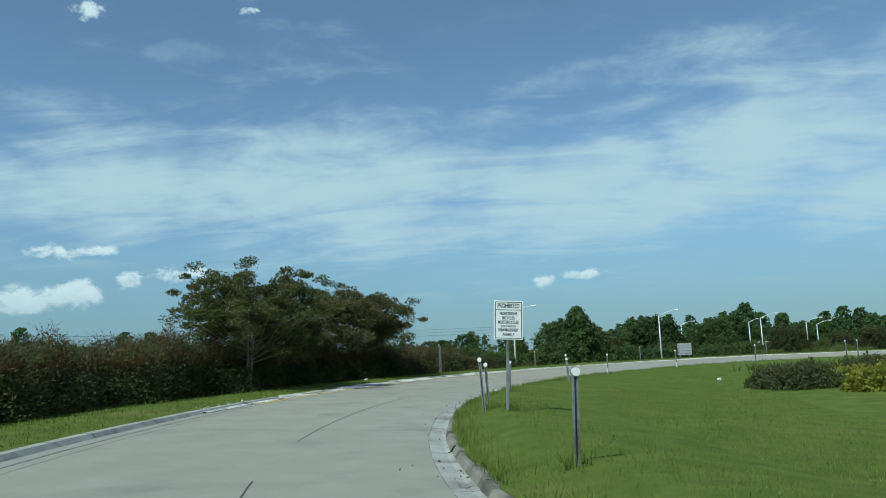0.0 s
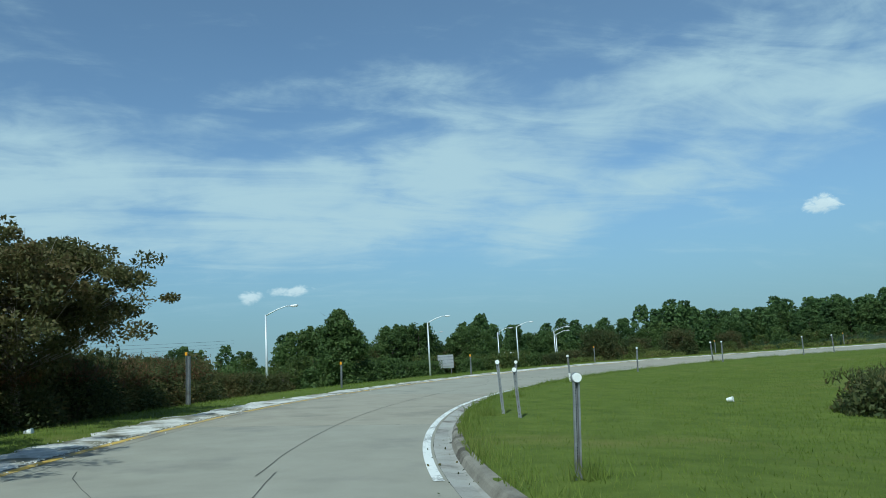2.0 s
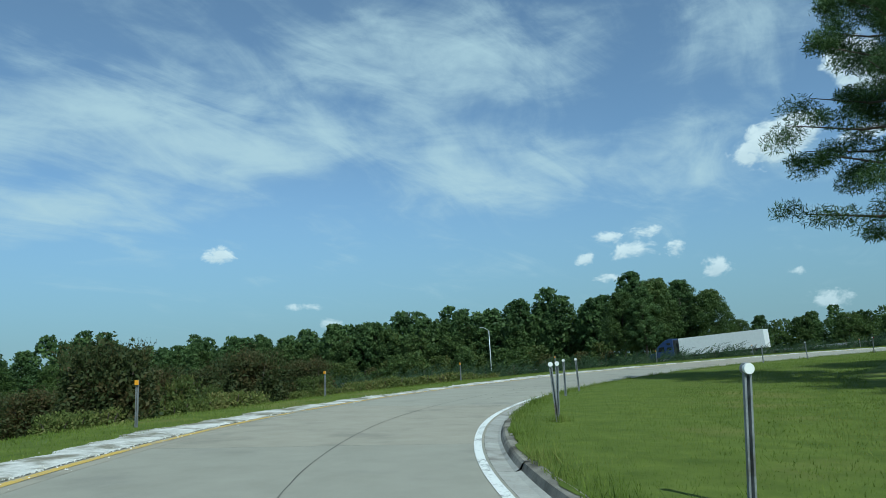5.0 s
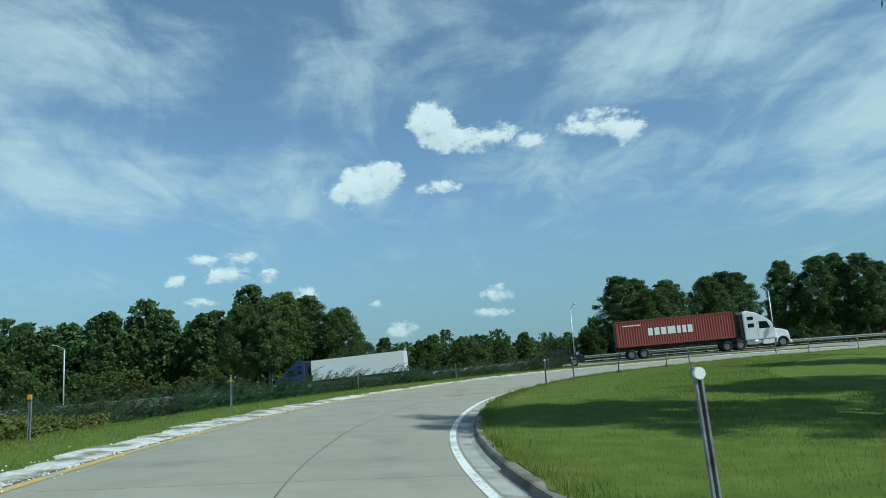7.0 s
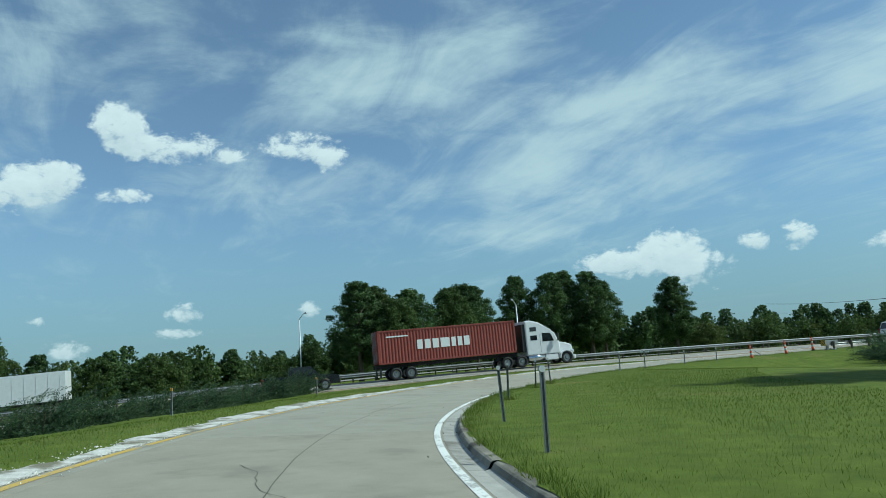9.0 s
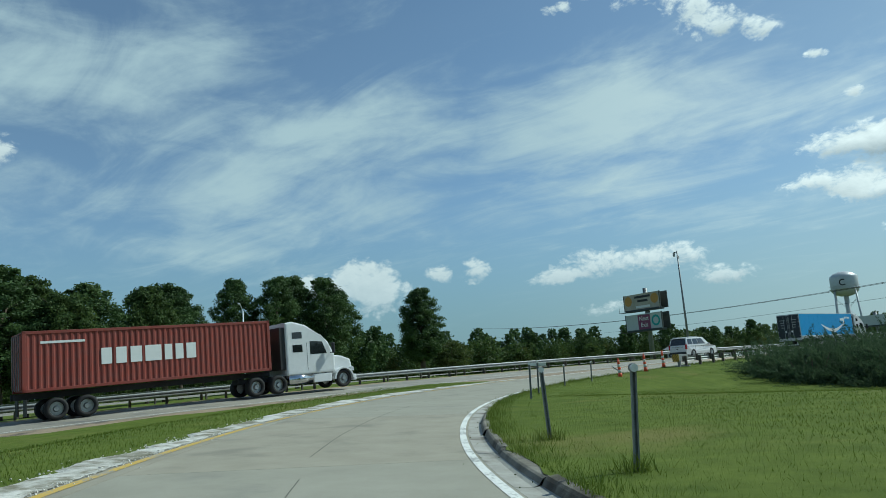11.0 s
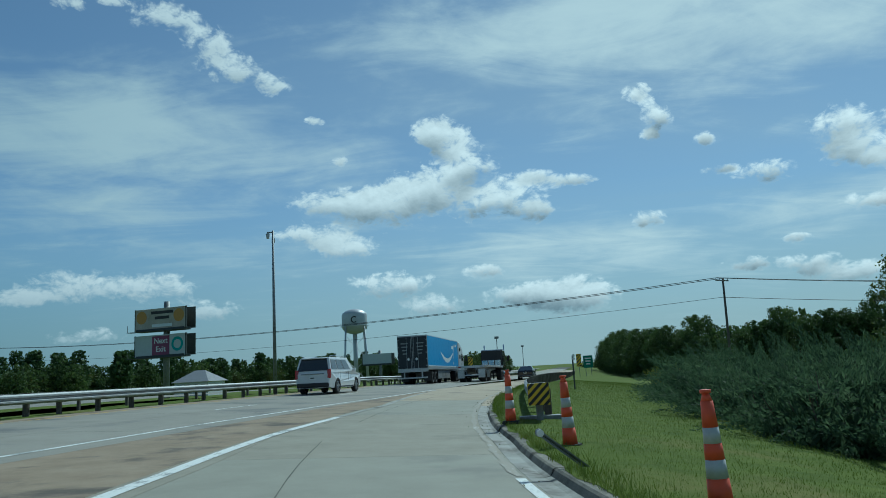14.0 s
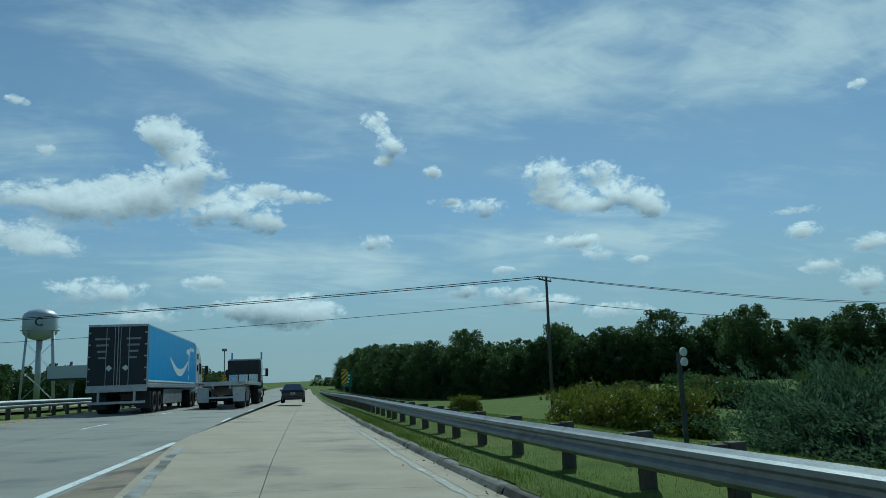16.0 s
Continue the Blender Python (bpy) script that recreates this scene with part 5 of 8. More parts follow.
# near trees and bushes along the ramp
tree_wide = tree("crape_myrtle", "spreading olive-green tree with many pale stems behind the hedge", 31, 4.7, 2.6, "multi", 0.048, 150, 3.4, M_LEAF_MYRTLE, clump=0.55)
place(tree_wide, -7.7, 26.2, 30, 1.0, 0.92)
tree_brown = tree("crape_myrtle", "rounded tree with thinning brownish leaves and pale stems", 33, 4.1, 2.4, "multi", 0.044, 190, 3.4, M_LEAF_BROWN, clump=0.6)
place(tree_brown, -4.9, 35.0, 80, 1.05)
place(tree_brown, -8.2, 31.5, 200, 0.85)
cone_tree = tree("cedar_tree", "dense dark green cone-shaped evergreen tree", 35, 6.6, 3.1, "cone", 0.12, 75, 1.3, M_LEAF_WOOD)
place(cone_tree, 12.4, 78.6, 0)
MASTERS += [tree_wide, tree_brown, cone_tree]
# pines inside the loop, whose limbs and shadows reach into view
pine_near = tree("pine_tree", "tall pine with dark needle clumps inside the loop", 41, 17, 4.6, "near_pine", 0.11, 480, 1.7, M_LEAF_PINE, "pines inside the loop", clump=0.86)
for x, y, tn, sc, tall in ((38.6, 37.0, 20, 0.89, 0.86), (30.5, 32.0, 140, 0.70, 0.70), (41.5, 28.4, 250, 0.95, 0.92), (55.4, 17.8, 10, 0.95, 0.95)):
    place(pine_near, x, y, tn, sc, tall)
MASTERS.append(pine_near)
small_oak = tree("broadleaf_tree", "small leafy tree beside the inner shrub", 43, 5.2, 2.4, "oak", 0.10, 60, 1.2, M_LEAF_WOOD)
place(small_oak, 21.5, 30.2, 0)
roadside = tree("broadleaf_tree", "leafy young tree with yellowing leaves behind the junipers", 44, 5.4, 2.4, "oak", 0.055, 150, 1.2, M_LEAF_OLIVE)
place(roadside, 70.6, -12.4, 0, 0.92, 1.12)
MASTERS += [small_oak, roadside]

# hedge with rusty new growth along the ramp's first stretch
hedge_a = mound("hedge_bush", "dense dark hedge bush with rust-brown shoot tips", 51, 3.4, 2.6, 2.45, M_LEAF_HEDGE, "hedge", "hedge along the ramp", 0.045, 17000, shoots=M_LEAF_SHOOT)
hedge_b = mound("hedge_bush", "dense dark hedge bush with rust-brown shoot tips", 52, 3.4, 2.6, 2.3, M_LEAF_HEDGE, "hedge", "hedge along the ramp", 0.045, 17000, shoots=M_LEAF_SHOOT)
for k, (s, o) in enumerate([(-3 + 2.1 * i, float(np.interp(-3 + 2.1 * i, [-3, 17, 25, 40], [9.8, 8.8, 8.1, 8.6]))) for i in range(21)]):
    x, y, _ = ramp_at(START + s, -o)
    place((hedge_a, hedge_b)[k % 2], x, y, rnd.uniform(0, 360), rnd.uniform(0.95, 1.12), rnd.uniform(0.95, 1.15) * np.interp(k, [0, 12, 20], [1.05, 0.9, 0.65]))
low_a = mound("shrub", "tangled olive and brown roadside shrub", 53, 3.0, 2.4, 1.7, M_LEAF_RUST, "shrub", "shrubs along the verge", 0.065, 9000)
for s, o, sc in ((40, 10.0, 0.8), (42.5, 10.6, 0.75), (45, 11.2, 0.7), (47.5, 12.2, 0.65)):
    x, y, _ = ramp_at(START + s, -o)
    place(low_a, x, y, rnd.uniform(0, 360), sc)
for x, y, sc in ((-2.4, 44.2, 1.0), (-1.4, 46.6, 1.05), (-3.6, 42.0, 1.1), (0.4, 50.0, 0.7), (-4.4, 39.5, 1.1)):
    place(low_a, x, y, rnd.uniform(0, 360), sc, sc * 1.1)
MASTERS += [hedge_a, hedge_b, low_a]
# far bushes on the outer side, toward the lamps
bush_g = mound("bush", "rounded green bush on the far verge", 54, 4.2, 3.6, 2.6, M_LEAF_OLIVE, "bush", "bushes on the far verge", 0.15, 3000)
bush_d = mound("bush", "dark green bush on the far verge", 55, 4.2, 3.6, 2.4, M_LEAF_WOOD, "bush", "bushes on the far verge", 0.15, 3000)
for i in range(46):
    u = i / 45
    x = np.interp(u, [0, 0.35, 0.6, 1], [-16, 4, 24, 62]) + rnd.uniform(-1.5, 1.5)
    y = np.interp(u, [0, 0.35, 0.6, 1], [58, 80, 93, 112]) + rnd.uniform(-2, 4)
    place(rnd.choice((bush_g, bush_d)), x, y, rnd.uniform(0, 360), rnd.uniform(0.7, 1.15))
for i in range(16):
    s_ = rnd.uniform(-120, -78)
    x, y = HWY_O + s_ * HWY_D + rnd.uniform(-30, -16) * HWY_N
    place(rnd.choice((bush_g, bush_d, low_a)), x, y, rnd.uniform(0, 360), rnd.uniform(0.45, 0.8))
for x, y, _ in spline([(p[0], p[1], 0) for p in right_wood[3:]], 4.2):
    place(rnd.choice((bush_d, bush_d, bush_g)), x + rnd.uniform(0, 2.5), y + rnd.uniform(-1, 1), rnd.uniform(0, 360), rnd.uniform(0.9, 1.35))
for i in range(18):
    x, y = HWY_O + (4 + 3.6 * i + rnd.uniform(-1, 1)) * HWY_D + (-27 - 0.2 * i + rnd.uniform(-2, 2)) * HWY_N
    place(rnd.choice((bush_g, bush_d, bush_d)), x, y, rnd.uniform(0, 360), rnd.uniform(0.8, 1.15))
MASTERS += [bush_g, bush_d]
rust_big = mound("rusty_shrub", "tall dense dark green shrub with rust-brown leaves on the verge", 61, 2.7, 2.4, 2.55, M_LEAF_RUST_DARK, "shrub", "rusty shrubs on the verge", 0.075, 11000)
for x, y, sc, tall in ((25.9, 59.8, 0.95, 0.98), (27.7, 61.8, 1.0, 0.95), (33.6, 61.0, 0.95, 0.92), (35.0, 62.6, 1.0, 0.9), (39.2, 62.0, 0.75, 0.74), (42.0, 65.0, 0.9, 0.8),
                       (28.6, 66.2, 0.9, 0.68), (29.2, 69.0, 0.9, 0.66), (29.9, 71.8, 1.0, 0.66), (31.2, 75.0, 1.0, 0.64), (33.2, 65.5, 1.1, 0.9), (38.0, 67.0, 1.1, 0.9)):
    place(rust_big, x, y, rnd.uniform(0, 360), sc, tall)
weeds = mound("weeds", "tall yellow-green weeds at the foot of the shrubs", 62, 1.6, 1.2, 0.62, M_LEAF_WEED, "weeds", "weeds along the verge", 0.05, 2400)
for i in range(26):
    u = i / 25
    place(weeds, np.interp(u, [0, 0.4, 0.7, 1], [23.5, 33, 44, 56]) + rnd.uniform(-0.4, 0.4), np.interp(u, [0, 0.4, 0.7, 1], [58.6, 59.8, 60.6, 59.6]) + rnd.uniform(-0.4, 0.6), rnd.uniform(0, 360), rnd.uniform(0.7, 1.25))
for x, y, sc in ((29.4, 60.4, 0.55), (31.0, 60.8, 0.42), (38.2, 60.8, 0.42), (37.3, 61.0, 0.4)):
    place(bush_g, x, y, rnd.uniform(0, 360), sc * 0.7, sc)
MASTERS += [rust_big, weeds]
# inner shrub by the first bend
in_shrub = mound("shrub", "low dark juniper shrub with a yellow-green patch on the lawn", 56, 4.2, 3.2, 0.95, M_LEAF_HEDGE, "shrub", "", 0.055, 14000)
place(in_shrub, 12.2, 27.4, 20, 1.0, 1.1)
place(in_shrub, 15.2, 26.2, 140, 1.0, 1.2)
in_lime = mound("shrub", "small yellow-green leafy shrub on the lawn", 57, 1.8, 1.6, 0.8, M_LEAF_LIME, "shrub", "", 0.06, 3500)
place(in_lime, 13.4, 24.4, 0, 1.2, 1.25)
MASTERS += [in_shrub, in_lime]
# junipers: a long row between ramp and highway, a bank beside the merge
jun_a = mound("juniper_shrub", "sprawling feathery grey-green juniper shrub", 58, 3.6, 3.0, 1.6, M_LEAF_JUNIPER, "shrub", "junipers beside the ramp", 0.075, 5200, "spray", (0.1, -0.95))
jun_b = mound("juniper_shrub", "sprawling feathery grey-green juniper shrub", 59, 3.6, 3.0, 1.75, M_LEAF_JUNIPER, "shrub", "junipers beside the ramp", 0.075, 5200, "spray", (0.1, -0.95))
for i in range(38):
    u = i / 37
    x = np.interp(u, [0, 0.27, 0.53, 0.88, 1], [46, 62, 80, 100.5, 102.6]) + rnd.uniform(-0.7, 0.7)
    y = np.interp(u, [0, 0.27, 0.53, 0.88, 1], [66, 61.5, 52.5, 34.5, 29.6]) + rnd.uniform(-0.7, 0.7)
    place((jun_a, jun_b)[i % 2], x, y, rnd.uniform(-30, 30), rnd.uniform(0.8, 1.1) * np.interp(u, [0, 0.5, 1], [0.75, 1, 1]))
jun_c = mound("juniper_shrub", "dark green juniper shrub with long arching sprays on the bank", 63, 3.6, 3.2, 1.5, M_LEAF_JUNIPER, "shrub", "junipers on the bank", 0.085, 5600, "spray", (0.9, 0.2))
jun_d = mound("juniper_shrub", "dark green juniper shrub with long arching sprays on the bank", 64, 3.6, 3.2, 1.5, M_LEAF_JUNIPER, "shrub", "junipers on the bank", 0.085, 5600, "spray", (0.9, 0.2))
for h_, s0_, s1_, step_ in ((-10.4, -8, 15.5, 2.0), (-12.9, -8.5, 18.5, 2.3), (-15.6, -9, 21, 2.6), (-18.6, -9, 23, 3.0), (-21.5, -8, 22, 3.6)):
    for s_ in np.arange(s0_, s1_, step_):
        x, y = HWY_O + (s_ + rnd.uniform(-0.6, 0.6)) * HWY_D + (h_ + rnd.uniform(-0.5, 0.5)) * HWY_N
        tall = (1.42 + rnd.uniform(-0.15, 0.12) - gz(x, y)) / 1.5
        place(rnd.choice((jun_c, jun_d)), x, y, rnd.uniform(-25, 25), rnd.uniform(0.9, 1.1), tall)
MASTERS += [jun_a, jun_b, jun_c, jun_d]
lime = mound("bush", "bright yellow-green leafy bush beside the junipers", 60, 4.4, 3.6, 2.0, M_LEAF_LIME, "bush", "yellow-green bushes", 0.10, 7000)
for s_, h_, sc in ((26.5, -11.5, 0.9), (30, -12.2, 1.05), (33.5, -12.8, 1.0), (29, -15, 1.1), (70, -15, 0.8)):
    x, y = HWY_O + s_ * HWY_D + h_ * HWY_N
    place(lime, x, y, rnd.uniform(0, 360), sc)
MASTERS.append(lime)
for ob in MASTERS:
    drop_master(ob)

# ---- roadside things ----
def delineator(tall, white_foot, crossbar=False, amber=False, double=False, dark=False):
    label = "amber-topped steel marker post on the verge" if amber else ("marker post with a white crossboard" if crossbar else ("steel marker post with white reflector and white-painted foot" if white_foot else "steel marker post with a white round reflector"))
    ob = thing("marker_post", pose(0, 0, 0), label, "marker post", "marker posts along the ramp")
    for k in range(2 if double else 1):
        bm = bmesh.new()
        w = 0.03
        out = [(-w, 0.02), (-w, -0.012), (-w * 0.45, -0.012), (-w * 0.3, 0.022), (w * 0.3, 0.022), (w * 0.45, -0.012), (w, -0.012), (w, 0.02), (w * 0.6, 0.02), (w * 0.42, 0.034), (-w * 0.42, 0.034), (-w * 0.6, 0.02)]
        lo, hi = ([bm.verts.new((x + (0.09 * k), y, z)) for x, y in out] for z in (-0.15, tall - 0.12 * k))
        for i in range(12):
            bm.faces.new((lo[i], lo[(i + 1) % 12], hi[(i + 1) % 12], hi[i]))
        bm.faces.new(hi)
        part("post", bm, M_ZINC_DULL, ob)
        bm = bmesh.new()
        z = 0.06
        while z < tall - 0.12 * k - 0.10:
            bm.faces.new([bm.verts.new((0.09 * k + x, 0.0212, z + h)) for x, h in ((-0.004, -0.005), (0.004, -0.005), (0.004, 0.005), (-0.004, 0.005))])
            z += 0.0254
        part("hole_row", bm, M_BLACK, ob, "row of dark bolt holes")
    if white_foot:
        bm = bmesh.new()
        box(bm, (0.066, 0.05, tall * 0.32), (0, 0.01, tall * 0.16), bevel=0.006)
        part("painted_foot", bm, M_WHITE_CHIP, ob, "chipped white paint")
    bm = bmesh.new()
    if amber:
        box(bm, (0.085, 0.02, 0.10), (0.0, -0.03, tall - 0.05), bevel=0.006)
        part("reflector", bm, M_AMBER, ob, "amber reflector plate")
    else:
        rod(bm, (0, -0.035, tall - 0.04), (0, 0.0, tall - 0.04), 0.042, n=18)
        part("reflector", bm, M_REFLECT, ob, "white round reflector")
        bm = bmesh.new()
        rod(bm, (0, -0.002, tall - 0.04), (0, 0.03, tall - 0.04), 0.046, n=18)
        part("reflector_back", bm, M_ZINC_DULL, ob)
    if crossbar:
        bm = bmesh.new()
        box(bm, (0.60, 0.012, 0.11), (0, 0.045, tall - 0.14), bevel=0.004)
        part("crossboard", bm, M_SIGN_WHITE, ob, "white crossboard")
    return ob


def facing(x, y):
    i, o = nearest([(x, y)])
    tx, ty = TAN[i[0]]
    return math.degrees(math.atan2(ty, tx)) - 90


short, plain, foot = delineator(0.93, False), delineator(1.06, False), delineator(0.95, True)
for x, y, kind_, lean in ((1.05, 7.2, short, 2), (0.38, 14.7, plain, -3), (0.50, 15.6, short, -2), (1.41, 22.84, short, 3), (4.26, 30.27, plain, -3), (4.16, 29.36, short, -3), (6.7, 34.5, foot, 3), (11.35, 39.5, foot, -2),
                          (17.1, 43.5, plain, 4), (24.1, 46.8, plain, -3), (24.9, 47.0, plain, 3), (32.3, 48.7, plain, 1), (34.9, 48.9, plain, -2),
                          (58.6, 43.3, plain, 1), (63.0, 40.7, plain, -2), (68.7, 36.3, plain, 3), (73.7, 31.2, plain, 4), (76.0, 28.5, plain, -2), 
                          (81.3, 18.9, plain, 2), (84.55, 9.55, plain, 2), (84.9, 5.8, plain, 3)):
    copy_thing(kind_, pose(x, y, gz(x, y) + 0.02, lean * 0.4, lean, facing(x, y)))
tee = delineator(1.26, False, True)
tee.matrix_basis = pose(83.04, 15.0, gz(83.04, 15.0) + 0.02, 2, 3, facing(83, 15))
tall_post = delineator(1.65, False, False, True, True)
tall_post.matrix_basis = pose(-1.3, 40.6, gz(-1.3, 40.6), 1, 1, facing(-1.3, 40.6))
amber_post = delineator(1.0, False, False, True)
for x, y in ((4.3, 44.2), (11.8, 49.3), (22.6, 55.3), (34.6, 58.4), (46.1, 57.6), (54.8, 54.9), (67.2, 50.5), (77.0, 44.0), (86.0, 35.2)):
    copy_thing(amber_post, pose(x, y, gz(x, y), 1, 2, facing(x, y)))
leaning = copy_thing(plain, pose(85.42, -0.55, gz(85.42, -0.55) - 0.1, 8, -52, facing(85.4, -0.5)))
tagged(leaning, "knocked-over steel marker post leaning in the grass", "marker post", "marker posts along the ramp")
for ob in (short, plain, foot, amber_post):
    drop_master(ob)


def lettering(body, size, material, parent, at, turn, squeeze=1.0):
    cu = bpy.data.curves.new("lettering", "FONT")
    cu.body, cu.size, cu.align_x, cu.align_y, cu.extrude, cu.offset = body, size, "CENTER", "CENTER", 0.0015, size * 0.012
    tmp = new("lettering", cu)
    me = bpy.data.meshes.new_from_object(tmp)
    bpy.data.objects.remove(tmp)
    me.materials.clear()
    me.materials.append(material)
    ob = new("lettering", me)
    ob.parent = parent
    ob.matrix_basis = pose(*at, *turn) @ Matrix.Diagonal((squeeze, 1, 1, 1))
    return ob


# sign for those not allowed on the highway
x, y = 0.80, 13.9
sign = thing("road_sign", pose(x, y, 0.02, 0, 3, 8), "white prohibition sign with black lettering on a steel post", "road sign")
bm = bmesh.new()
box(bm, (0.06, 0.045, 1.85), (0, 0.04, 0.62), bevel=0.012)
part("post", bm, M_ZINC_DULL, sign)
bm = bmesh.new()
box(bm, (0.60, 0.012, 0.76), (0, 0, 1.82), bevel=0.005)
plate = part("plate", bm, M_SIGN_WHITE, sign)
for (w, h, cx, cz) in ((0.54, 0.010, 0, 2.172), (0.54, 0.010, 0, 1.468), (0.010, 0.70, -0.27, 1.82), (0.010, 0.70, 0.27, 1.82), (0.54, 0.010, 0, 2.02)):
    bm = bmesh.new()
    box(bm, (w, 0.004, h), (cx, -0.0075, cz))
    part("border", bm, M_SIGN_BLACK, sign)
for text, size, z, sq in (("PROHIBITED", 0.125, 2.096, 0.66), ("PEDESTRIANS", 0.088, 1.945, 0.68), ("BICYCLES", 0.088, 1.860, 0.68), ("MOTORCYCLES", 0.088, 1.775, 0.68), ("(LESS THAN 5 HP)", 0.060, 1.700, 0.62), ("FARM MACHINERY", 0.088, 1.625, 0.56), ("ANIMALS", 0.088, 1.535, 0.68)):
    lettering(text, size, M_SIGN_BLACK, sign, (0, -0.0078, z), (90, 0, 0), sq)
sign.scale = (0.93, 1, 0.97)


def street_lamp(tall, arm, label="pale grey street lamp with a long curved arm"):
    ob = thing("street_lamp", pose(0, 0, 0), label, "street lamp", "street lamps")
    bm = bmesh.new()
    rod(bm, (0, 0, -0.6), (0, 0, tall - 0.55), 0.105, 0.06, 12)
    part("pole", bm, M_POLE_WHITE, ob, smooth=True)
    bm = bmesh.new()
    rod(bm, (0, 0, -0.1), (0, 0, 0.12), 0.2, 0.17, 12)
    part("base", bm, M_POLE_WHITE, ob)
    bm = bmesh.new()
    pipe(bm, [(0, 0, tall - 0.62), (arm * 0.15, 0, tall - 0.48), (arm * 0.5, 0, tall - 0.20), (arm * 0.8, 0, tall - 0.04), (arm, 0, tall)], [0.045, 0.042, 0.038, 0.034, 0.03], 8)
    part("arm", bm, M_POLE_WHITE, ob, smooth=True)
    bm = bmesh.new()
    box(bm, (0.62, 0.26, 0.13), (arm + 0.25, 0, tall + 0.0), (0, -4, 0), bevel=0.05, taper=(0.7, 0.7))
    head = part("lamp_head", bm, M_SIGN_BACK, ob)
    bm = bmesh.new()
    box(bm, (0.34, 0.2, 0.06), (arm + 0.3, 0, tall - 0.08), (0, -4, 0), bevel=0.025)
    part("lens", bm, glassy("lamp_lens", (0.5, 0.5, 0.48), 0.2), head)
    return ob


lamp = street_lamp(6.1, 1.75)
lamp_hi = street_lamp(9.2, 2.0)
for m_, x, y, tn in ((lamp, 4.9, 68.9, -20), (lamp, 22.8, 85.0, -22), (lamp, 41.5, 102.5, -22), (lamp, 50.5, 108.5, -30), (lamp, 44.5, 114.5, -20), (lamp, 58, 121, -25), (lamp, 36, 121, -10),
                     (lamp_hi, 138.2, 15.9, 180), (lamp_hi, 130, -12.1, 130), (lamp_hi, 150, 62, 150), (lamp_hi, 141, 90, 160)):
    copy_thing(m_, pose(x, y, gz(x, y) - 0.05, 0, 0, tn))
drop_master(lamp)
drop_master(lamp_hi)


def sign_board(w, h, z0, mat, label):
    ob = thing("sign_board", pose(0, 0, 0), label, "road sign", "signs seen from behind")
    for k in (-0.32, 0.32):
        bm = bmesh.new()
        box(bm, (0.07, 0.06, z0 + h), (w * k, 0.05, (z0 + h) / 2 - 0.1), bevel=0.01)
        part("post", bm, M_ZINC_DULL, ob)
    bm = bmesh.new()
    box(bm, (w, 0.02, h), (0, 0, z0 + h / 2), bevel=0.008)
    part("panel", bm, mat, ob)
    for k in range(4):
        bm = bmesh.new()
        box(bm, (w * 0.96, 0.03, 0.05), (0, 0.025, z0 + h * (0.14 + 0.24 * k)), bevel=0.006)
        part("rib", bm, M_ZINC_DULL, ob)
        bm = bmesh.new()
        box(bm, (w * 0.96, 0.03, 0.04), (0, -0.025, z0 + h * (0.14 + 0.24 * k)), bevel=0.006)
        part("rib", bm, M_ZINC_DULL, ob)
    return ob


for w, h, z0, x, y, tn, mt in ((1.9, 1.5, 0.9, 28.6, 95.5, -40, M_SIGN_BACK), (2.0, 1.2, 1.3, 49.3, 121.0, -35, M_SIGN_WHITE), (1.0, 0.5, 0.6, 57.4, 107.8, -60, M_SIGN_WHITE), (1.3, 1.5, 0.3, -0.9, 56.5, 20, M_SIGN_BACK)):
    sb_ob = sign_board(w, h, z0, mt, "aluminium road sign seen from behind on two posts" if mt is M_SIGN_BACK else "white road sign board on two posts")
    sb_ob.matrix_basis = pose(x, y, gz(x, y), 0, 0, tn)


# guard rails
def rail_run(name, label, pts, post_step, tall, parent_kind="structure", back=1):
    """W-beam on posts along a list of points (x, y, z); back: side on which the posts stand."""
    ob = thing(name, pose(0, 0, 0), label, "guard rail", kind=parent_kind)
    p_ = spline(pts, 0.5)
    tn = np.gradient(p_[:, :2], axis=0)
    tn /= np.linalg.norm(tn, axis=1)[:, None]
    sd = np.stack([tn[:, 1], -tn[:, 0]], -1) * back
    prof = ((0.00, -0.155), (-0.045, -0.12), (-0.08, -0.10), (-0.08, -0.055), (-0.02, -0.02), (-0.02, 0.02), (-0.08, 0.055), (-0.08, 0.10), (-0.045, 0.12), (0.00, 0.155), (0.012, 0.15), (-0.06, 0.08), (0.0, 0.0), (-0.06, -0.08), (0.012, -0.15))
    step = 8
    for a in range(0, len(p_) - 1, step):
        b = min(a + step, len(p_) - 1)
        seg = slice(a, b + 1)
        rows_ = []
        for o, z in prof + prof[:1]:
            rows_.append(np.concatenate([p_[seg, :2] + sd[seg] * o, (p_[seg, 2] + tall - 0.155 + z)[:, None]], 1))
        link_mesh("beam", *strip(np.stack(rows_, 1)), M_ZINC, ob)
    run_ = 0.25
    while run_ < (len(p_) - 1) * 0.5:
        i = int(run_ / 0.5)
        x, y, z = p_[i]
        a_ = math.degrees(math.atan2(tn[i, 1], tn[i, 0]))
        bm = bmesh.new()
        box(bm, (0.11, 0.16, tall + 0.35), (x + sd[i, 0] * 0.24, y + sd[i, 1] * 0.24, z + (tall + 0.02) / 2 - 0.16), (0, 0, a_), bevel=0.012)
        part("post", bm, M_WOODPOST, ob)
        bm = bmesh.new()
        box(bm, (0.11, 0.13, 0.34), (x + sd[i, 0] * 0.075, y + sd[i, 1] * 0.075, z + tall - 0.155), (0, 0, a_), bevel=0.01)
        part("block", bm, M_WOODPOST, ob)
        run_ += post_step
    return ob


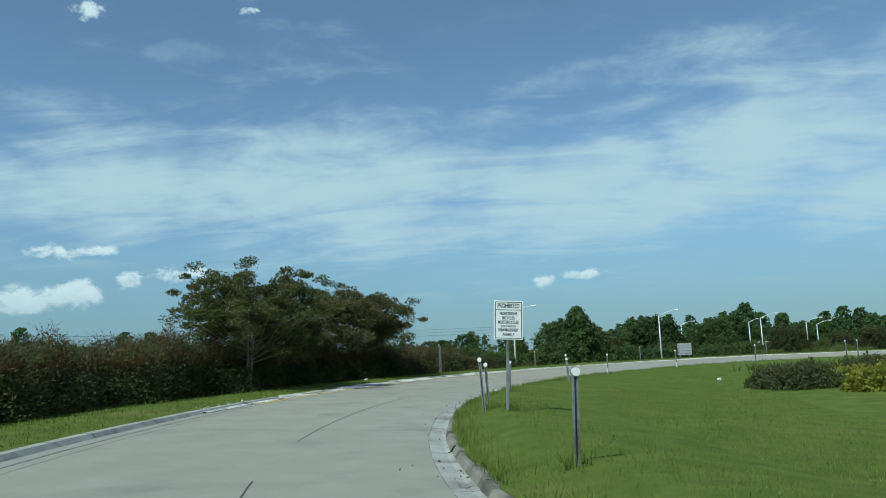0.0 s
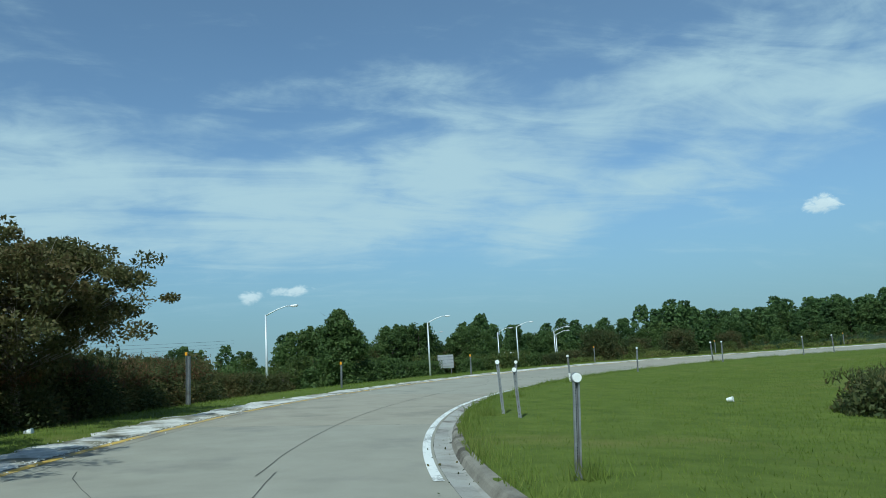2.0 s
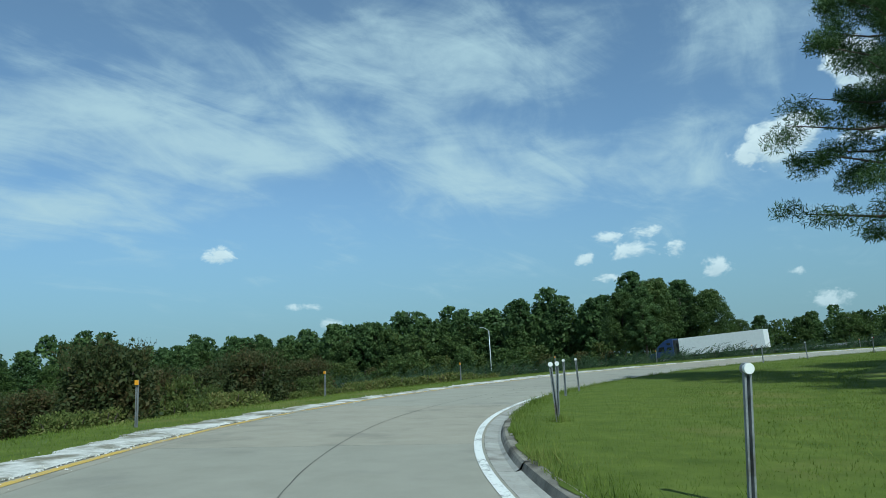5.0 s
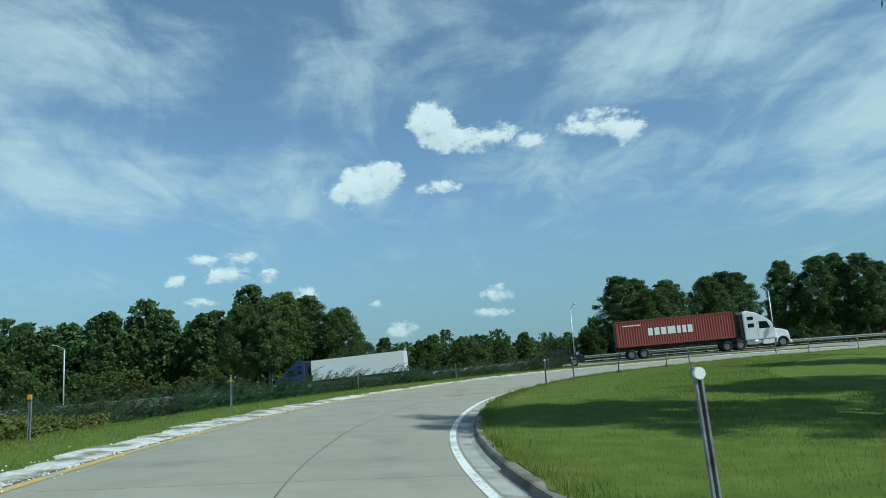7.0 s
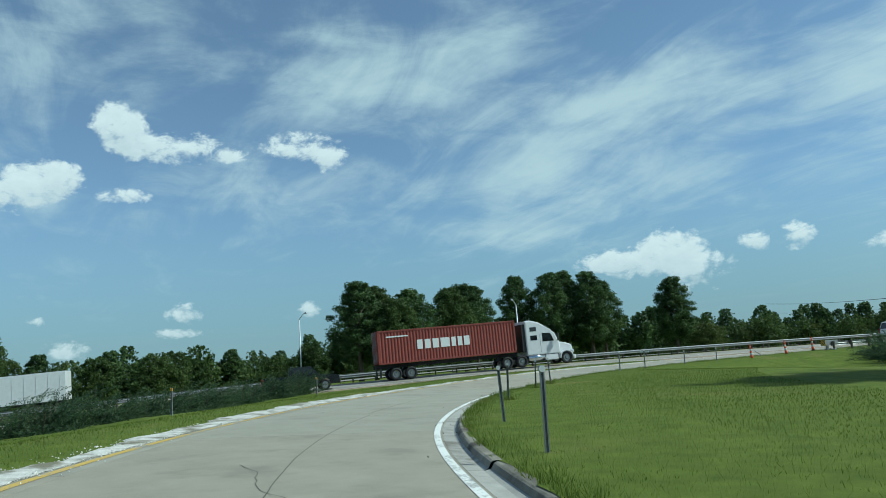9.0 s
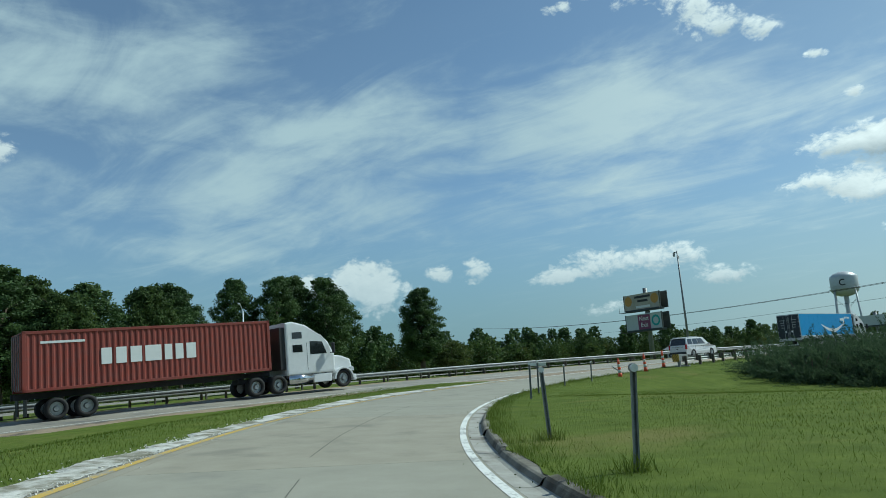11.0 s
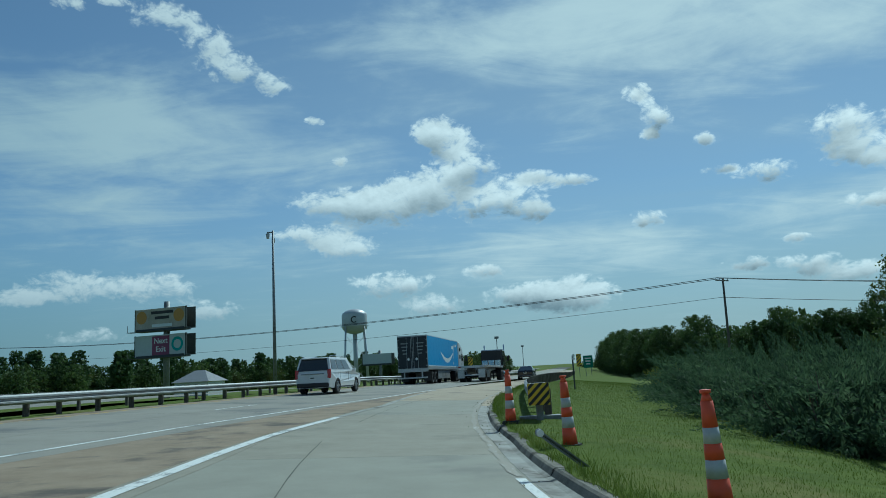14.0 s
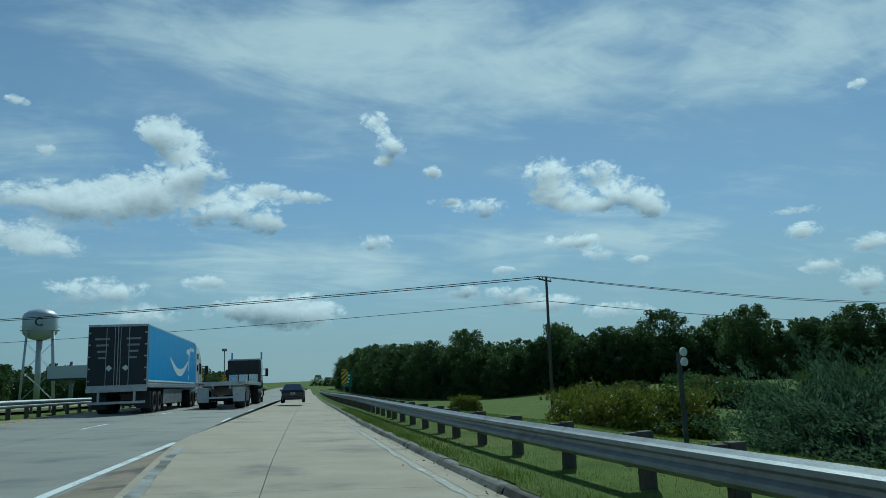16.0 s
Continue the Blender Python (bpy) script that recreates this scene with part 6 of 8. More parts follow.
rr = [hwy_at(np.array(s), np.array(h)) for s, h in ((-7.6, -4.6), (-3, -4.1), (4, -3.45), (12, -2.95), (20, -2.7), (40, -2.6), (70, -2.6), (110, -2.6), (150, -2.6))]
rail_right = rail_run("guard_rail", "galvanised steel guard rail on timber posts beside the merge lane", [(p_[0], p_[1], p_[2] + 0.06) for p_ in rr], 1.9, 0.60, back=1)
rl = [hwy_at(np.array(float(s)), np.array(11.5)) for s in range(-150, 231, 20)]
rail_left = rail_run("guard_rail", "galvanised steel guard rail along the highway median", [tuple(p_) for p_ in rl], 1.9, 0.70, back=-1)
rf = [hwy_at(np.array(float(s)), np.array(20.0)) for s in range(-150, 231, 20)]
rail_far = rail_run("guard_rail", "steel guard rail beyond the median", [tuple(p_) for p_ in rf], 3.8, 0.70, back=1)

# crash terminal on the rail's end
x, y, z = hwy_at(np.array(-8.1), np.array(-4.65))
a_ = math.degrees(HWY_BEARING)
term = thing("rail_terminal", pose(x, y, z + 0.08, 0, 0, a_ + 4), "galvanised guard rail end with a black and yellow striped plate", "guard rail end")
bm = bmesh.new()
box(bm, (0.36, 0.5, 0.44), (0.02, -0.12, 0.52), bevel=0.02)
part("head", bm, M_ZINC, term)
bm = bmesh.new()
box(bm, (0.16, 1.1, 0.33), (-0.04, 0.65, 0.54), bevel=0.02)
part("chute", bm, M_ZINC, term)
bm = bmesh.new()
box(bm, (0.15, 0.18, 0.75), (0.04, 0.0, 0.1), bevel=0.012)
part("post", bm, M_ZINC_DULL, term)
bm = bmesh.new()
box(bm, (0.45, 0.012, 0.45), (0.04, -0.382, 0.52), bevel=0.004)
face_p = part("striped_plate", bm, M_HAZARD, term, "yellow plate with black diagonal stripes")
for k in range(-2, 3):
    bm = bmesh.new()
    c = k * 0.17
    pts_ = []
    for u in (c - 0.035, c + 0.05):
        pts_.append(u)
    lo_, hi_ = pts_
    poly = [(u, w) for u, w in ((lo_ - 0.225, -0.225), (hi_ - 0.225, -0.225), (hi_ + 0.225, 0.225), (lo_ + 0.225, 0.225))]

    def clipx(pl, lim, sign_):
        out_ = []
        for (ax, az), (bx, bz) in zip(pl, pl[1:] + pl[:1]):
            ia, ib = ax * sign_ <= lim, bx * sign_ <= lim
            if ia:
                out_.append((ax, az))
            if ia != ib:
                t = (lim * sign_ - ax) / (bx - ax)
                out_.append((lim * sign_, az + t * (bz - az)))
        return out_

    poly = clipx(clipx(poly, 0.22, 1), 0.22, -1)
    if len(poly) < 3:
        bm.free()
        continue
    vs = [bm.verts.new((px_ + 0.04, -0.391, pz_ + 0.52)) for px_, pz_ in poly]
    vb = [bm.verts.new((px_ + 0.04, -0.388, pz_ + 0.52)) for px_, pz_ in poly]
    bm.faces.new(vs)
    for i in range(len(vs)):
        bm.faces.new((vs[i], vs[(i + 1) % len(vs)], vb[(i + 1) % len(vs)], vb[i]))
    part("stripe", bm, M_BLACK, face_p)
for nm_, y_, z_, w_, h_ in (("slot", 1.02, 0.55, 0.10, 0.07), ("text_bar", 0.30, 0.62, 0.09, 0.045), ("text_bar", 0.30, 0.55, 0.09, 0.045), ("text_bar", 0.30, 0.48, 0.09, 0.045)):
    bm = bmesh.new()
    box(bm, (0.012, w_, h_), (-0.121, y_, z_), bevel=0.004)
    part(nm_, bm, M_POST_DARK, term)
bm = bmesh.new()
box(bm, (0.9, 0.3, 0.12), (0.05, 0.35, -0.02), (0, 0, 6), bevel=0.02)
part("ground_strut", bm, M_ZINC_DULL, term)


def channelizer(lean):
    ob = thing("traffic_cone", pose(0, 0, 0), "tall orange and white traffic cone with a knobbed top", "traffic cone", "cones at the rail end")
    for z0, z1, mt, nm in ((0.06, 0.30, M_ORANGE, "sleeve"), (0.30, 0.46, M_CONE_WHITE, "band"), (0.46, 0.60, M_ORANGE, "sleeve"), (0.60, 0.74, M_CONE_WHITE, "band"), (0.74, 0.97, M_ORANGE, "sleeve")):
        bm = bmesh.new()
        rad = lambda z: 0.115 - 0.062 * z
        rod(bm, (0, 0, z0), (0, 0, z1), rad(z0), rad(z1), 20)
        part(nm, bm, mt, ob, "dirty white band" if nm == "band" else "", True)
    bm = bmesh.new()
    rod(bm, (0, 0, 0.97), (0, 0, 1.04), 0.052, 0.03, 16)
    rod(bm, (0, 0, 1.04), (0, 0, 1.07), 0.05, 0.05, 16)
    part("knob", bm, M_ORANGE, ob, smooth=True)
    bm = bmesh.new()
    rod(bm, (0, 0, 0), (0, 0, 0.06), 0.19, 0.17, 8)
    part("base", bm, M_RUBBER, ob)
    return ob


cone = channelizer(0)
for x, y, lx, ly in ((85.06, 1.6, 1, -2), (85.22, -2.9, 1, -2), (85.4, -6.8, 0, -1)):
    copy_thing(cone, pose(x, y, gz(x, y) + 0.0, lx, ly, 40 * x))
drop_master(cone)


def marker_panel(w, h, z0, label):
    """Object marker: diagonal black and yellow stripes on a post."""
    ob = thing("object_marker", pose(0, 0, 0), label, "road sign")
    bm = bmesh.new()
    box(bm, (0.08, 0.05, z0 + h + 0.2), (0, 0.05, (z0 + h) / 2 - 0.1), bevel=0.008)
    part("post", bm, M_ZINC_DULL, ob)
    bm = bmesh.new()
    box(bm, (w, 0.012, h), (0, 0, z0 + h / 2), bevel=0.004)
    pl = part("panel", bm, M_HAZARD, ob)
    for k in range(-1, 4):
        bm = bmesh.new()
        z = z0 + h * (k + 0.5) / 3.5
        lo_, hi_ = max(z - 0.5 * w, z0), min(z + 0.5 * w, z0 + h)
        tq = h * 0.11
        vs = [(-w / 2, min(max(z - w / 2, z0), z0 + h)), (w / 2, min(max(z + w / 2, z0), z0 + h)), (w / 2, min(max(z + w / 2 + tq, z0), z0 + h)), (-w / 2, min(max(z - w / 2 + tq, z0), z0 + h))]
        f_ = [bm.verts.new((a, -0.009, b)) for a, b in vs]
        bm.faces.new(f_)
        part("stripe", bm, M_BLACK, pl)
    return ob


for s_, h_, tn in ((90, -4.6, 0), (92, 12.4, 0), (120, 12.6, 0)):
    x, y, z = hwy_at(np.array(float(s_)), np.array(h_))
    mk = marker_panel(0.75, 1.9, 1.5, "black and yellow striped marker beside the bridge rail")
    mk.matrix_basis = pose(x, y, z, 0, 0, math.degrees(HWY_BEARING) + tn)
x, y, z = hwy_at(np.array(112.0), np.array(-6.0))
exit_sign = thing("road_sign", pose(x, y, z, 0, 0, math.degrees(HWY_BEARING)), "small green road sign beyond the marker", "road sign")
for k in (-0.5, 0.5):
    bm = bmesh.new()
    box(bm, (0.1, 0.08, 3.4), (k, 0.08, 1.5), bevel=0.01)
    part("post", bm, M_ZINC_DULL, exit_sign)
bm = bmesh.new()
box(bm, (1.7, 0.03, 2.2), (0, 0, 2.4), bevel=0.01)
part("panel", bm, paint("sign_green", (0.01, 0.16, 0.10), 0.45), exit_sign)
for k in range(3):
    bm = bmesh.new()
    box(bm, (1.1 - 0.2 * k, 0.006, 0.22), (0, -0.02, 3.0 - 0.5 * k))
    part("text_bar", bm, M_SIGN_WHITE, exit_sign)

# post with two round reflectors beyond the rail
x, y = 79.3, -24.4
lolly = thing("marker_post", pose(x, y, gz(x, y)), "dark steel post with two round white reflectors", "marker post")
bm = bmesh.new()
rod(bm, (0, 0, -0.1), (0, 0, 1.5), 0.035, n=10)
part("post", bm, M_POST_DARK, lolly)
for k in (1.36, 1.5):
    bm = bmesh.new()
    rod(bm, (-0.03, 0.05, k), (-0.03, 0.08, k), 0.06, n=16)
    part("reflector", bm, M_REFLECT, lolly)

# utility pole and its wires
POLE_Z = gz(48.4, -71.8)
POLE_H = 10.3 - POLE_Z
pole = thing("utility_pole", pose(48.4, -71.8, POLE_Z, 0, -1.5, 25), "tall weathered timber utility pole with a crossarm", "utility pole")
bm = bmesh.new()
rod(bm, (0, 0, -1), (0, 0, POLE_H), 0.17, 0.11, 12)
part("pole", bm, M_WOODPOST, pole, smooth=True)
bm = bmesh.new()
box(bm, (2.2, 0.1, 0.12), (0, -0.14, POLE_H - 0.3), bevel=0.01)
part("crossarm", bm, M_WOODPOST, pole)
for k in (-1.0, -0.35, 0.4, 1.0):
    bm = bmesh.new()
    rod(bm, (k, -0.14, POLE_H - 0.25), (k, -0.14, POLE_H - 0.02), 0.05, 0.03, 8)
    part("insulator", bm, M_SIGN_BACK, pole)
M_WIRE = paint("wire_black", (0.03, 0.03, 0.032), 0.6)


def wire(a, b, sag, label, r=0.03):
    a, b = Vector(a), Vector(b)
    bm = bmesh.new()
    pts_ = []
    for i in range(25):
        t = i / 24
        q = a.lerp(b, t)
        q.z -= sag * 4 * t * (1 - t)
        pts_.append(q)
    pipe(bm, pts_, [r] * 25, 5)
    ob = part("power_line", bm, M_WIRE, None)
    return tagged(ob, label, "power line", "power lines")


z_top = POLE_Z + POLE_H - 0.05
for k, dz in ((-0.5, 0.0), (0.5, 0.05)):
    wire((48.4 + k * 0.9, -71.8 + k * 0.4, z_top + dz), (215, -195 + k * 2, 15.5), 3.2, "black overhead power line crossing the highway", 0.035)
    wire((48.4 + k * 0.9, -71.8 + k * 0.4, z_top + dz), (-60, -62 + k * 2, 9.5), 2.2, "black overhead power line above the trees")
wire((48.4, -71.8, z_top - 2.2), (215, -195, 12.2), 3.0, "black overhead power line crossing the highway", 0.022)
wire((48.4, -71.8, z_top - 2.2), (-60, -62, 7.2), 2.2, "black overhead power line above the trees")
for k in range(3):
    wire((-120, 70, 6.4 + 0.7 * k), (14, 190, 6.2 + 0.7 * k), 1.5, "black overhead power line behind the trees", 0.02)

# slender camera mast
x, y = 96.1, -50.9
mast = thing("camera_mast", pose(x, y, gz(x, y)), "slender dark steel mast with a traffic camera at its top", "mast")
bm = bmesh.new()
rod(bm, (0, 0, -0.3), (0, 0, 13.0), 0.16, 0.075, 12)
part("pole", bm, M_ZINC_DULL, mast, smooth=True)
bm = bmesh.new()
box(bm, (0.5, 0.08, 0.08), (0.22, 0, 12.85), bevel=0.01)
part("bracket", bm, M_ZINC_DULL, mast)
bm = bmesh.new()
rod(bm, (0.4, 0, 12.35), (0.4, 0, 12.75), 0.12, 0.16, 12)
rod(bm, (0.4, 0, 12.75), (0.4, 0, 12.83), 0.07, 0.07, 10)
part("camera_dome", bm, M_SIGN_BACK, mast)
bm = bmesh.new()
box(bm, (0.25, 0.2, 0.4), (0.0, -0.2, 12.2), bevel=0.03)
part("radio_box", bm, M_SIGN_BACK, mast)

# ---- far landmarks ----
# water tower
TX, TY = 95.3, -240.5
TZ = gz(TX, TY)
tower = thing("water_tower", pose(TX, TY, TZ, 0, 0, 20), "pale grey steel water tower with a domed tank on legs", "water tower")
M_TANK = paint("tank_paint", (0.52, 0.54, 0.55), 0.4, 0.2, dirt=0.25, dirt_scale=0.4)
LEG = 16.5
bm = bmesh.new()
prof = [(0.0, 0.0), (1.6, 0.12), (3.2, 0.7), (4.1, 1.7), (4.3, 2.6), (4.3, 6.3), (4.1, 6.9), (3.0, 7.8), (1.5, 8.3), (0.0, 8.5)]
rings = []
for r, z in prof:
    rings.append([bm.verts.new((r * math.cos(a * math.tau / 28), r * math.sin(a * math.tau / 28), LEG + z)) for a in range(28)] if r else [bm.verts.new((0, 0, LEG + z))])
for a, b in zip(rings, rings[1:]):
    for k in range(28):
        if len(a) == 1:
            bm.faces.new((a[0], b[(k + 1) % 28], b[k]))
        elif len(b) == 1:
            bm.faces.new((a[k], a[(k + 1) % 28], b[0]))
        else:
            bm.faces.new((a[k], a[(k + 1) % 28], b[(k + 1) % 28], b[k]))
tank = part("tank", bm, M_TANK, tower, smooth=True)
bm = bmesh.new()
rod(bm, (0, 0, LEG + 2.5), (0, 0, LEG + 2.62), 4.75, 4.75, 28)
part("walkway", bm, M_TANK, tower)
bm = bmesh.new()
pipe(bm, [(4.75 * math.cos(a * math.tau / 28), 4.75 * math.sin(a * math.tau / 28), LEG + 3.5) for a in range(29)], [0.04] * 29, 5)
part("railing", bm, M_TANK, tower)
bm = bmesh.new()
rod(bm, (0, 0, -0.5), (0, 0, LEG + 0.2), 0.75, 0.75, 18)
part("riser_pipe", bm, M_TANK, tower, smooth=True)
feet = [(math.cos(a) * 5.6, math.sin(a) * 5.6) for a in (0.5, 2.07, 3.64, 5.21)]
heads = [(math.cos(a) * 4.3, math.sin(a) * 4.3) for a in (0.5, 2.07, 3.64, 5.21)]
for (fx, fy), (hx, hy) in zip(feet, heads):
    bm = bmesh.new()
    rod(bm, (fx, fy, -0.5), (hx, hy, LEG + 2.6), 0.30, 0.26, 10)
    part("leg", bm, M_TANK, tower, smooth=True)
for i in range(4):
    for u, w in ((0.03, 0.5), (0.5, 0.95)):
        for flip in (0, 1):
            a, b = (i, (i + 1) % 4) if flip == 0 else ((i + 1) % 4, i)
            pa = [feet[a][k] + (heads[a][k] - feet[a][k]) * u for k in (0, 1)]
            pb = [feet[b][k] + (heads[b][k] - feet[b][k]) * w for k in (0, 1)]
            bm = bmesh.new()
            rod(bm, (*pa, LEG * u), (*pb, LEG * w), 0.05, n=5)
            part("brace", bm, M_TANK, tower)
bm = bmesh.new()   # dark ring emblem on the side that faces the highway
for k in range(22):
    a0, a1 = 0.9 + k * 4.6 / 22, 0.9 + (k + 1) * 4.6 / 22
    q = []
    for r, a in ((0.75, a0), (1.15, a0), (1.15, a1), (0.75, a1)):
        u = r * math.cos(a) / 4.34
        q.append(bm.verts.new((4.34 * math.cos(1.22 + u), 4.34 * math.sin(1.22 + u), LEG + 4.6 + r * math.sin(a))))
    bm.faces.new(q)
part("emblem", bm, M_SIGN_BLACK, tank, "dark ring emblem")


# stacked billboards
def billboard(label, w, h, levels, z0, faces_mat, deep=0.9):
    ob = thing("billboard", pose(0, 0, 0), label, "billboard")
    bm = bmesh.new()
    rod(bm, (0.8, 0.6, -0.5), (0.8, 0.6, z0 + levels * (h + 1.0)), 0.55, 0.5, 16)
    part("column", bm, M_ZINC_DULL, ob, smooth=True)
    for k in range(levels):
        zb = z0 + k * (h + 0.9)
        bm = bmesh.new()
        box(bm, (w, 0.25, h), (0, 0, zb + h / 2), bevel=0.04)
        panel = part("panel", bm, faces_mat[k], ob)
        for side in (-1, 1):
            bm = bmesh.new()
            box(bm, (0.16, 0.32, h + 0.1), (side * w / 2, 0, zb + h / 2), bevel=0.02)
            part("frame", bm, M_POST_DARK, ob)
        bm = bmesh.new()
        box(bm, (w + 1.8, 1.2, 0.08), (0, -0.5, zb - 0.25))
        part("catwalk", bm, M_POST_DARK, ob)
        bm = bmesh.new()
        box(bm, (w * 0.95, 1.6, 0.5), (0, 0.6, zb - 0.05))
        part("truss", bm, M_POST_DARK, ob)
        bm = bmesh.new()
        box(bm, (w, 0.2, h), (0.3, 1.5, zb + h / 2), (0, 0, 6), bevel=0.04)
        part("rear_panel", bm, M_POST_DARK, ob)
        for side in (-1, 1):
            bm = bmesh.new()
            rod(bm, (side * (w / 2 + 0.8), -1.0, zb - 0.2), (side * (w / 2 + 0.8), -1.0, zb + 0.9), 0.04, n=5)
            part("rail_post", bm, M_POST_DARK, ob)
    return ob


M_AD_A = surface("billboard_print_a", (0.30, 0.25, 0.18), (0.55, 0.50, 0.42), 0.5, 3, 0.5, bump=0)
M_AD_B = paint("billboard_print_b", (0.55, 0.58, 0.58), 0.5)
bb = billboard("two stacked advertising billboards on one steel column", 10.6, 3.6, 2, 7.2, (M_AD_B, M_AD_A))
bx, by = 124.5, -119.6
bb.matrix_basis = pose(bx, by, gz(bx, by), 0, 0, 155)
bm = bmesh.new()
box(bm, (3.6, 0.02, 3.2), (0.2, -0.14, 9.0))
part("purple_panel", bm, paint("ad_purple", (0.22, 0.05, 0.12), 0.5), bb, "purple panel")
lettering("Next", 1.35, M_SIGN_WHITE, bb, (0.2, -0.16, 9.75), (90, 0, 0))
lettering("Exit", 1.35, M_SIGN_WHITE, bb, (0.2, -0.16, 8.35), (90, 0, 0))
bm = bmesh.new()
for k in range(24):
    a0, a1 = k * math.tau / 24, (k + 1) * math.tau / 24
    bm.faces.new([bm.verts.new((3.6 + r * math.cos(a), -0.14, 9.1 + r * math.sin(a))) for r, a in ((0.75, a0), (1.2, a0), (1.2, a1), (0.75, a1))])
part("ring_mark", bm, paint("ad_teal", (0.05, 0.35, 0.33), 0.5), bb, "teal ring")
for k, (w, zz) in enumerate(((4.6, 14.6), (3.0, 13.7), (4.2, 12.4))):
    bm = bmesh.new()
    box(bm, (w, 0.02, 0.5), (0.4, -0.14, zz))
    part("text_bar", bm, M_SIGN_BLACK if k < 2 else M_SIGN_WHITE, bb)
for k in (-3.9, 3.9):
    bm = bmesh.new()
    rod(bm, (k, -0.16, 13.9), (k, -0.13, 13.9), 1.1, n=20)
    part("round_mark", bm, paint("ad_amber", (0.50, 0.26, 0.05), 0.5), bb)
b2 = billboard("weathered billboard beyond the water tower", 10.0, 3.4, 1, 8.0, (M_AD_B,))
p_ = hwy_at(np.array(205.0), np.array(60.5))
b2.matrix_basis = pose(p_[0], p_[1], gz(p_[0], p_[1]) - 2.1, 0, 0, 160)
b3 = billboard("pale billboard among the far trees", 10.0, 3.6, 1, 7.0, (M_AD_B,))
b3.matrix_basis = pose(199, -158, gz(199, -158) - 2.5, 0, 0, 75 + 0)

# small white house
hx_, hy_ = 126.0, -154.0
house = thing("house", pose(hx_, hy_, gz(hx_, hy_), 0, 0, -20), "small white house with a pale hipped roof", "house")
M_SIDING = paint("white_siding", (0.70, 0.71, 0.70), 0.6)
M_ROOF = surface("grey_shingles", (0.25, 0.25, 0.26), (0.40, 0.40, 0.41), 3, 20, 0.9)
bm = bmesh.new()
box(bm, (8.0, 6.5, 3.1), (0, 0, 1.5), bevel=0.02)
part("wall", bm, M_SIDING, house)
bm = bmesh.new()
v_ = [bm.verts.new(c) for c in ((-4.5, -3.8, 3.0), (4.5, -3.8, 3.0), (4.5, 3.8, 3.0), (-4.5, 3.8, 3.0), (-1.2, 0, 5.4), (1.2, 0, 5.4))]
for q in ((0, 1, 5, 4), (1, 2, 5), (2, 3, 4, 5), (3, 0, 4), (3, 2, 1, 0)):
    bm.faces.new([v_[i] for i in q])
part("roof", bm, M_ROOF, house)
for k in (-2.4, 0.2, 2.6):
    for side in (-3.26, 3.26):
        bm = bmesh.new()
        box(bm, (1.0, 0.06, 1.3), (k, side, 1.7), bevel=0.01)
        win = part("window", bm, glassy("house_glass", (0.05, 0.06, 0.07)), house)
        bm = bmesh.new()
        box(bm, (1.2, 0.05, 0.1), (k, side * 1.004, 1.0))
        part("sill", bm, M_SIDING, win)
bm = bmesh.new()
box(bm, (0.06, 1.0, 2.1), (4.01, 0.5, 1.05), bevel=0.01)
part("door", bm, M_POST_DARK, house)

# far light poles by the interchange
fp = thing("light_mast", pose(0, 0, 0), "tall dark light mast far along the highway", "mast", "far light masts")
bm = bmesh.new()
rod(bm, (0, 0, 0), (0, 0, 12), 0.2, 0.1, 8)
part("pole", bm, M_ZINC_DULL, fp)
bm = bmesh.new()
rod(bm, (0, 0, 11.4), (0, 0, 12.1), 0.7, 0.7, 8)
part("lamp_ring", bm, M_ZINC_DULL, fp)
for s_, h_ in ((210, 22), (330, 24)):
    p_ = hwy_at(np.array(float(s_)), np.array(float(h_)))
    copy_thing(fp, pose(p_[0], p_[1], gz(p_[0], p_[1])))
drop_master(fp)

# ---- vehicles ----
M_RIM = surface("wheel_alloy", (0.35, 0.36, 0.37), (0.55, 0.56, 0.57), 12, 60, 0.35, 0.9, 0)
M_CHROME = surface("chrome", (0.55, 0.56, 0.57), (0.70, 0.71, 0.72), 6, 50, 0.15, 1.0, 0)
M_GLASS = glassy("vehicle_glass", (0.012, 0.015, 0.018))
M_RED_LAMP = paint("tail_lamp_red", (0.35, 0.01, 0.012), 0.2, coat=0.5)
M_HEADLAMP = glassy("headlamp_glass", (0.55, 0.57, 0.58), 0.1)
M_TRIM = paint("black_trim", (0.02, 0.02, 0.021), 0.5)
M_SILVER = paint("silver_car_paint", (0.70, 0.70, 0.69), 0.3, 0.1, 0.7)
M_NAVY = paint("black_car_paint", (0.008, 0.010, 0.016), 0.22, 0.2, 0.8)
M_CAB_WHITE = paint("white_cab_paint", (0.72, 0.73, 0.73), 0.3, 0, 0.5)
M_CAB_BLACK = paint("black_cab_paint", (0.010, 0.009, 0.011), 0.2, 0, 0.7)
M_BLUE = paint("sky_blue_trailer", (0.018, 0.27, 0.60), 0.4, dirt=0.1)
M_TRAILER_DARK = paint("dark_blue_doors", (0.012, 0.020, 0.030), 0.45)
M_RED_BOX = paint("container_red", (0.23, 0.040, 0.026), 0.55, dirt=0.3)
M_ALU = surface("trailer_aluminium", (0.38, 0.39, 0.40), (0.58, 0.59, 0.60), 5, 40, 0.4, 0.8, 0)
M_CHASSIS = surface("chassis_black", (0.012, 0.012, 0.013), (0.03, 0.03, 0.032), 6, 40, 0.7)


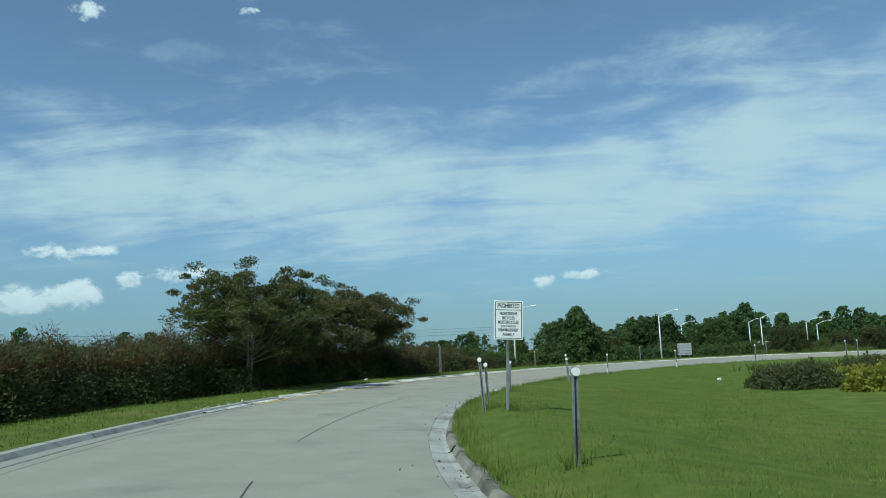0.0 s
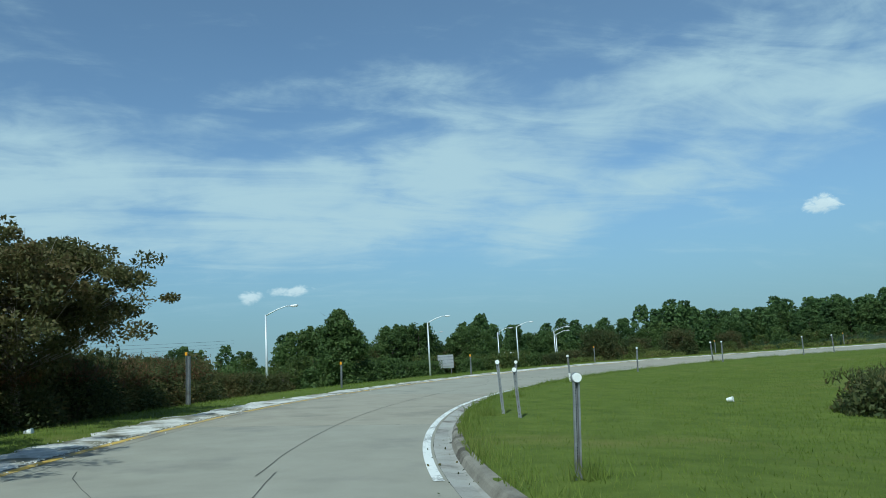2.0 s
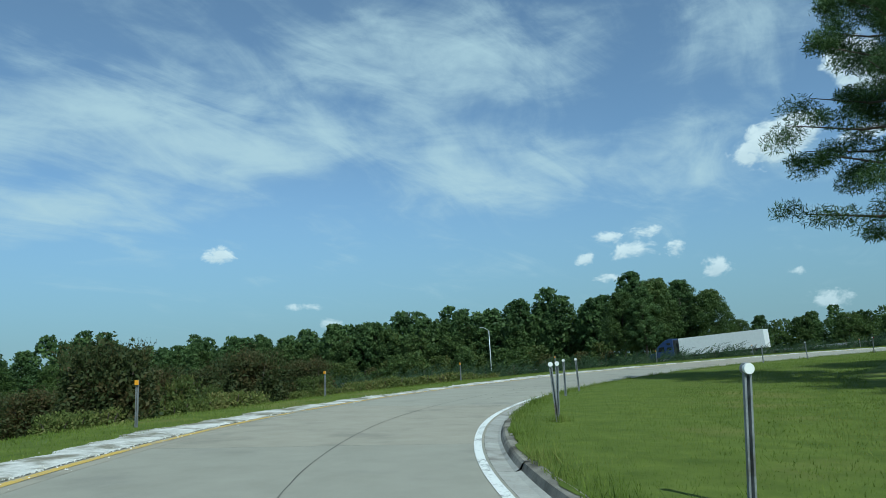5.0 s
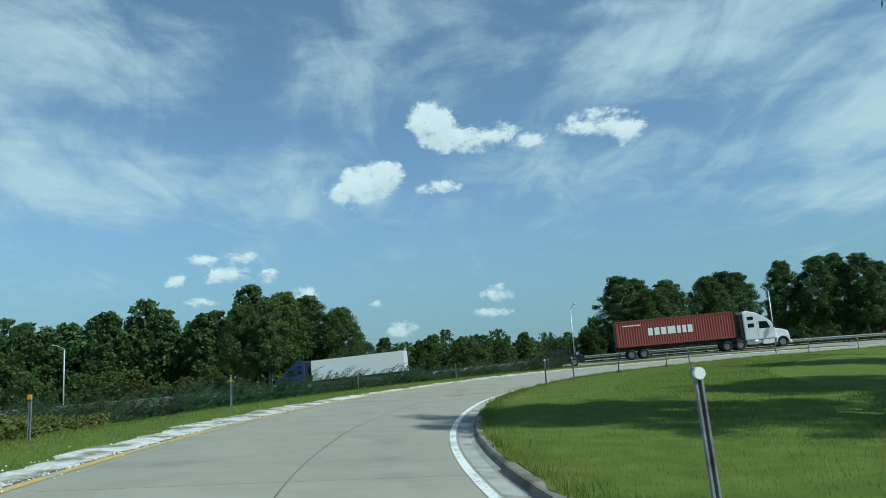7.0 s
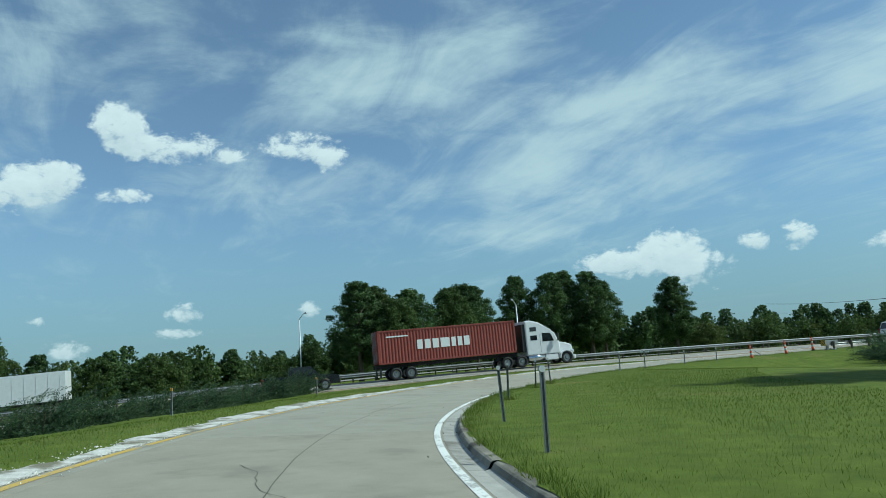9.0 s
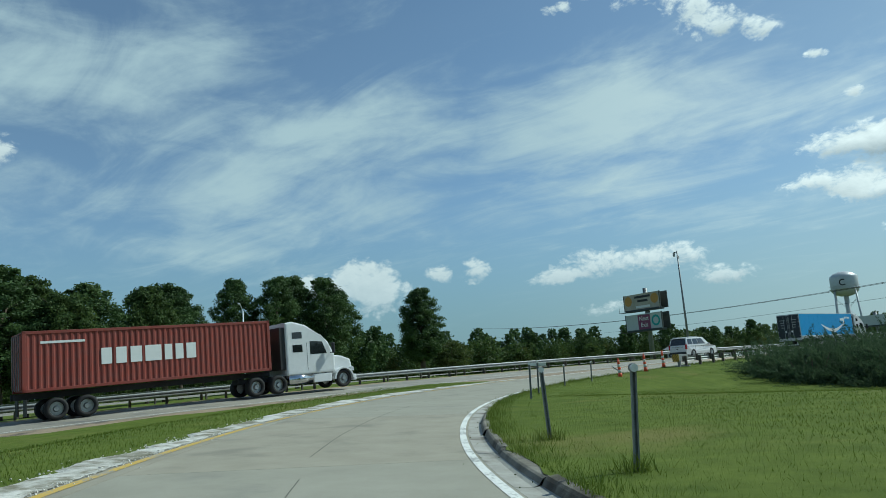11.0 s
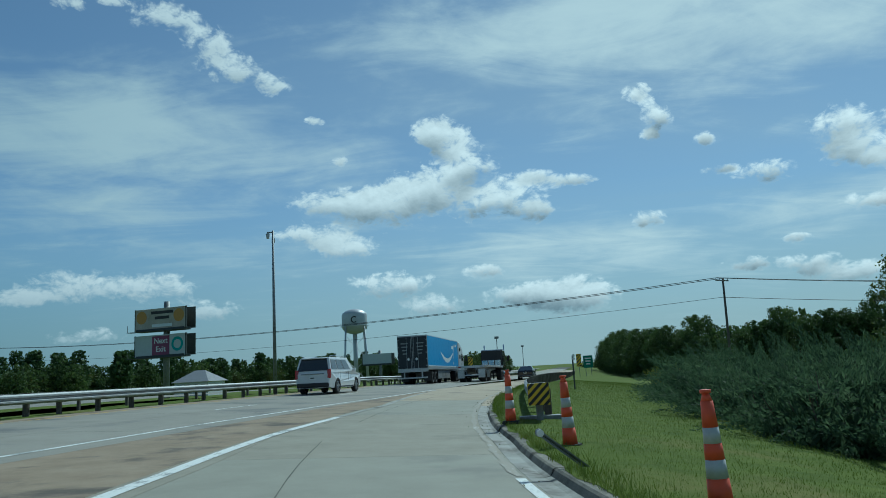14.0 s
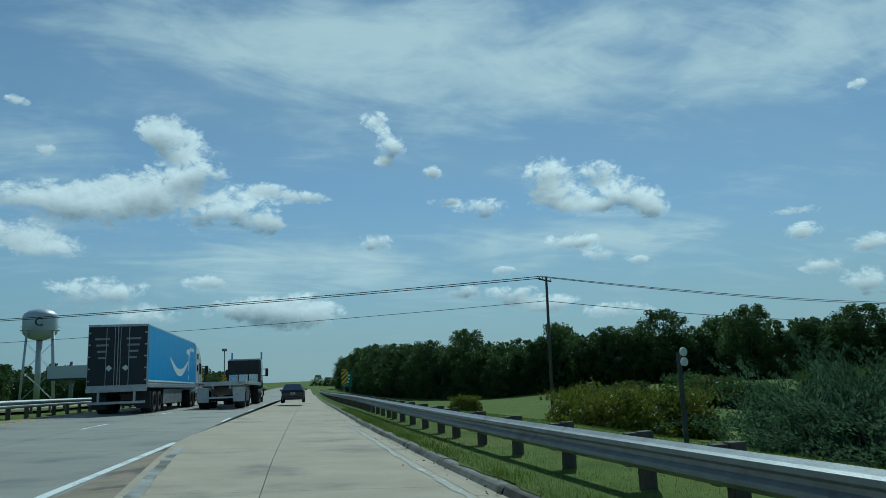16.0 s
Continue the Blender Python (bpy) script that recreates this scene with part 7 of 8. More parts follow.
def wheel(parent, x, y, r, w, spokes=5, truck=False):
    """Tyre with a rim inside it; the outer face looks away from the vehicle."""
    side = 1 if y > 0 else -1
    bm = bmesh.new()
    prof = [(r * 0.62, -w / 2), (r * 0.9, -w / 2), (r * 0.98, -w * 0.38), (r, -w * 0.2), (r, w * 0.2), (r * 0.98, w * 0.38), (r * 0.9, w / 2), (r * 0.62, w / 2)]
    rings = [[bm.verts.new((x + a * math.cos(k * math.tau / 24), y + b, r + a * math.sin(k * math.tau / 24))) for k in range(24)] for a, b in prof]
    for ra, rb in zip(rings, rings[1:] + rings[:1]):
        for k in range(24):
            bm.faces.new((ra[k], ra[(k + 1) % 24], rb[(k + 1) % 24], rb[k]))
    tyre = part("tyre", bm, M_RUBBER, parent, smooth=True)
    bm = bmesh.new()
    yo = y + side * w * (0.36 if not truck else 0.2)
    rod(bm, (x, yo - side * 0.03, r), (x, yo, r), r * 0.63, r * 0.60, 22)
    if truck:
        rod(bm, (x, yo, r), (x, yo + side * 0.09, r), r * 0.30, r * 0.22, 14)
        for k in range(10):
            a = k * math.tau / 10
            rod(bm, (x + math.cos(a) * r * 0.42, yo, r + math.sin(a) * r * 0.42), (x + math.cos(a) * r * 0.42, yo + side * 0.035, r + math.sin(a) * r * 0.42), 0.02, n=6)
    else:
        for k in range(spokes):
            a = k * math.tau / spokes
            c, s = math.cos(a), math.sin(a)
            box(bm, (r * 0.56, 0.03, r * 0.13), (x + c * r * 0.3, yo + side * 0.015, r + s * r * 0.3), (0, -math.degrees(a), 0), bevel=0.006)
        rod(bm, (x, yo, r), (x, yo + side * 0.04, r), r * 0.14, r * 0.12, 12)
    part("rim", bm, M_RIM, tyre)
    return tyre


def arch_outline(base, wheels, r, top):
    """Side outline of a body: along the sill with half-round wheel cut-outs, then back over the top points."""
    out = []
    for x in wheels:
        for k in range(9):
            a = math.pi - math.pi * k / 8
            out.append((x + math.cos(a) * r, base + max(0, math.sin(a)) * r))
    return out + list(top)


def inset_quad(bm, corners, grow=0.90, lift=0.008):
    """A thin pane a little proud of the face that the four corners span."""
    c = [Vector(q) for q in corners]
    m = sum(c, Vector()) / 4
    nrm = (c[1] - c[0]).cross(c[3] - c[0]).normalized()
    ins = [m + (q - m) * grow for q in c]
    a = [bm.verts.new(q + nrm * lift) for q in ins]
    b = [bm.verts.new(q - nrm * 0.01) for q in ins]
    bm.faces.new(a)
    for i in range(4):
        bm.faces.new((a[i], b[i], b[(i + 1) % 4], a[(i + 1) % 4]))


def car(name, label, category, m, body_mat, length, width, base, belt_pts, wheels, wr, cab, panes, kind="sedan"):
    """cab: x of the belt's rear and front, of the roof's rear and front, the heights of belt and roof, and the half width at the roof."""
    ob = thing(name, m, label, category)
    hw_ = width / 2
    bm = bmesh.new()
    slab_prism(bm, arch_outline(base, wheels, wr * 1.14, belt_pts), -hw_, hw_)
    es = [e for e in bm.edges if abs(e.verts[0].co.y - e.verts[1].co.y) < 1e-4 and max(e.verts[0].co.z, e.verts[1].co.z) > base + 0.25]
    bmesh.ops.bevel(bm, geom=es, offset=0.075, segments=3, profile=0.6, affect="EDGES")
    for v in bm.verts:            # the flanks draw in towards nose and tail, and below the waist
        t = abs(v.co.x) / (length / 2)
        v.co.y *= 1 - 0.11 * max(0, t - 0.62) / 0.38 - 0.05 * max(0, 0.75 - v.co.z)
    part("body", bm, body_mat, ob, smooth=False)
    xr0, xf0, xr1, xf1, z0, z1, wt = cab
    wb = hw_ * 0.955
    bm = bmesh.new()
    lo = [(xr0, -wb, z0), (xf0, -wb, z0), (xf0, wb, z0), (xr0, wb, z0)]
    hi = [(xr1, -wt, z1), (xf1, -wt, z1), (xf1, wt, z1), (xr1, wt, z1)]
    lv, hv = [bm.verts.new((x, y, z - 0.05)) for x, y, z in lo], [bm.verts.new(q) for q in hi]
    for i in range(4):
        bm.faces.new((lv[i], lv[(i + 1) % 4], hv[(i + 1) % 4], hv[i]))
    bm.faces.new(hv)
    bm.faces.new(lv[::-1])
    bmesh.ops.bevel(bm, geom=[e for e in bm.edges if max(e.verts[0].co.z, e.verts[1].co.z) > z0], offset=0.07, segments=3, profile=0.6, affect="EDGES")
    part("cabin", bm, body_mat, ob)
    bm = bmesh.new()
    inset_quad(bm, [lo[2], lo[1], hi[1], hi[2]][::-1], 0.86, 0.012)
    part("windscreen", bm, M_GLASS, ob)
    bm = bmesh.new()
    inset_quad(bm, [lo[0], lo[3], hi[3], hi[0]][::-1], 0.86, 0.012)
    part("rear_window", bm, M_GLASS, ob)
    for side in (-1, 1):
        for u0, u1 in panes:
            def at(u, k):
                xl, xh = xr0 + (xf0 - xr0) * u, xr1 + (xf1 - xr1) * min(max(u, 0), 1)
                t = 0.12 if k == 0 else 0.84
                return (xl + (xh - xl) * t, side * (wb + (wt - wb) * t), z0 + (z1 - z0) * t)
            q = [at(u0, 0), at(u1, 0), at(u1, 1), at(u0, 1)]
            bm = bmesh.new()
            inset_quad(bm, q if side < 0 else q[::-1], 0.97, 0.012)
            part("side_window", bm, M_GLASS, ob)
        bm = bmesh.new()
        box(bm, (0.16, 0.2, 0.14), (xf0 - 0.45, side * (hw_ + 0.06), z0 + 0.06), bevel=0.04)
        part("mirror", bm, body_mat, ob)
        for u in (0.25, 0.6):
            bm = bmesh.new()
            box(bm, (0.2, 0.03, 0.035), (xr0 + (xf0 - xr0) * u, side * (hw_ * 0.99 + 0.005), z0 - 0.12), bevel=0.01)
            part("door_handle", bm, M_CHROME if kind != "sedan" else body_mat, ob)
            bm = bmesh.new()
            box(bm, (0.012, 0.012, z0 - base - 0.22), (xr0 + (xf0 - xr0) * (u + 0.10), side * (hw_ * 0.975), (z0 + base) / 2 + 0.06))
            part("door_gap", bm, M_TRIM, ob)
        bm = bmesh.new()
        box(bm, (0.30, 0.22, 0.14), (length / 2 - 0.24, side * (hw_ * 0.74), z0 - 0.27), (0, 8, side * -14), bevel=0.04)
        part("headlight", bm, M_HEADLAMP, ob)
        bm = bmesh.new()
        if kind == "suv":
            box(bm, (0.14, 0.17, 0.46), (-length / 2 + 0.10, side * (hw_ * 0.865), z0 - 0.12), (0, 4, 0), bevel=0.03)
        else:
            box(bm, (0.20, 0.36, 0.15), (-length / 2 + 0.13, side * (hw_ * 0.70), z0 - 0.17), (0, -6, side * 12), bevel=0.035)
        part("tail_light", bm, M_RED_LAMP, ob)
        bm = bmesh.new()
        box(bm, ((wheels[1] - wheels[0]) - wr * 2.3, 0.05, 0.07), ((wheels[0] + wheels[1]) / 2, side * (hw_ * 0.96), base + 0.05), bevel=0.015)
        part("sill", bm, M_TRIM, ob)
        for x in wheels:
            wheel(ob, x, side * (hw_ - 0.12), wr, 0.24, 6 if kind == "suv" else 5)
    bm = bmesh.new()
    box(bm, (0.22, width * 0.86, 0.24), (-length / 2 + 0.09, 0, base + 0.18), bevel=0.06)
    part("rear_bumper", bm, M_TRIM if kind == "suv" else body_mat, ob)
    bm = bmesh.new()
    box(bm, (0.22, width * 0.82, 0.22), (length / 2 - 0.12, 0, base + 0.16), bevel=0.06)
    part("front_bumper", bm, body_mat, ob)
    bm = bmesh.new()
    box(bm, (0.05, width * 0.5, 0.16), (length / 2 - 0.05, 0, z0 - 0.30), bevel=0.02)
    part("grille", bm, M_TRIM, ob)
    bm = bmesh.new()
    box(bm, (0.015, 0.32, 0.16), (-length / 2 + 0.005 - 0.02, 0, z0 - (0.32 if kind == "suv" else 0.2)), bevel=0.004)
    pl = part("plate", bm, M_SIGN_WHITE, ob)
    bm = bmesh.new()
    box(bm, (0.004, 0.22, 0.06), (-length / 2 - 0.024, 0, z0 - (0.32 if kind == "suv" else 0.2)))
    part("plate_bar", bm, M_SIGN_BLACK, pl)
    if kind == "suv":
        for side in (-1, 1):
            bm = bmesh.new()
            pipe(bm, [(xr1 + 0.25, side * wt * 0.9, z1 + 0.01), (xr1 + 0.35, side * wt * 0.9, z1 + 0.07), (xf1 - 0.5, side * wt * 0.9, z1 + 0.07), (xf1 - 0.4, side * wt * 0.9, z1 + 0.01)], [0.02] * 4, 6)
            part("roof_rail", bm, M_CHROME, ob)
        bm = bmesh.new()
        box(bm, (0.03, width * 0.62, 0.05), (-length / 2 + 0.02, 0, z0 - 0.12), bevel=0.01)
        part("tailgate_trim", bm, M_CHROME, ob)
        bm = bmesh.new()
        box(bm, (0.24, wt * 1.7, 0.05), (xr1 - 0.02, 0, z1 - 0.03), (0, -6, 0), bevel=0.015)
        part("spoiler", bm, body_mat, ob)
    return ob


def on_hwy(s, hw, back=False):
    """Pose on the highway, heading along it."""
    p_, p2 = hwy_at(np.array(float(s)), np.array(float(hw))), hwy_at(np.array(float(s) + 4), np.array(float(hw)))
    a = math.degrees(math.atan2(p2[1] - p_[1], p2[0] - p_[0]))
    tip = -math.degrees(math.atan2(p2[2] - p_[2], 4))
    return pose(p_[0], p_[1], p_[2], 0, -tip if back else tip, a + (180 if back else 0))


SEDAN_TOP = ((2.32, 0.50), (2.30, 0.64), (1.95, 0.76), (1.05, 0.90), (-1.55, 0.95), (-2.30, 0.96), (-2.40, 0.78), (-2.36, 0.40), (-2.30, 0.24))
SEDAN = dict(length=4.75, width=1.82, base=0.22, belt_pts=((2.30, 0.24),) + SEDAN_TOP, wheels=(-1.38, 1.40), wr=0.33, cab=(-2.0, 1.1, -1.05, 0.25, 0.92, 1.45, 0.60), panes=((0.20, 0.47), (0.49, 0.80)))
SUV = dict(length=5.3, width=2.02, base=0.30, belt_pts=((2.62, 0.34), (2.64, 0.72), (2.55, 0.98), (1.30, 1.16), (-2.50, 1.20), (-2.62, 1.02), (-2.64, 0.55), (-2.58, 0.34)), wheels=(-1.55, 1.55), wr=0.41,
           cab=(-2.56, 1.45, -2.32, 0.55, 1.16, 1.88, 0.80), panes=((0.05, 0.26), (0.29, 0.53), (0.55, 0.82)), kind="suv")
car("sedan", "black four-door saloon car driving in the merge lane", "car", on_hwy(60, 1.0), M_NAVY, **SEDAN)
car("sport_utility_car", "silver three-row estate car with chrome roof rails on the highway", "car", on_hwy(14.5, 8.1), M_SILVER, **SUV)


def tractor(ob, paint_mat, x0, sleeper=True, long_nose=False):
    """Lorry tractor; x0 is the back of its cab, x runs forward."""
    w = 1.22
    roof = 3.85 if not long_nose else 3.35
    bm = bmesh.new()
    if long_nose:
        out = [(x0, 0.95), (x0, 3.25), (x0 + 0.3, roof), (x0 + 1.9, roof), (x0 + 2.35, 3.0), (x0 + 2.75, 2.75), (x0 + 3.05, 2.05), (x0 + 3.05, 0.95)]
    else:
        out = [(x0, 0.95), (x0, 3.95), (x0 + 0.5, 4.0), (x0 + 1.3, 3.78), (x0 + 2.3, 3.15), (x0 + 2.75, 2.75), (x0 + 3.15, 1.95), (x0 + 3.15, 0.95)]
    slab_prism(bm, out, -w, w)
    bmesh.ops.bevel(bm, geom=[e for e in bm.edges if abs(e.verts[0].co.y - e.verts[1].co.y) < 1e-4], offset=0.14, segments=3, profile=0.6, affect="EDGES")
    part("cab", bm, paint_mat, ob)
    xh = out[-1][0]
    L = 1.75 if long_nose else 1.35
    bm = bmesh.new()
    hood = [(xh - 0.1, 0.7), (xh - 0.1, 1.98), (xh + L * 0.5, 1.85), (xh + L * 0.92, 1.62), (xh + L, 1.2), (xh + L, 0.62), (xh + L * 0.92, 0.5)]
    slab_prism(bm, hood, -0.9, 0.9)
    bmesh.ops.bevel(bm, geom=[e for e in bm.edges if abs(e.verts[0].co.y - e.verts[1].co.y) < 1e-4], offset=0.12, segments=3, profile=0.6, affect="EDGES")
    part("bonnet", bm, paint_mat, ob)
    xw = xh + L * 0.42
    for side in (-1, 1):
        bm = bmesh.new()
        fend = [(xw + math.cos(a) * 0.66, 0.52 + math.sin(a) * 0.66) for a in [math.pi * k / 10 for k in range(11)]] + [(xw - 0.58 * math.cos(math.pi * k / 10), 0.52 + math.sin(math.pi * k / 10) * 0.58) for k in range(11)]
        slab_prism(bm, fend, side * 0.8, side * 1.24)
        part("wing", bm, paint_mat, ob)
        bm = bmesh.new()
        box(bm, (0.26, 0.3, 0.26), (xh + L * 0.9, side * 0.95, 1.02), bevel=0.06)
        part("headlight", bm, M_HEADLAMP, ob)
        wheel(ob, xw, side * 1.02, 0.52, 0.30, truck=True)
        for dx in (-0.55, -1.9):
            wheel(ob, x0 + dx, side * 0.96, 0.52, 0.56, truck=True)
        bm = bmesh.new()
        xd = x0 + (1.5 if not long_nose else 1.45)
        q = [(xd, side * (w + 0.002), 2.05), (xd + 1.15, side * (w + 0.002), 2.05), (xd + 0.85, side * (w + 0.002), 2.78), (xd, side * (w + 0.002), 2.85)]
        inset_quad(bm, q if side < 0 else q[::-1], 0.95)
        part("side_window", bm, M_GLASS, ob)
        if not long_nose:
            for zc, h in ((2.45, 0.42), (3.2, 0.36)):
                bm = bmesh.new()
                box(bm, (0.62, 0.02, h), (x0 + 0.72, side * (w + 0.004), zc), bevel=0.008)
                part("sleeper_window", bm, M_GLASS, ob)
        bm = bmesh.new()
        box(bm, (0.012, 0.012, 1.6), (x0 + 1.32, side * (w + 0.003), 1.95))
        part("door_gap", bm, M_TRIM, ob)
        bm = bmesh.new()
        rod(bm, (x0 + 0.1, side * 1.0, 0.72), (x0 + 1.6, side * 1.0, 0.72), 0.30, n=16)
        part("fuel_tank", bm, M_CHROME, ob, smooth=True)
        bm = bmesh.new()
        box(bm, (1.2, 0.3, 0.5), (x0 + 2.3, side * 1.02, 0.68), bevel=0.05)
        part("step", bm, M_CHROME if long_nose else paint_mat, ob)
        bm = bmesh.new()
        box(bm, (0.12, 0.22, 0.62), (xh - 0.25, side * (w + 0.3), 2.35), bevel=0.04)
        mir = part("mirror", bm, M_TRIM, ob)
        bm = bmesh.new()
        rod(bm, (xh - 0.3, side * (w - 0.02), 2.62), (xh - 0.25, side * (w + 0.28), 2.60), 0.025, n=6)
        rod(bm, (xh - 0.3, side * (w - 0.02), 2.08), (xh - 0.25, side * (w + 0.28), 2.10), 0.025, n=6)
        part("mirror_arm", bm, M_TRIM, mir)
        if long_nose:
            bm = bmesh.new()
            rod(bm, (x0 + 2.45, side * 1.12, 1.0), (x0 + 2.45, side * 1.12, 3.95), 0.075, n=12)
            part("exhaust_stack", bm, M_CHROME, ob, smooth=True)
    bm = bmesh.new()
    a, b = (out[4], out[6]) if not long_nose else (out[4], out[6])
    q = [(b[0] - 0.05, -1.0, b[1] + 0.12), (b[0] - 0.05, 1.0, b[1] + 0.12), (a[0] + 0.12, 0.92, a[1] - 0.1), (a[0] + 0.12, -0.92, a[1] - 0.1)]
    mid_x = max((b[0] + a[0]) / 2, out[5][0] - 0.02)
    inset_quad(bm, [(x + 0.16, y, z) for x, y, z in q], 0.95, 0.03)
    part("windscreen", bm, M_GLASS, ob)
    bm = bmesh.new()
    box(bm, (0.24, 2.3, 0.36), (xh + L, 0, 0.52), bevel=0.07)
    part("front_bumper", bm, M_CHROME if long_nose else paint_mat, ob)
    bm = bmesh.new()
    box(bm, (0.06, 1.0, 0.8), (xh + L + 0.0, 0, 1.15), bevel=0.03)
    part("grille", bm, M_CHROME, ob)
    bm = bmesh.new()
    box(bm, (x0 + 3.0 - (x0 - 2.6), 0.8, 0.28), ((x0 + 3.0 + x0 - 2.6) / 2, 0, 0.85), bevel=0.02)
    part("chassis", bm, M_CHASSIS, ob)
    if not long_nose:
        bm = bmesh.new()
        box(bm, (0.35, 2.2, 2.4), (x0 - 0.16, 0, 2.5), bevel=0.03)
        part("fairing_gap", bm, M_TRIM, ob)
    return ob


def bogie(ob, xs, r=0.51):
    for x in xs:
        for side in (-1, 1):
            wheel(ob, x, side * 0.95, r, 0.56, truck=True)
        bm = bmesh.new()
        rod(bm, (x, -0.8, r), (x, 0.8, r), 0.09, n=8)
        part("axle", bm, M_CHASSIS, ob)


# lorry with a blue box trailer: x = 0 at the trailer's tail
lorry = thing("box_lorry", on_hwy(35.0, 8.3), "lorry with a sky-blue box trailer and a white cab", "lorry")
TL, TZ0, TH = 14.6, 1.15, 2.85
bm = bmesh.new()
box(bm, (TL - 0.1, 2.54, TH), (TL / 2, 0, TZ0 + TH / 2), bevel=0.02)
shell = part("box_shell", bm, M_ALU, lorry)
for side in (-1, 1):
    for k in range(12):
        bm = bmesh.new()
        box(bm, ((TL - 0.3) / 12 - 0.008, 0.014, TH - 0.34), (0.15 + (k + 0.5) * (TL - 0.3) / 12, side * 1.276, TZ0 + TH / 2 + 0.10), bevel=0.003)
        part("side_panel", bm, M_BLUE, shell)
    bm = bmesh.new()
    box(bm, (TL - 0.2, 0.03, 0.16), (TL / 2, side * 1.28, TZ0 + 0.10), bevel=0.006)
    part("lower_rail", bm, M_ALU, lorry)
    bm = bmesh.new()
    box(bm, (TL - 0.5, 0.012, 0.07), (TL / 2, side * 1.290, TZ0 + 0.30))
    part("white_stripe", bm, M_SIGN_WHITE, lorry, "white stripe")
    # curved white arrow across the panel
    bm = bmesh.new()
    flip = -1 if side < 0 else 1
    xa, xb = (5.6, 11.6)
    n_ = 24
    for k in range(n_):
        pts_ = []
        for u in (k / n_, (k + 1) / n_):
            xx = xa + (xb - xa) * u
            zz = TZ0 + 1.75 - 1.05 * math.sin(math.pi * (0.06 + 0.80 * u)) + 0.25 * u
            th = 0.06 + 0.34 * math.sin(math.pi * min(1, u * 0.94 + 0.03)) ** 0.8
            pts_.append((xx, zz, th))
        (x1, z1, t1), (x2, z2, t2) = pts_
        f_ = [(x1, z1 - t1 / 2), (x2, z2 - t2 / 2), (x2, z2 + t2 / 2), (x1, z1 + t1 / 2)]
        bm.faces.new([bm.verts.new((xx, side * 1.2875, zz)) for xx, zz in f_])
    head = [(10.9, TZ0 + 2.2), (12.0, TZ0 + 2.35), (12.15, TZ0 + 2.15), (11.85, TZ0 + 1.0), (11.7, TZ0 + 1.02), (11.75, TZ0 + 1.95), (10.95, TZ0 + 2.0)]
    bm.faces.new([bm.verts.new((xx, side * 1.2875, zz)) for xx, zz in head])
    part("curved_mark", bm, M_SIGN_WHITE, lorry, "curved white arrow mark")
    for k, (w_, h_) in enumerate(((0.22, 0.30), (0.12, 0.22), (0.10, 0.30), (0.30, 0.22), (0.20, 0.22))):
        bm = bmesh.new()
        box(bm, (w_, 0.006, h_), (12.45 + 0.30 * k, side * 1.287, TZ0 + 2.32 - 0.02 * (k == 0)))
        part("text_bar", bm, M_SIGN_WHITE, lorry)
    bm = bmesh.new()
    box(bm, (0.26, 0.006, 0.26), (11.9, side * 1.287, TZ0 + 0.62), (0, 45, 0))
    part("diamond_mark", bm, M_SIGN_WHITE, lorry)
    bm = bmesh.new()
    box(bm, (5.6, 0.05, 0.72), (7.4, side * 1.15, 0.72), bevel=0.02)
    part("side_skirt", bm, M_ZINC_DULL, lorry)
    bm = bmesh.new()
    box(bm, (0.05, 0.62, 0.75), (1.0, side * 0.95, 0.62), bevel=0.01)
    part("mud_flap", bm, M_TRIM, lorry)
    bm = bmesh.new()
    box(bm, (0.16, 0.14, 1.0), (11.9, side * 0.75, 0.62), bevel=0.015)
    part("landing_leg", bm, M_CHASSIS, lorry)
    bm = bmesh.new()
    box(bm, (0.03, 1.22, TH - 0.25), (0.03, side * 0.63, TZ0 + TH / 2 + 0.02), bevel=0.012)
    door = part("rear_door", bm, M_TRAILER_DARK, lorry)
    for k in range(2):
        bm = bmesh.new()
        rod(bm, (0.0, side * (0.12 + 0.36 * k), TZ0 + 0.12), (0.0, side * (0.12 + 0.36 * k), TZ0 + TH - 0.15), 0.018, n=6)
        part("lock_rod", bm, M_ALU, door)
    for k in range(5):
        bm = bmesh.new()
        box(bm, (0.02, 0.12, 0.06), (0.005, side * 1.2, TZ0 + 0.35 + 0.53 * k), bevel=0.005)
        part("hinge", bm, M_ALU, door)
    for k in range(4):
        bm = bmesh.new()
        box(bm, (0.004, 0.62 - 0.1 * k, 0.09), (0.012, side * 0.66, TZ0 + 2.2 - 0.28 * k))
        part("text_bar", bm, M_ZINC, door)
    bm = bmesh.new()
    box(bm, (0.006, 0.2, 0.2), (0.011, side * 0.35, TZ0 + 0.9), (45, 0, 0))
    part("diamond_mark", bm, M_SIGN_WHITE, door)
    bm = bmesh.new()
    box(bm, (0.08, 0.1, 0.62), (0.06, side * 0.75, 0.84), bevel=0.01)
    part("guard_upright", bm, M_ALU, lorry)
    bm = bmesh.new()
    box(bm, (0.03, 0.22, 0.09), (0.0, side * 1.05, TZ0 - 0.02), bevel=0.01)
    part("tail_light", bm, M_RED_LAMP, lorry)
bm = bmesh.new()
box(bm, (0.09, 2.4, 0.12), (0.06, 0, 0.52), bevel=0.015)
part("guard_bar", bm, M_ALU, lorry)
bm = bmesh.new()
box(bm, (0.10, 2.56, 0.2), (0.03, 0, TZ0 - 0.06), bevel=0.015)
part("rear_sill", bm, M_ALU, lorry)
bm = bmesh.new()
box(bm, (TL - 1.0, 1.0, 0.2), (TL / 2, 0, TZ0 - 0.12))
part("chassis", bm, M_CHASSIS, lorry)
bogie(lorry, (2.1, 3.35))
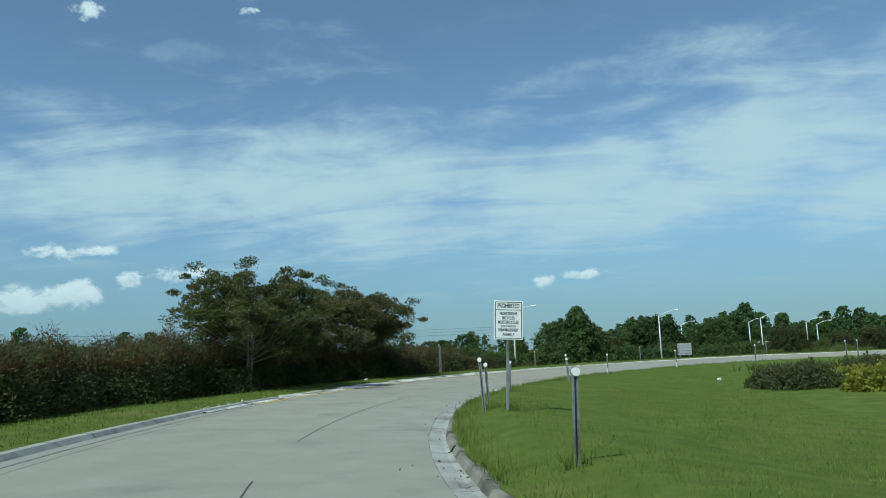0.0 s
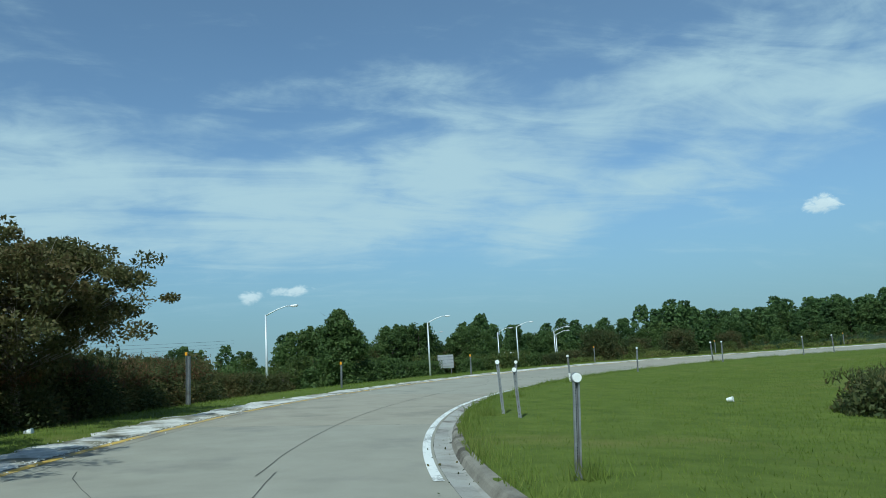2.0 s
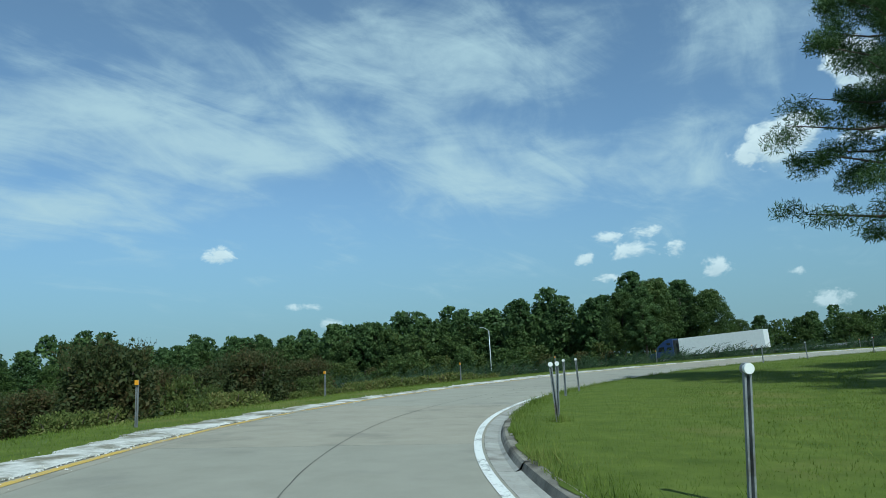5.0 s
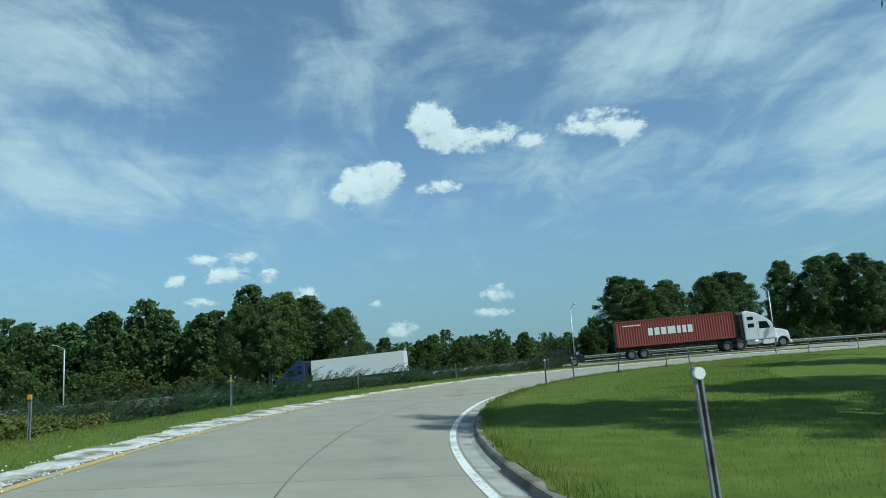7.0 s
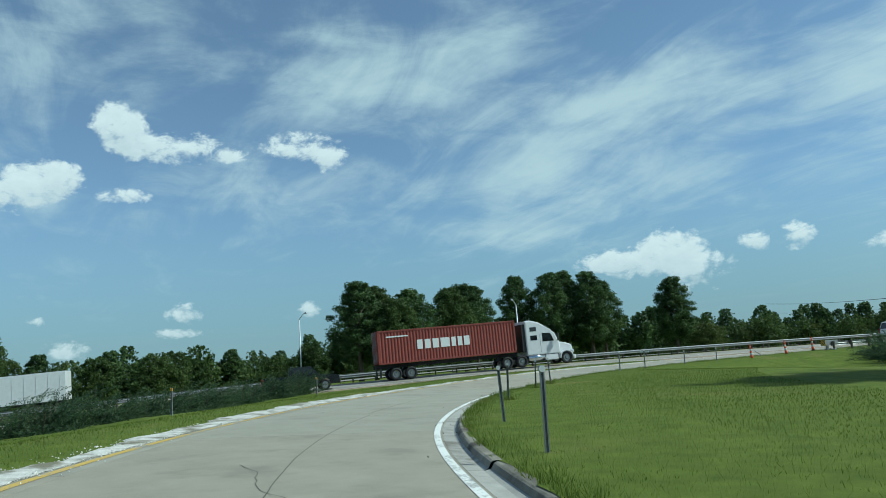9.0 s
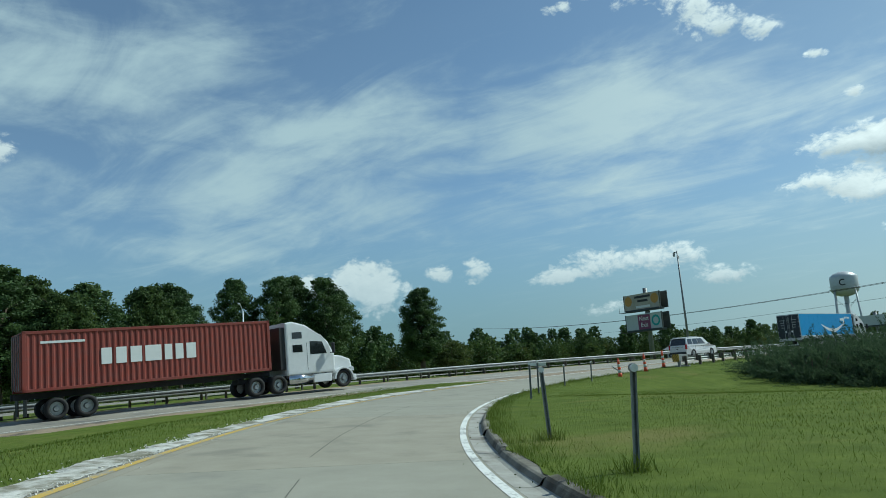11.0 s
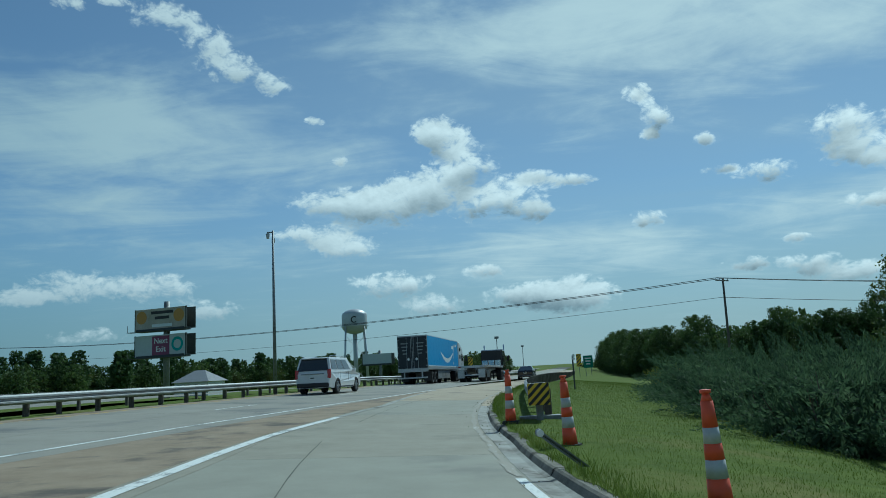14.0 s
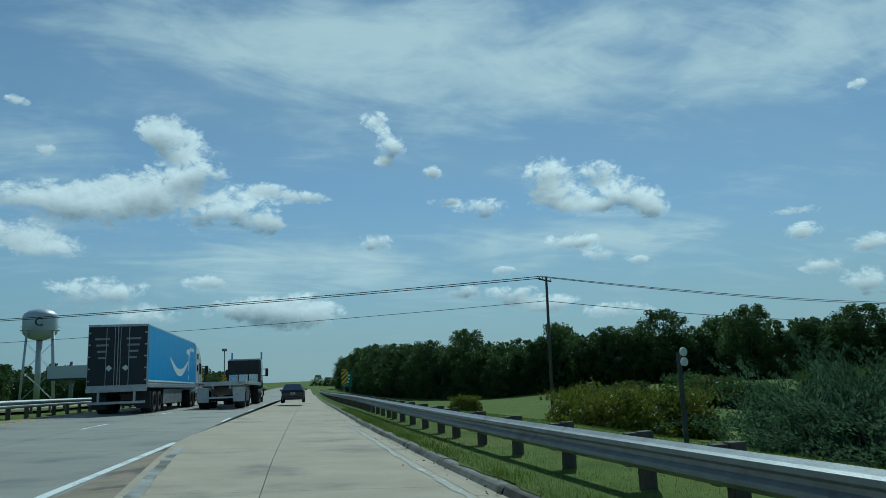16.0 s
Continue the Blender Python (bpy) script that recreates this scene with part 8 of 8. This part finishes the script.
tractor(lorry, M_CAB_WHITE, TL + 0.75)

# lorry with an empty flatbed
flat_l = thing("flatbed_lorry", on_hwy(42.0, 4.6), "black long-nosed lorry pulling an empty flatbed trailer", "lorry")
bm = bmesh.new()
box(bm, (14.6, 2.5, 0.12), (7.3, 0, 1.42), bevel=0.015)
part("deck", bm, M_WOODPOST, flat_l)
for side in (-1, 1):
    bm = bmesh.new()
    box(bm, (14.6, 0.06, 0.20), (7.3, side * 1.28, 1.40), bevel=0.015)
    part("side_rail", bm, M_ALU, flat_l)
    for k in range(14):
        bm = bmesh.new()
        box(bm, (0.28, 0.008, 0.05), (0.6 + 1.03 * k, side * 1.314, 1.42))
        part("reflective_tape", bm, M_RED_LAMP if k % 2 else M_SIGN_WHITE, flat_l)
    bm = bmesh.new()
    slab_prism(bm, [(0.4, 1.34), (14.2, 1.34), (14.2, 1.1), (10.8, 1.02), (9.0, 0.72), (1.0, 0.72), (0.4, 1.1)], side * 0.45 - 0.06, side * 0.45 + 0.06)
    part("main_beam", bm, M_ALU, flat_l)
    for x in (0.25, 3.3):
        bm = bmesh.new()
        box(bm, (0.05, 0.62, 0.8), (x, side * 0.95, 0.78), bevel=0.01)
        part("mud_flap", bm, M_ALU, flat_l)
    bm = bmesh.new()
    box(bm, (0.16, 0.14, 0.9), (10.2, side * 0.75, 0.58), bevel=0.015)
    part("landing_leg", bm, M_CHASSIS, flat_l)
    bm = bmesh.new()
    box(bm, (0.04, 0.30, 0.10), (-0.02, side * 1.0, 1.36), bevel=0.01)
    part("tail_light", bm, M_RED_LAMP, flat_l)
bm = bmesh.new()
box(bm, (0.08, 2.5, 0.22), (0.0, 0, 1.37), bevel=0.015)
part("rear_sill", bm, M_ALU, flat_l)
bm = bmesh.new()
box(bm, (0.08, 1.7, 0.1), (0.0, 0, 0.62), bevel=0.015)
part("guard_bar", bm, M_ALU, flat_l)
bogie(flat_l, (1.2, 4.25))
tractor(flat_l, M_CAB_BLACK, 15.6, long_nose=True)
bm = bmesh.new()
box(bm, (0.1, 2.2, 1.7), (15.0, 0, 2.35), bevel=0.02)
rack = part("headache_rack", bm, M_TRIM, flat_l)
for k in (-0.72, 0.0, 0.72):
    bm = bmesh.new()
    box(bm, (0.03, 0.64, 0.62), (14.935, k, 1.86), bevel=0.015)
    part("locker_door", bm, M_CHROME, rack, "bright metal locker door")

# lorry with a red container
red_l = thing("container_lorry", on_hwy(-42.0, 8.2), "lorry with a ribbed red shipping container and a white cab", "lorry")
CL, CZ, CH = 12.2, 1.35, 2.75
bm = bmesh.new()
box(bm, (CL - 0.2, 2.30, CH - 0.1), (CL / 2, 0, CZ + CH / 2))
cont = part("container", bm, M_RED_BOX, red_l)
for side in (-1, 1):
    n_ = 44
    v_, f_ = [], []
    for k in range(n_):
        xs = 0.15 + (CL - 0.3) * np.array((k, k + 0.28, k + 0.5, k + 0.78)) / n_
        for xx, d in zip(xs, (0, 0, 0.036, 0.036)):
            v_ += [(xx, side * (1.20 - d), CZ + 0.14), (xx, side * (1.20 - d), CZ + CH - 0.1)]
    f_ = [(2 * i, 2 * i + 2, 2 * i + 3, 2 * i + 1) for i in range(len(v_) // 2 - 1)]
    link_mesh("ribbed_side", v_, f_, M_RED_BOX, cont)
    for z in (CZ + 0.07, CZ + CH - 0.06):
        bm = bmesh.new()
        box(bm, (CL, 0.12, 0.14), (CL / 2, side * 1.16, z), bevel=0.012)
        part("edge_rail", bm, M_RED_BOX, cont)
    for x in (0.08, CL - 0.08):
        bm = bmesh.new()
        box(bm, (0.16, 0.16, CH), (x, side * 1.14, CZ + CH / 2), bevel=0.012)
        part("corner_post", bm, M_RED_BOX, cont)
    for k, w_ in enumerate((0.60, 0.62, 0.66, 0.92, 0.50, 0.52, 0.62)):
        bm = bmesh.new()
        box(bm, (w_ - 0.12, 0.012, 0.78), (3.6 + (0, 0.68, 1.38, 2.21, 2.96, 3.52, 4.13)[k], side * 1.205, CZ + 1.42), bevel=0.004)
        part("text_bar", bm, M_SIGN_WHITE, cont)
    bm = bmesh.new()
    box(bm, (1.9, 0.01, 0.11), (1.7, side * 1.205, CZ + 2.22))
    part("text_bar", bm, M_SIGN_WHITE, cont)
    bm = bmesh.new()
    box(bm, (0.06, 1.1, CH - 0.3), (-0.01, side * 0.57, CZ + CH / 2), bevel=0.01)
    dr_ = part("container_door", bm, M_RED_BOX, cont)
    for k in range(2):
        bm = bmesh.new()
        rod(bm, (-0.06, side * (0.25 + 0.5 * k), CZ + 0.1), (-0.06, side * (0.25 + 0.5 * k), CZ + CH - 0.1), 0.025, n=6)
        part("lock_rod", bm, M_ZINC_DULL, dr_)
    bm = bmesh.new()
    box(bm, (CL + 0.4, 0.14, 0.28), (CL / 2, side * 0.45, CZ - 0.18), bevel=0.01)
    part("chassis_beam", bm, M_CHASSIS, red_l)
    bm = bmesh.new()
    box(bm, (0.05, 0.62, 0.75), (0.15, side * 0.95, 0.66), bevel=0.01)
    part("mud_flap", bm, M_TRIM, red_l)
bm = bmesh.new()
box(bm, (CL - 0.1, 2.34, 0.06), (CL / 2, 0, CZ + CH - 0.03))
part("container_roof", bm, M_RED_BOX, cont)
bogie(red_l, (1.4, 2.7))
tractor(red_l, M_CAB_WHITE, CL + 0.95)

# pale trailer behind the junipers
wl_t = thing("trailer_lorry", on_hwy(-68.5, 25.0, True), "lorry with plain white box trailer and blue cab behind junipers", "lorry")
bm = bmesh.new()
box(bm, (13.0, 2.5, 2.7), (6.5, 0, 2.5), bevel=0.03)
bx_ = part("box_shell", bm, M_CAB_WHITE, wl_t)
for k in range(13):
    for side in (-1, 1):
        bm = bmesh.new()
        box(bm, (0.03, 0.02, 2.5), (0.5 + k, side * 1.258, 2.5))
        part("rivet_strip", bm, M_CAB_WHITE, bx_)
bm = bmesh.new()
box(bm, (12.0, 1.0, 0.22), (6.5, 0, 1.05))
part("chassis", bm, M_CHASSIS, wl_t)
bogie(wl_t, (1.6, 2.85))
for side in (-1, 1):
    bm = bmesh.new()
    box(bm, (0.16, 0.14, 1.0), (10.9, side * 0.75, 0.5), bevel=0.015)
    part("landing_leg", bm, M_CHASSIS, wl_t)
tractor(wl_t, paint("cab_dark_blue", (0.012, 0.03, 0.11), 0.3, coat=0.5), 13.0 + 0.95)

# dark pickup ahead of the container lorry's place
pk = thing("pickup_truck", on_hwy(-48.6, 4.6), "black pickup truck on the highway", "pickup")
bm = bmesh.new()
slab_prism(bm, arch_outline(0.42, (-1.85, 1.75), 0.46, ((2.85, 0.45), (2.86, 0.95), (2.6, 1.12), (1.3, 1.22), (-2.75, 1.25), (-2.85, 1.1), (-2.85, 0.5))), -0.98, 0.98)
bmesh.ops.bevel(bm, geom=[e for e in bm.edges if abs(e.verts[0].co.y - e.verts[1].co.y) < 1e-4 and max(e.verts[0].co.z, e.verts[1].co.z) > 0.9], offset=0.06, segments=2, affect="EDGES")
part("body", bm, M_NAVY, pk)
bm = bmesh.new()
slab_prism(bm, [(-0.95, 1.2), (-0.8, 1.85), (0.75, 1.87), (1.4, 1.2)], -0.82, 0.82)
bmesh.ops.bevel(bm, geom=bm.edges[:], offset=0.05, segments=2, affect="EDGES")
part("cabin", bm, M_NAVY, pk)
for side in (-1, 1):
    for x in (-0.35, 0.45):
        bm = bmesh.new()
        box(bm, (0.68, 0.03, 0.40), (x, side * 0.825, 1.5), bevel=0.012)
        part("side_window", bm, M_GLASS, pk)
    for x in (-1.85, 1.75):
        wheel(pk, x, side * 0.86, 0.40, 0.27, 6)
    bm = bmesh.new()
    box(bm, (0.1, 0.14, 0.4), (-2.82, side * 0.88, 1.0), bevel=0.02)
    part("tail_light", bm, M_RED_LAMP, pk)

# ---- grass, cracks, litter ----
def blades(xyz, rng, tall, wide):
    k = len(xyz)
    a = rng.uniform(0, 6.28, k)
    h = tall * rng.uniform(0.5, 1.3, k)
    lean = rng.normal(0, 0.35, (k, 2)) * h[:, None]
    w = wide * rng.uniform(0.6, 1.3, k)
    dx, dy = np.cos(a) * w, np.sin(a) * w
    z0 = xyz[:, 2] - 0.01
    v = np.stack([np.stack([xyz[:, 0] - dx, xyz[:, 1] - dy, z0], -1), np.stack([xyz[:, 0] + dx, xyz[:, 1] + dy, z0], -1), np.stack([xyz[:, 0] + lean[:, 0], xyz[:, 1] + lean[:, 1], z0 + h], -1)], 1)
    return v.reshape(-1, 3), np.arange(k * 3).reshape(-1, 3)


rng = np.random.default_rng(77)
sets = []


def verge_z(s, o, right):
    """Height of the grass beside the ramp, as the ground's verges have it."""
    xyz = ramp_at(s, o)
    zg = ground_z(xyz[:, :2], False) + 0.02
    d = (o - right_edge(s) - 0.53) if right else (-o - left_edge(s) - 0.5)
    f_ = np.interp(d, [0, 0.94, 3.3, 9], [1, 0.6, 0, 0]) if right else np.interp(d, [0, 0.7, 1.7, 3.1, 4.9], [1, 1, 0.9, 0.5, 0])
    xyz[:, 2] = f_ * (xyz[:, 2] + (0.11 + berm(s, o) if right else 0.01)) + (1 - f_) * zg
    return xyz


k = 300000
s = rng.uniform(START - 1, JOIN + 40, k)
d = rng.random(k) ** 1.5 * 9.0
o = right_edge(s) + 0.55 + d
sets.append(blades(verge_z(s, o, True), rng, np.where(d < 0.5, 0.08, 0.045) * rng.uniform(0.6, 1.3, k), 0.004 + 0.0006 * d))
k = 26000
s = rng.uniform(START - 1, JOIN + 40, k)
clump = np.sin(s * 1.7) + np.sin(s * 4.1 + 1) + np.sin(s * 0.31) > -0.2
s = s[clump]
o = right_edge(s) + 0.48 + np.abs(rng.normal(0, 0.22, len(s)))
sets.append(blades(verge_z(s, o, True), rng, rng.uniform(0.06, 0.17, len(s)), 0.006))
k = 100000
s = rng.uniform(START + 2, START + 152, k)
d = rng.random(k) ** 1.2 * 6.0
o = -left_edge(s) - 0.9 - d
sets.append(blades(verge_z(s, o, False), rng, rng.uniform(0.035, 0.09, k), 0.007 + 0.001 * d))
for px_, py_ in ((1.05, 7.2), (0.54, 15.2), (0.95, 14.0), (1.5, 22.8), (3.9, 30.2), (6.7, 34.5), (11.35, 39.5), (24.1, 46.8), (68.7, 36.3), (73.7, 31.2), (76, 28.5), (84.55, 9.55), (83.0, 15.0)):
    q = np.stack([px_ + rng.normal(0, 0.12, 160), py_ + rng.normal(0, 0.12, 160), np.full(160, gz(px_, py_))], -1)
    sets.append(blades(q, rng, 0.2, 0.006))
link = joined(sets)
lawn = link_mesh("grass_blades", *link, M_BLADE)
tagged(lawn, "short green grass blades with longer tufts along the kerb", "grass", kind="stuff")

# cracks and sealed joints on the concrete
cracks = thing("pavement_cracks", pose(0, 0, 0), "dark wandering cracks in the concrete", "crack", kind="structure")
rc = random.Random(8)


def crack(s0, s1, o0, o1, wob, width):
    q = np.arange(s0, s1, 0.25)
    t = (q - s0) / (s1 - s0)
    o = o0 + (o1 - o0) * t + wob * np.cumsum([rc.gauss(0, 1) for _ in q]) * 0.06
    o = np.clip(o, -3.0, 1.5)
    band("crack", q, o, width, 0.004, M_JOINT, parent=cracks, ragged=width * 0.25)


for s0 in np.arange(-2, 172, 14.0):
    crack(START + s0, START + s0 + rc.uniform(9, 15), -0.38 + rc.uniform(-0.1, 0.1), -0.35 + rc.uniform(-0.1, 0.1), 0.05, 0.007)
for s0 in (3, 22, 47, 71, 96, 108, 109.5, 133, 150, 165):
    crack(START + s0, START + s0 + rc.uniform(2.5, 5), rc.uniform(-2.6, 0.5), rc.uniform(-2.6, 1.0), 0.8, 0.005)

# leaf litter and grit along the gutter of the merge lane
k = 320
s = np.concatenate([rng.uniform(JOIN - 12, JOIN + 60, k), rng.uniform(START + 100, JOIN - 12, 120), rng.uniform(START, START + 30, 120)])
o = right_edge(s) + 0.35 - np.abs(rng.normal(0, 0.28, len(s))) * (rng.random(len(s)) < 0.8)
v, f = leaves(ramp_at(s, o, 0.02), 0.03, 1, 0.018, rng, 0.6, 0.15)
litter = link_mesh("leaf_litter", v, f, M_LEAF_RUST)
tagged(litter, "dry brown leaves and grit lying in the gutter", "litter", kind="stuff")

# a white paper cup on the lawn and scraps
for x, y, tn in ((10.6, 31.0, 30), (-4.4, 33.0, 70)):
    cup = thing("paper_cup", pose(x, y, gz(x, y) + 0.07, 80, 0, tn), "crushed white paper cup lying on the grass", "litter")
    bm = bmesh.new()
    rod(bm, (0, 0, -0.07), (0, 0, 0.07), 0.045, 0.062, 14)
    part("cup", bm, M_SIGN_WHITE, cup)
    bm = bmesh.new()
    rod(bm, (0, 0, 0.07), (0, 0, 0.078), 0.066, 0.066, 14)
    part("rim", bm, M_SIGN_WHITE, cup)
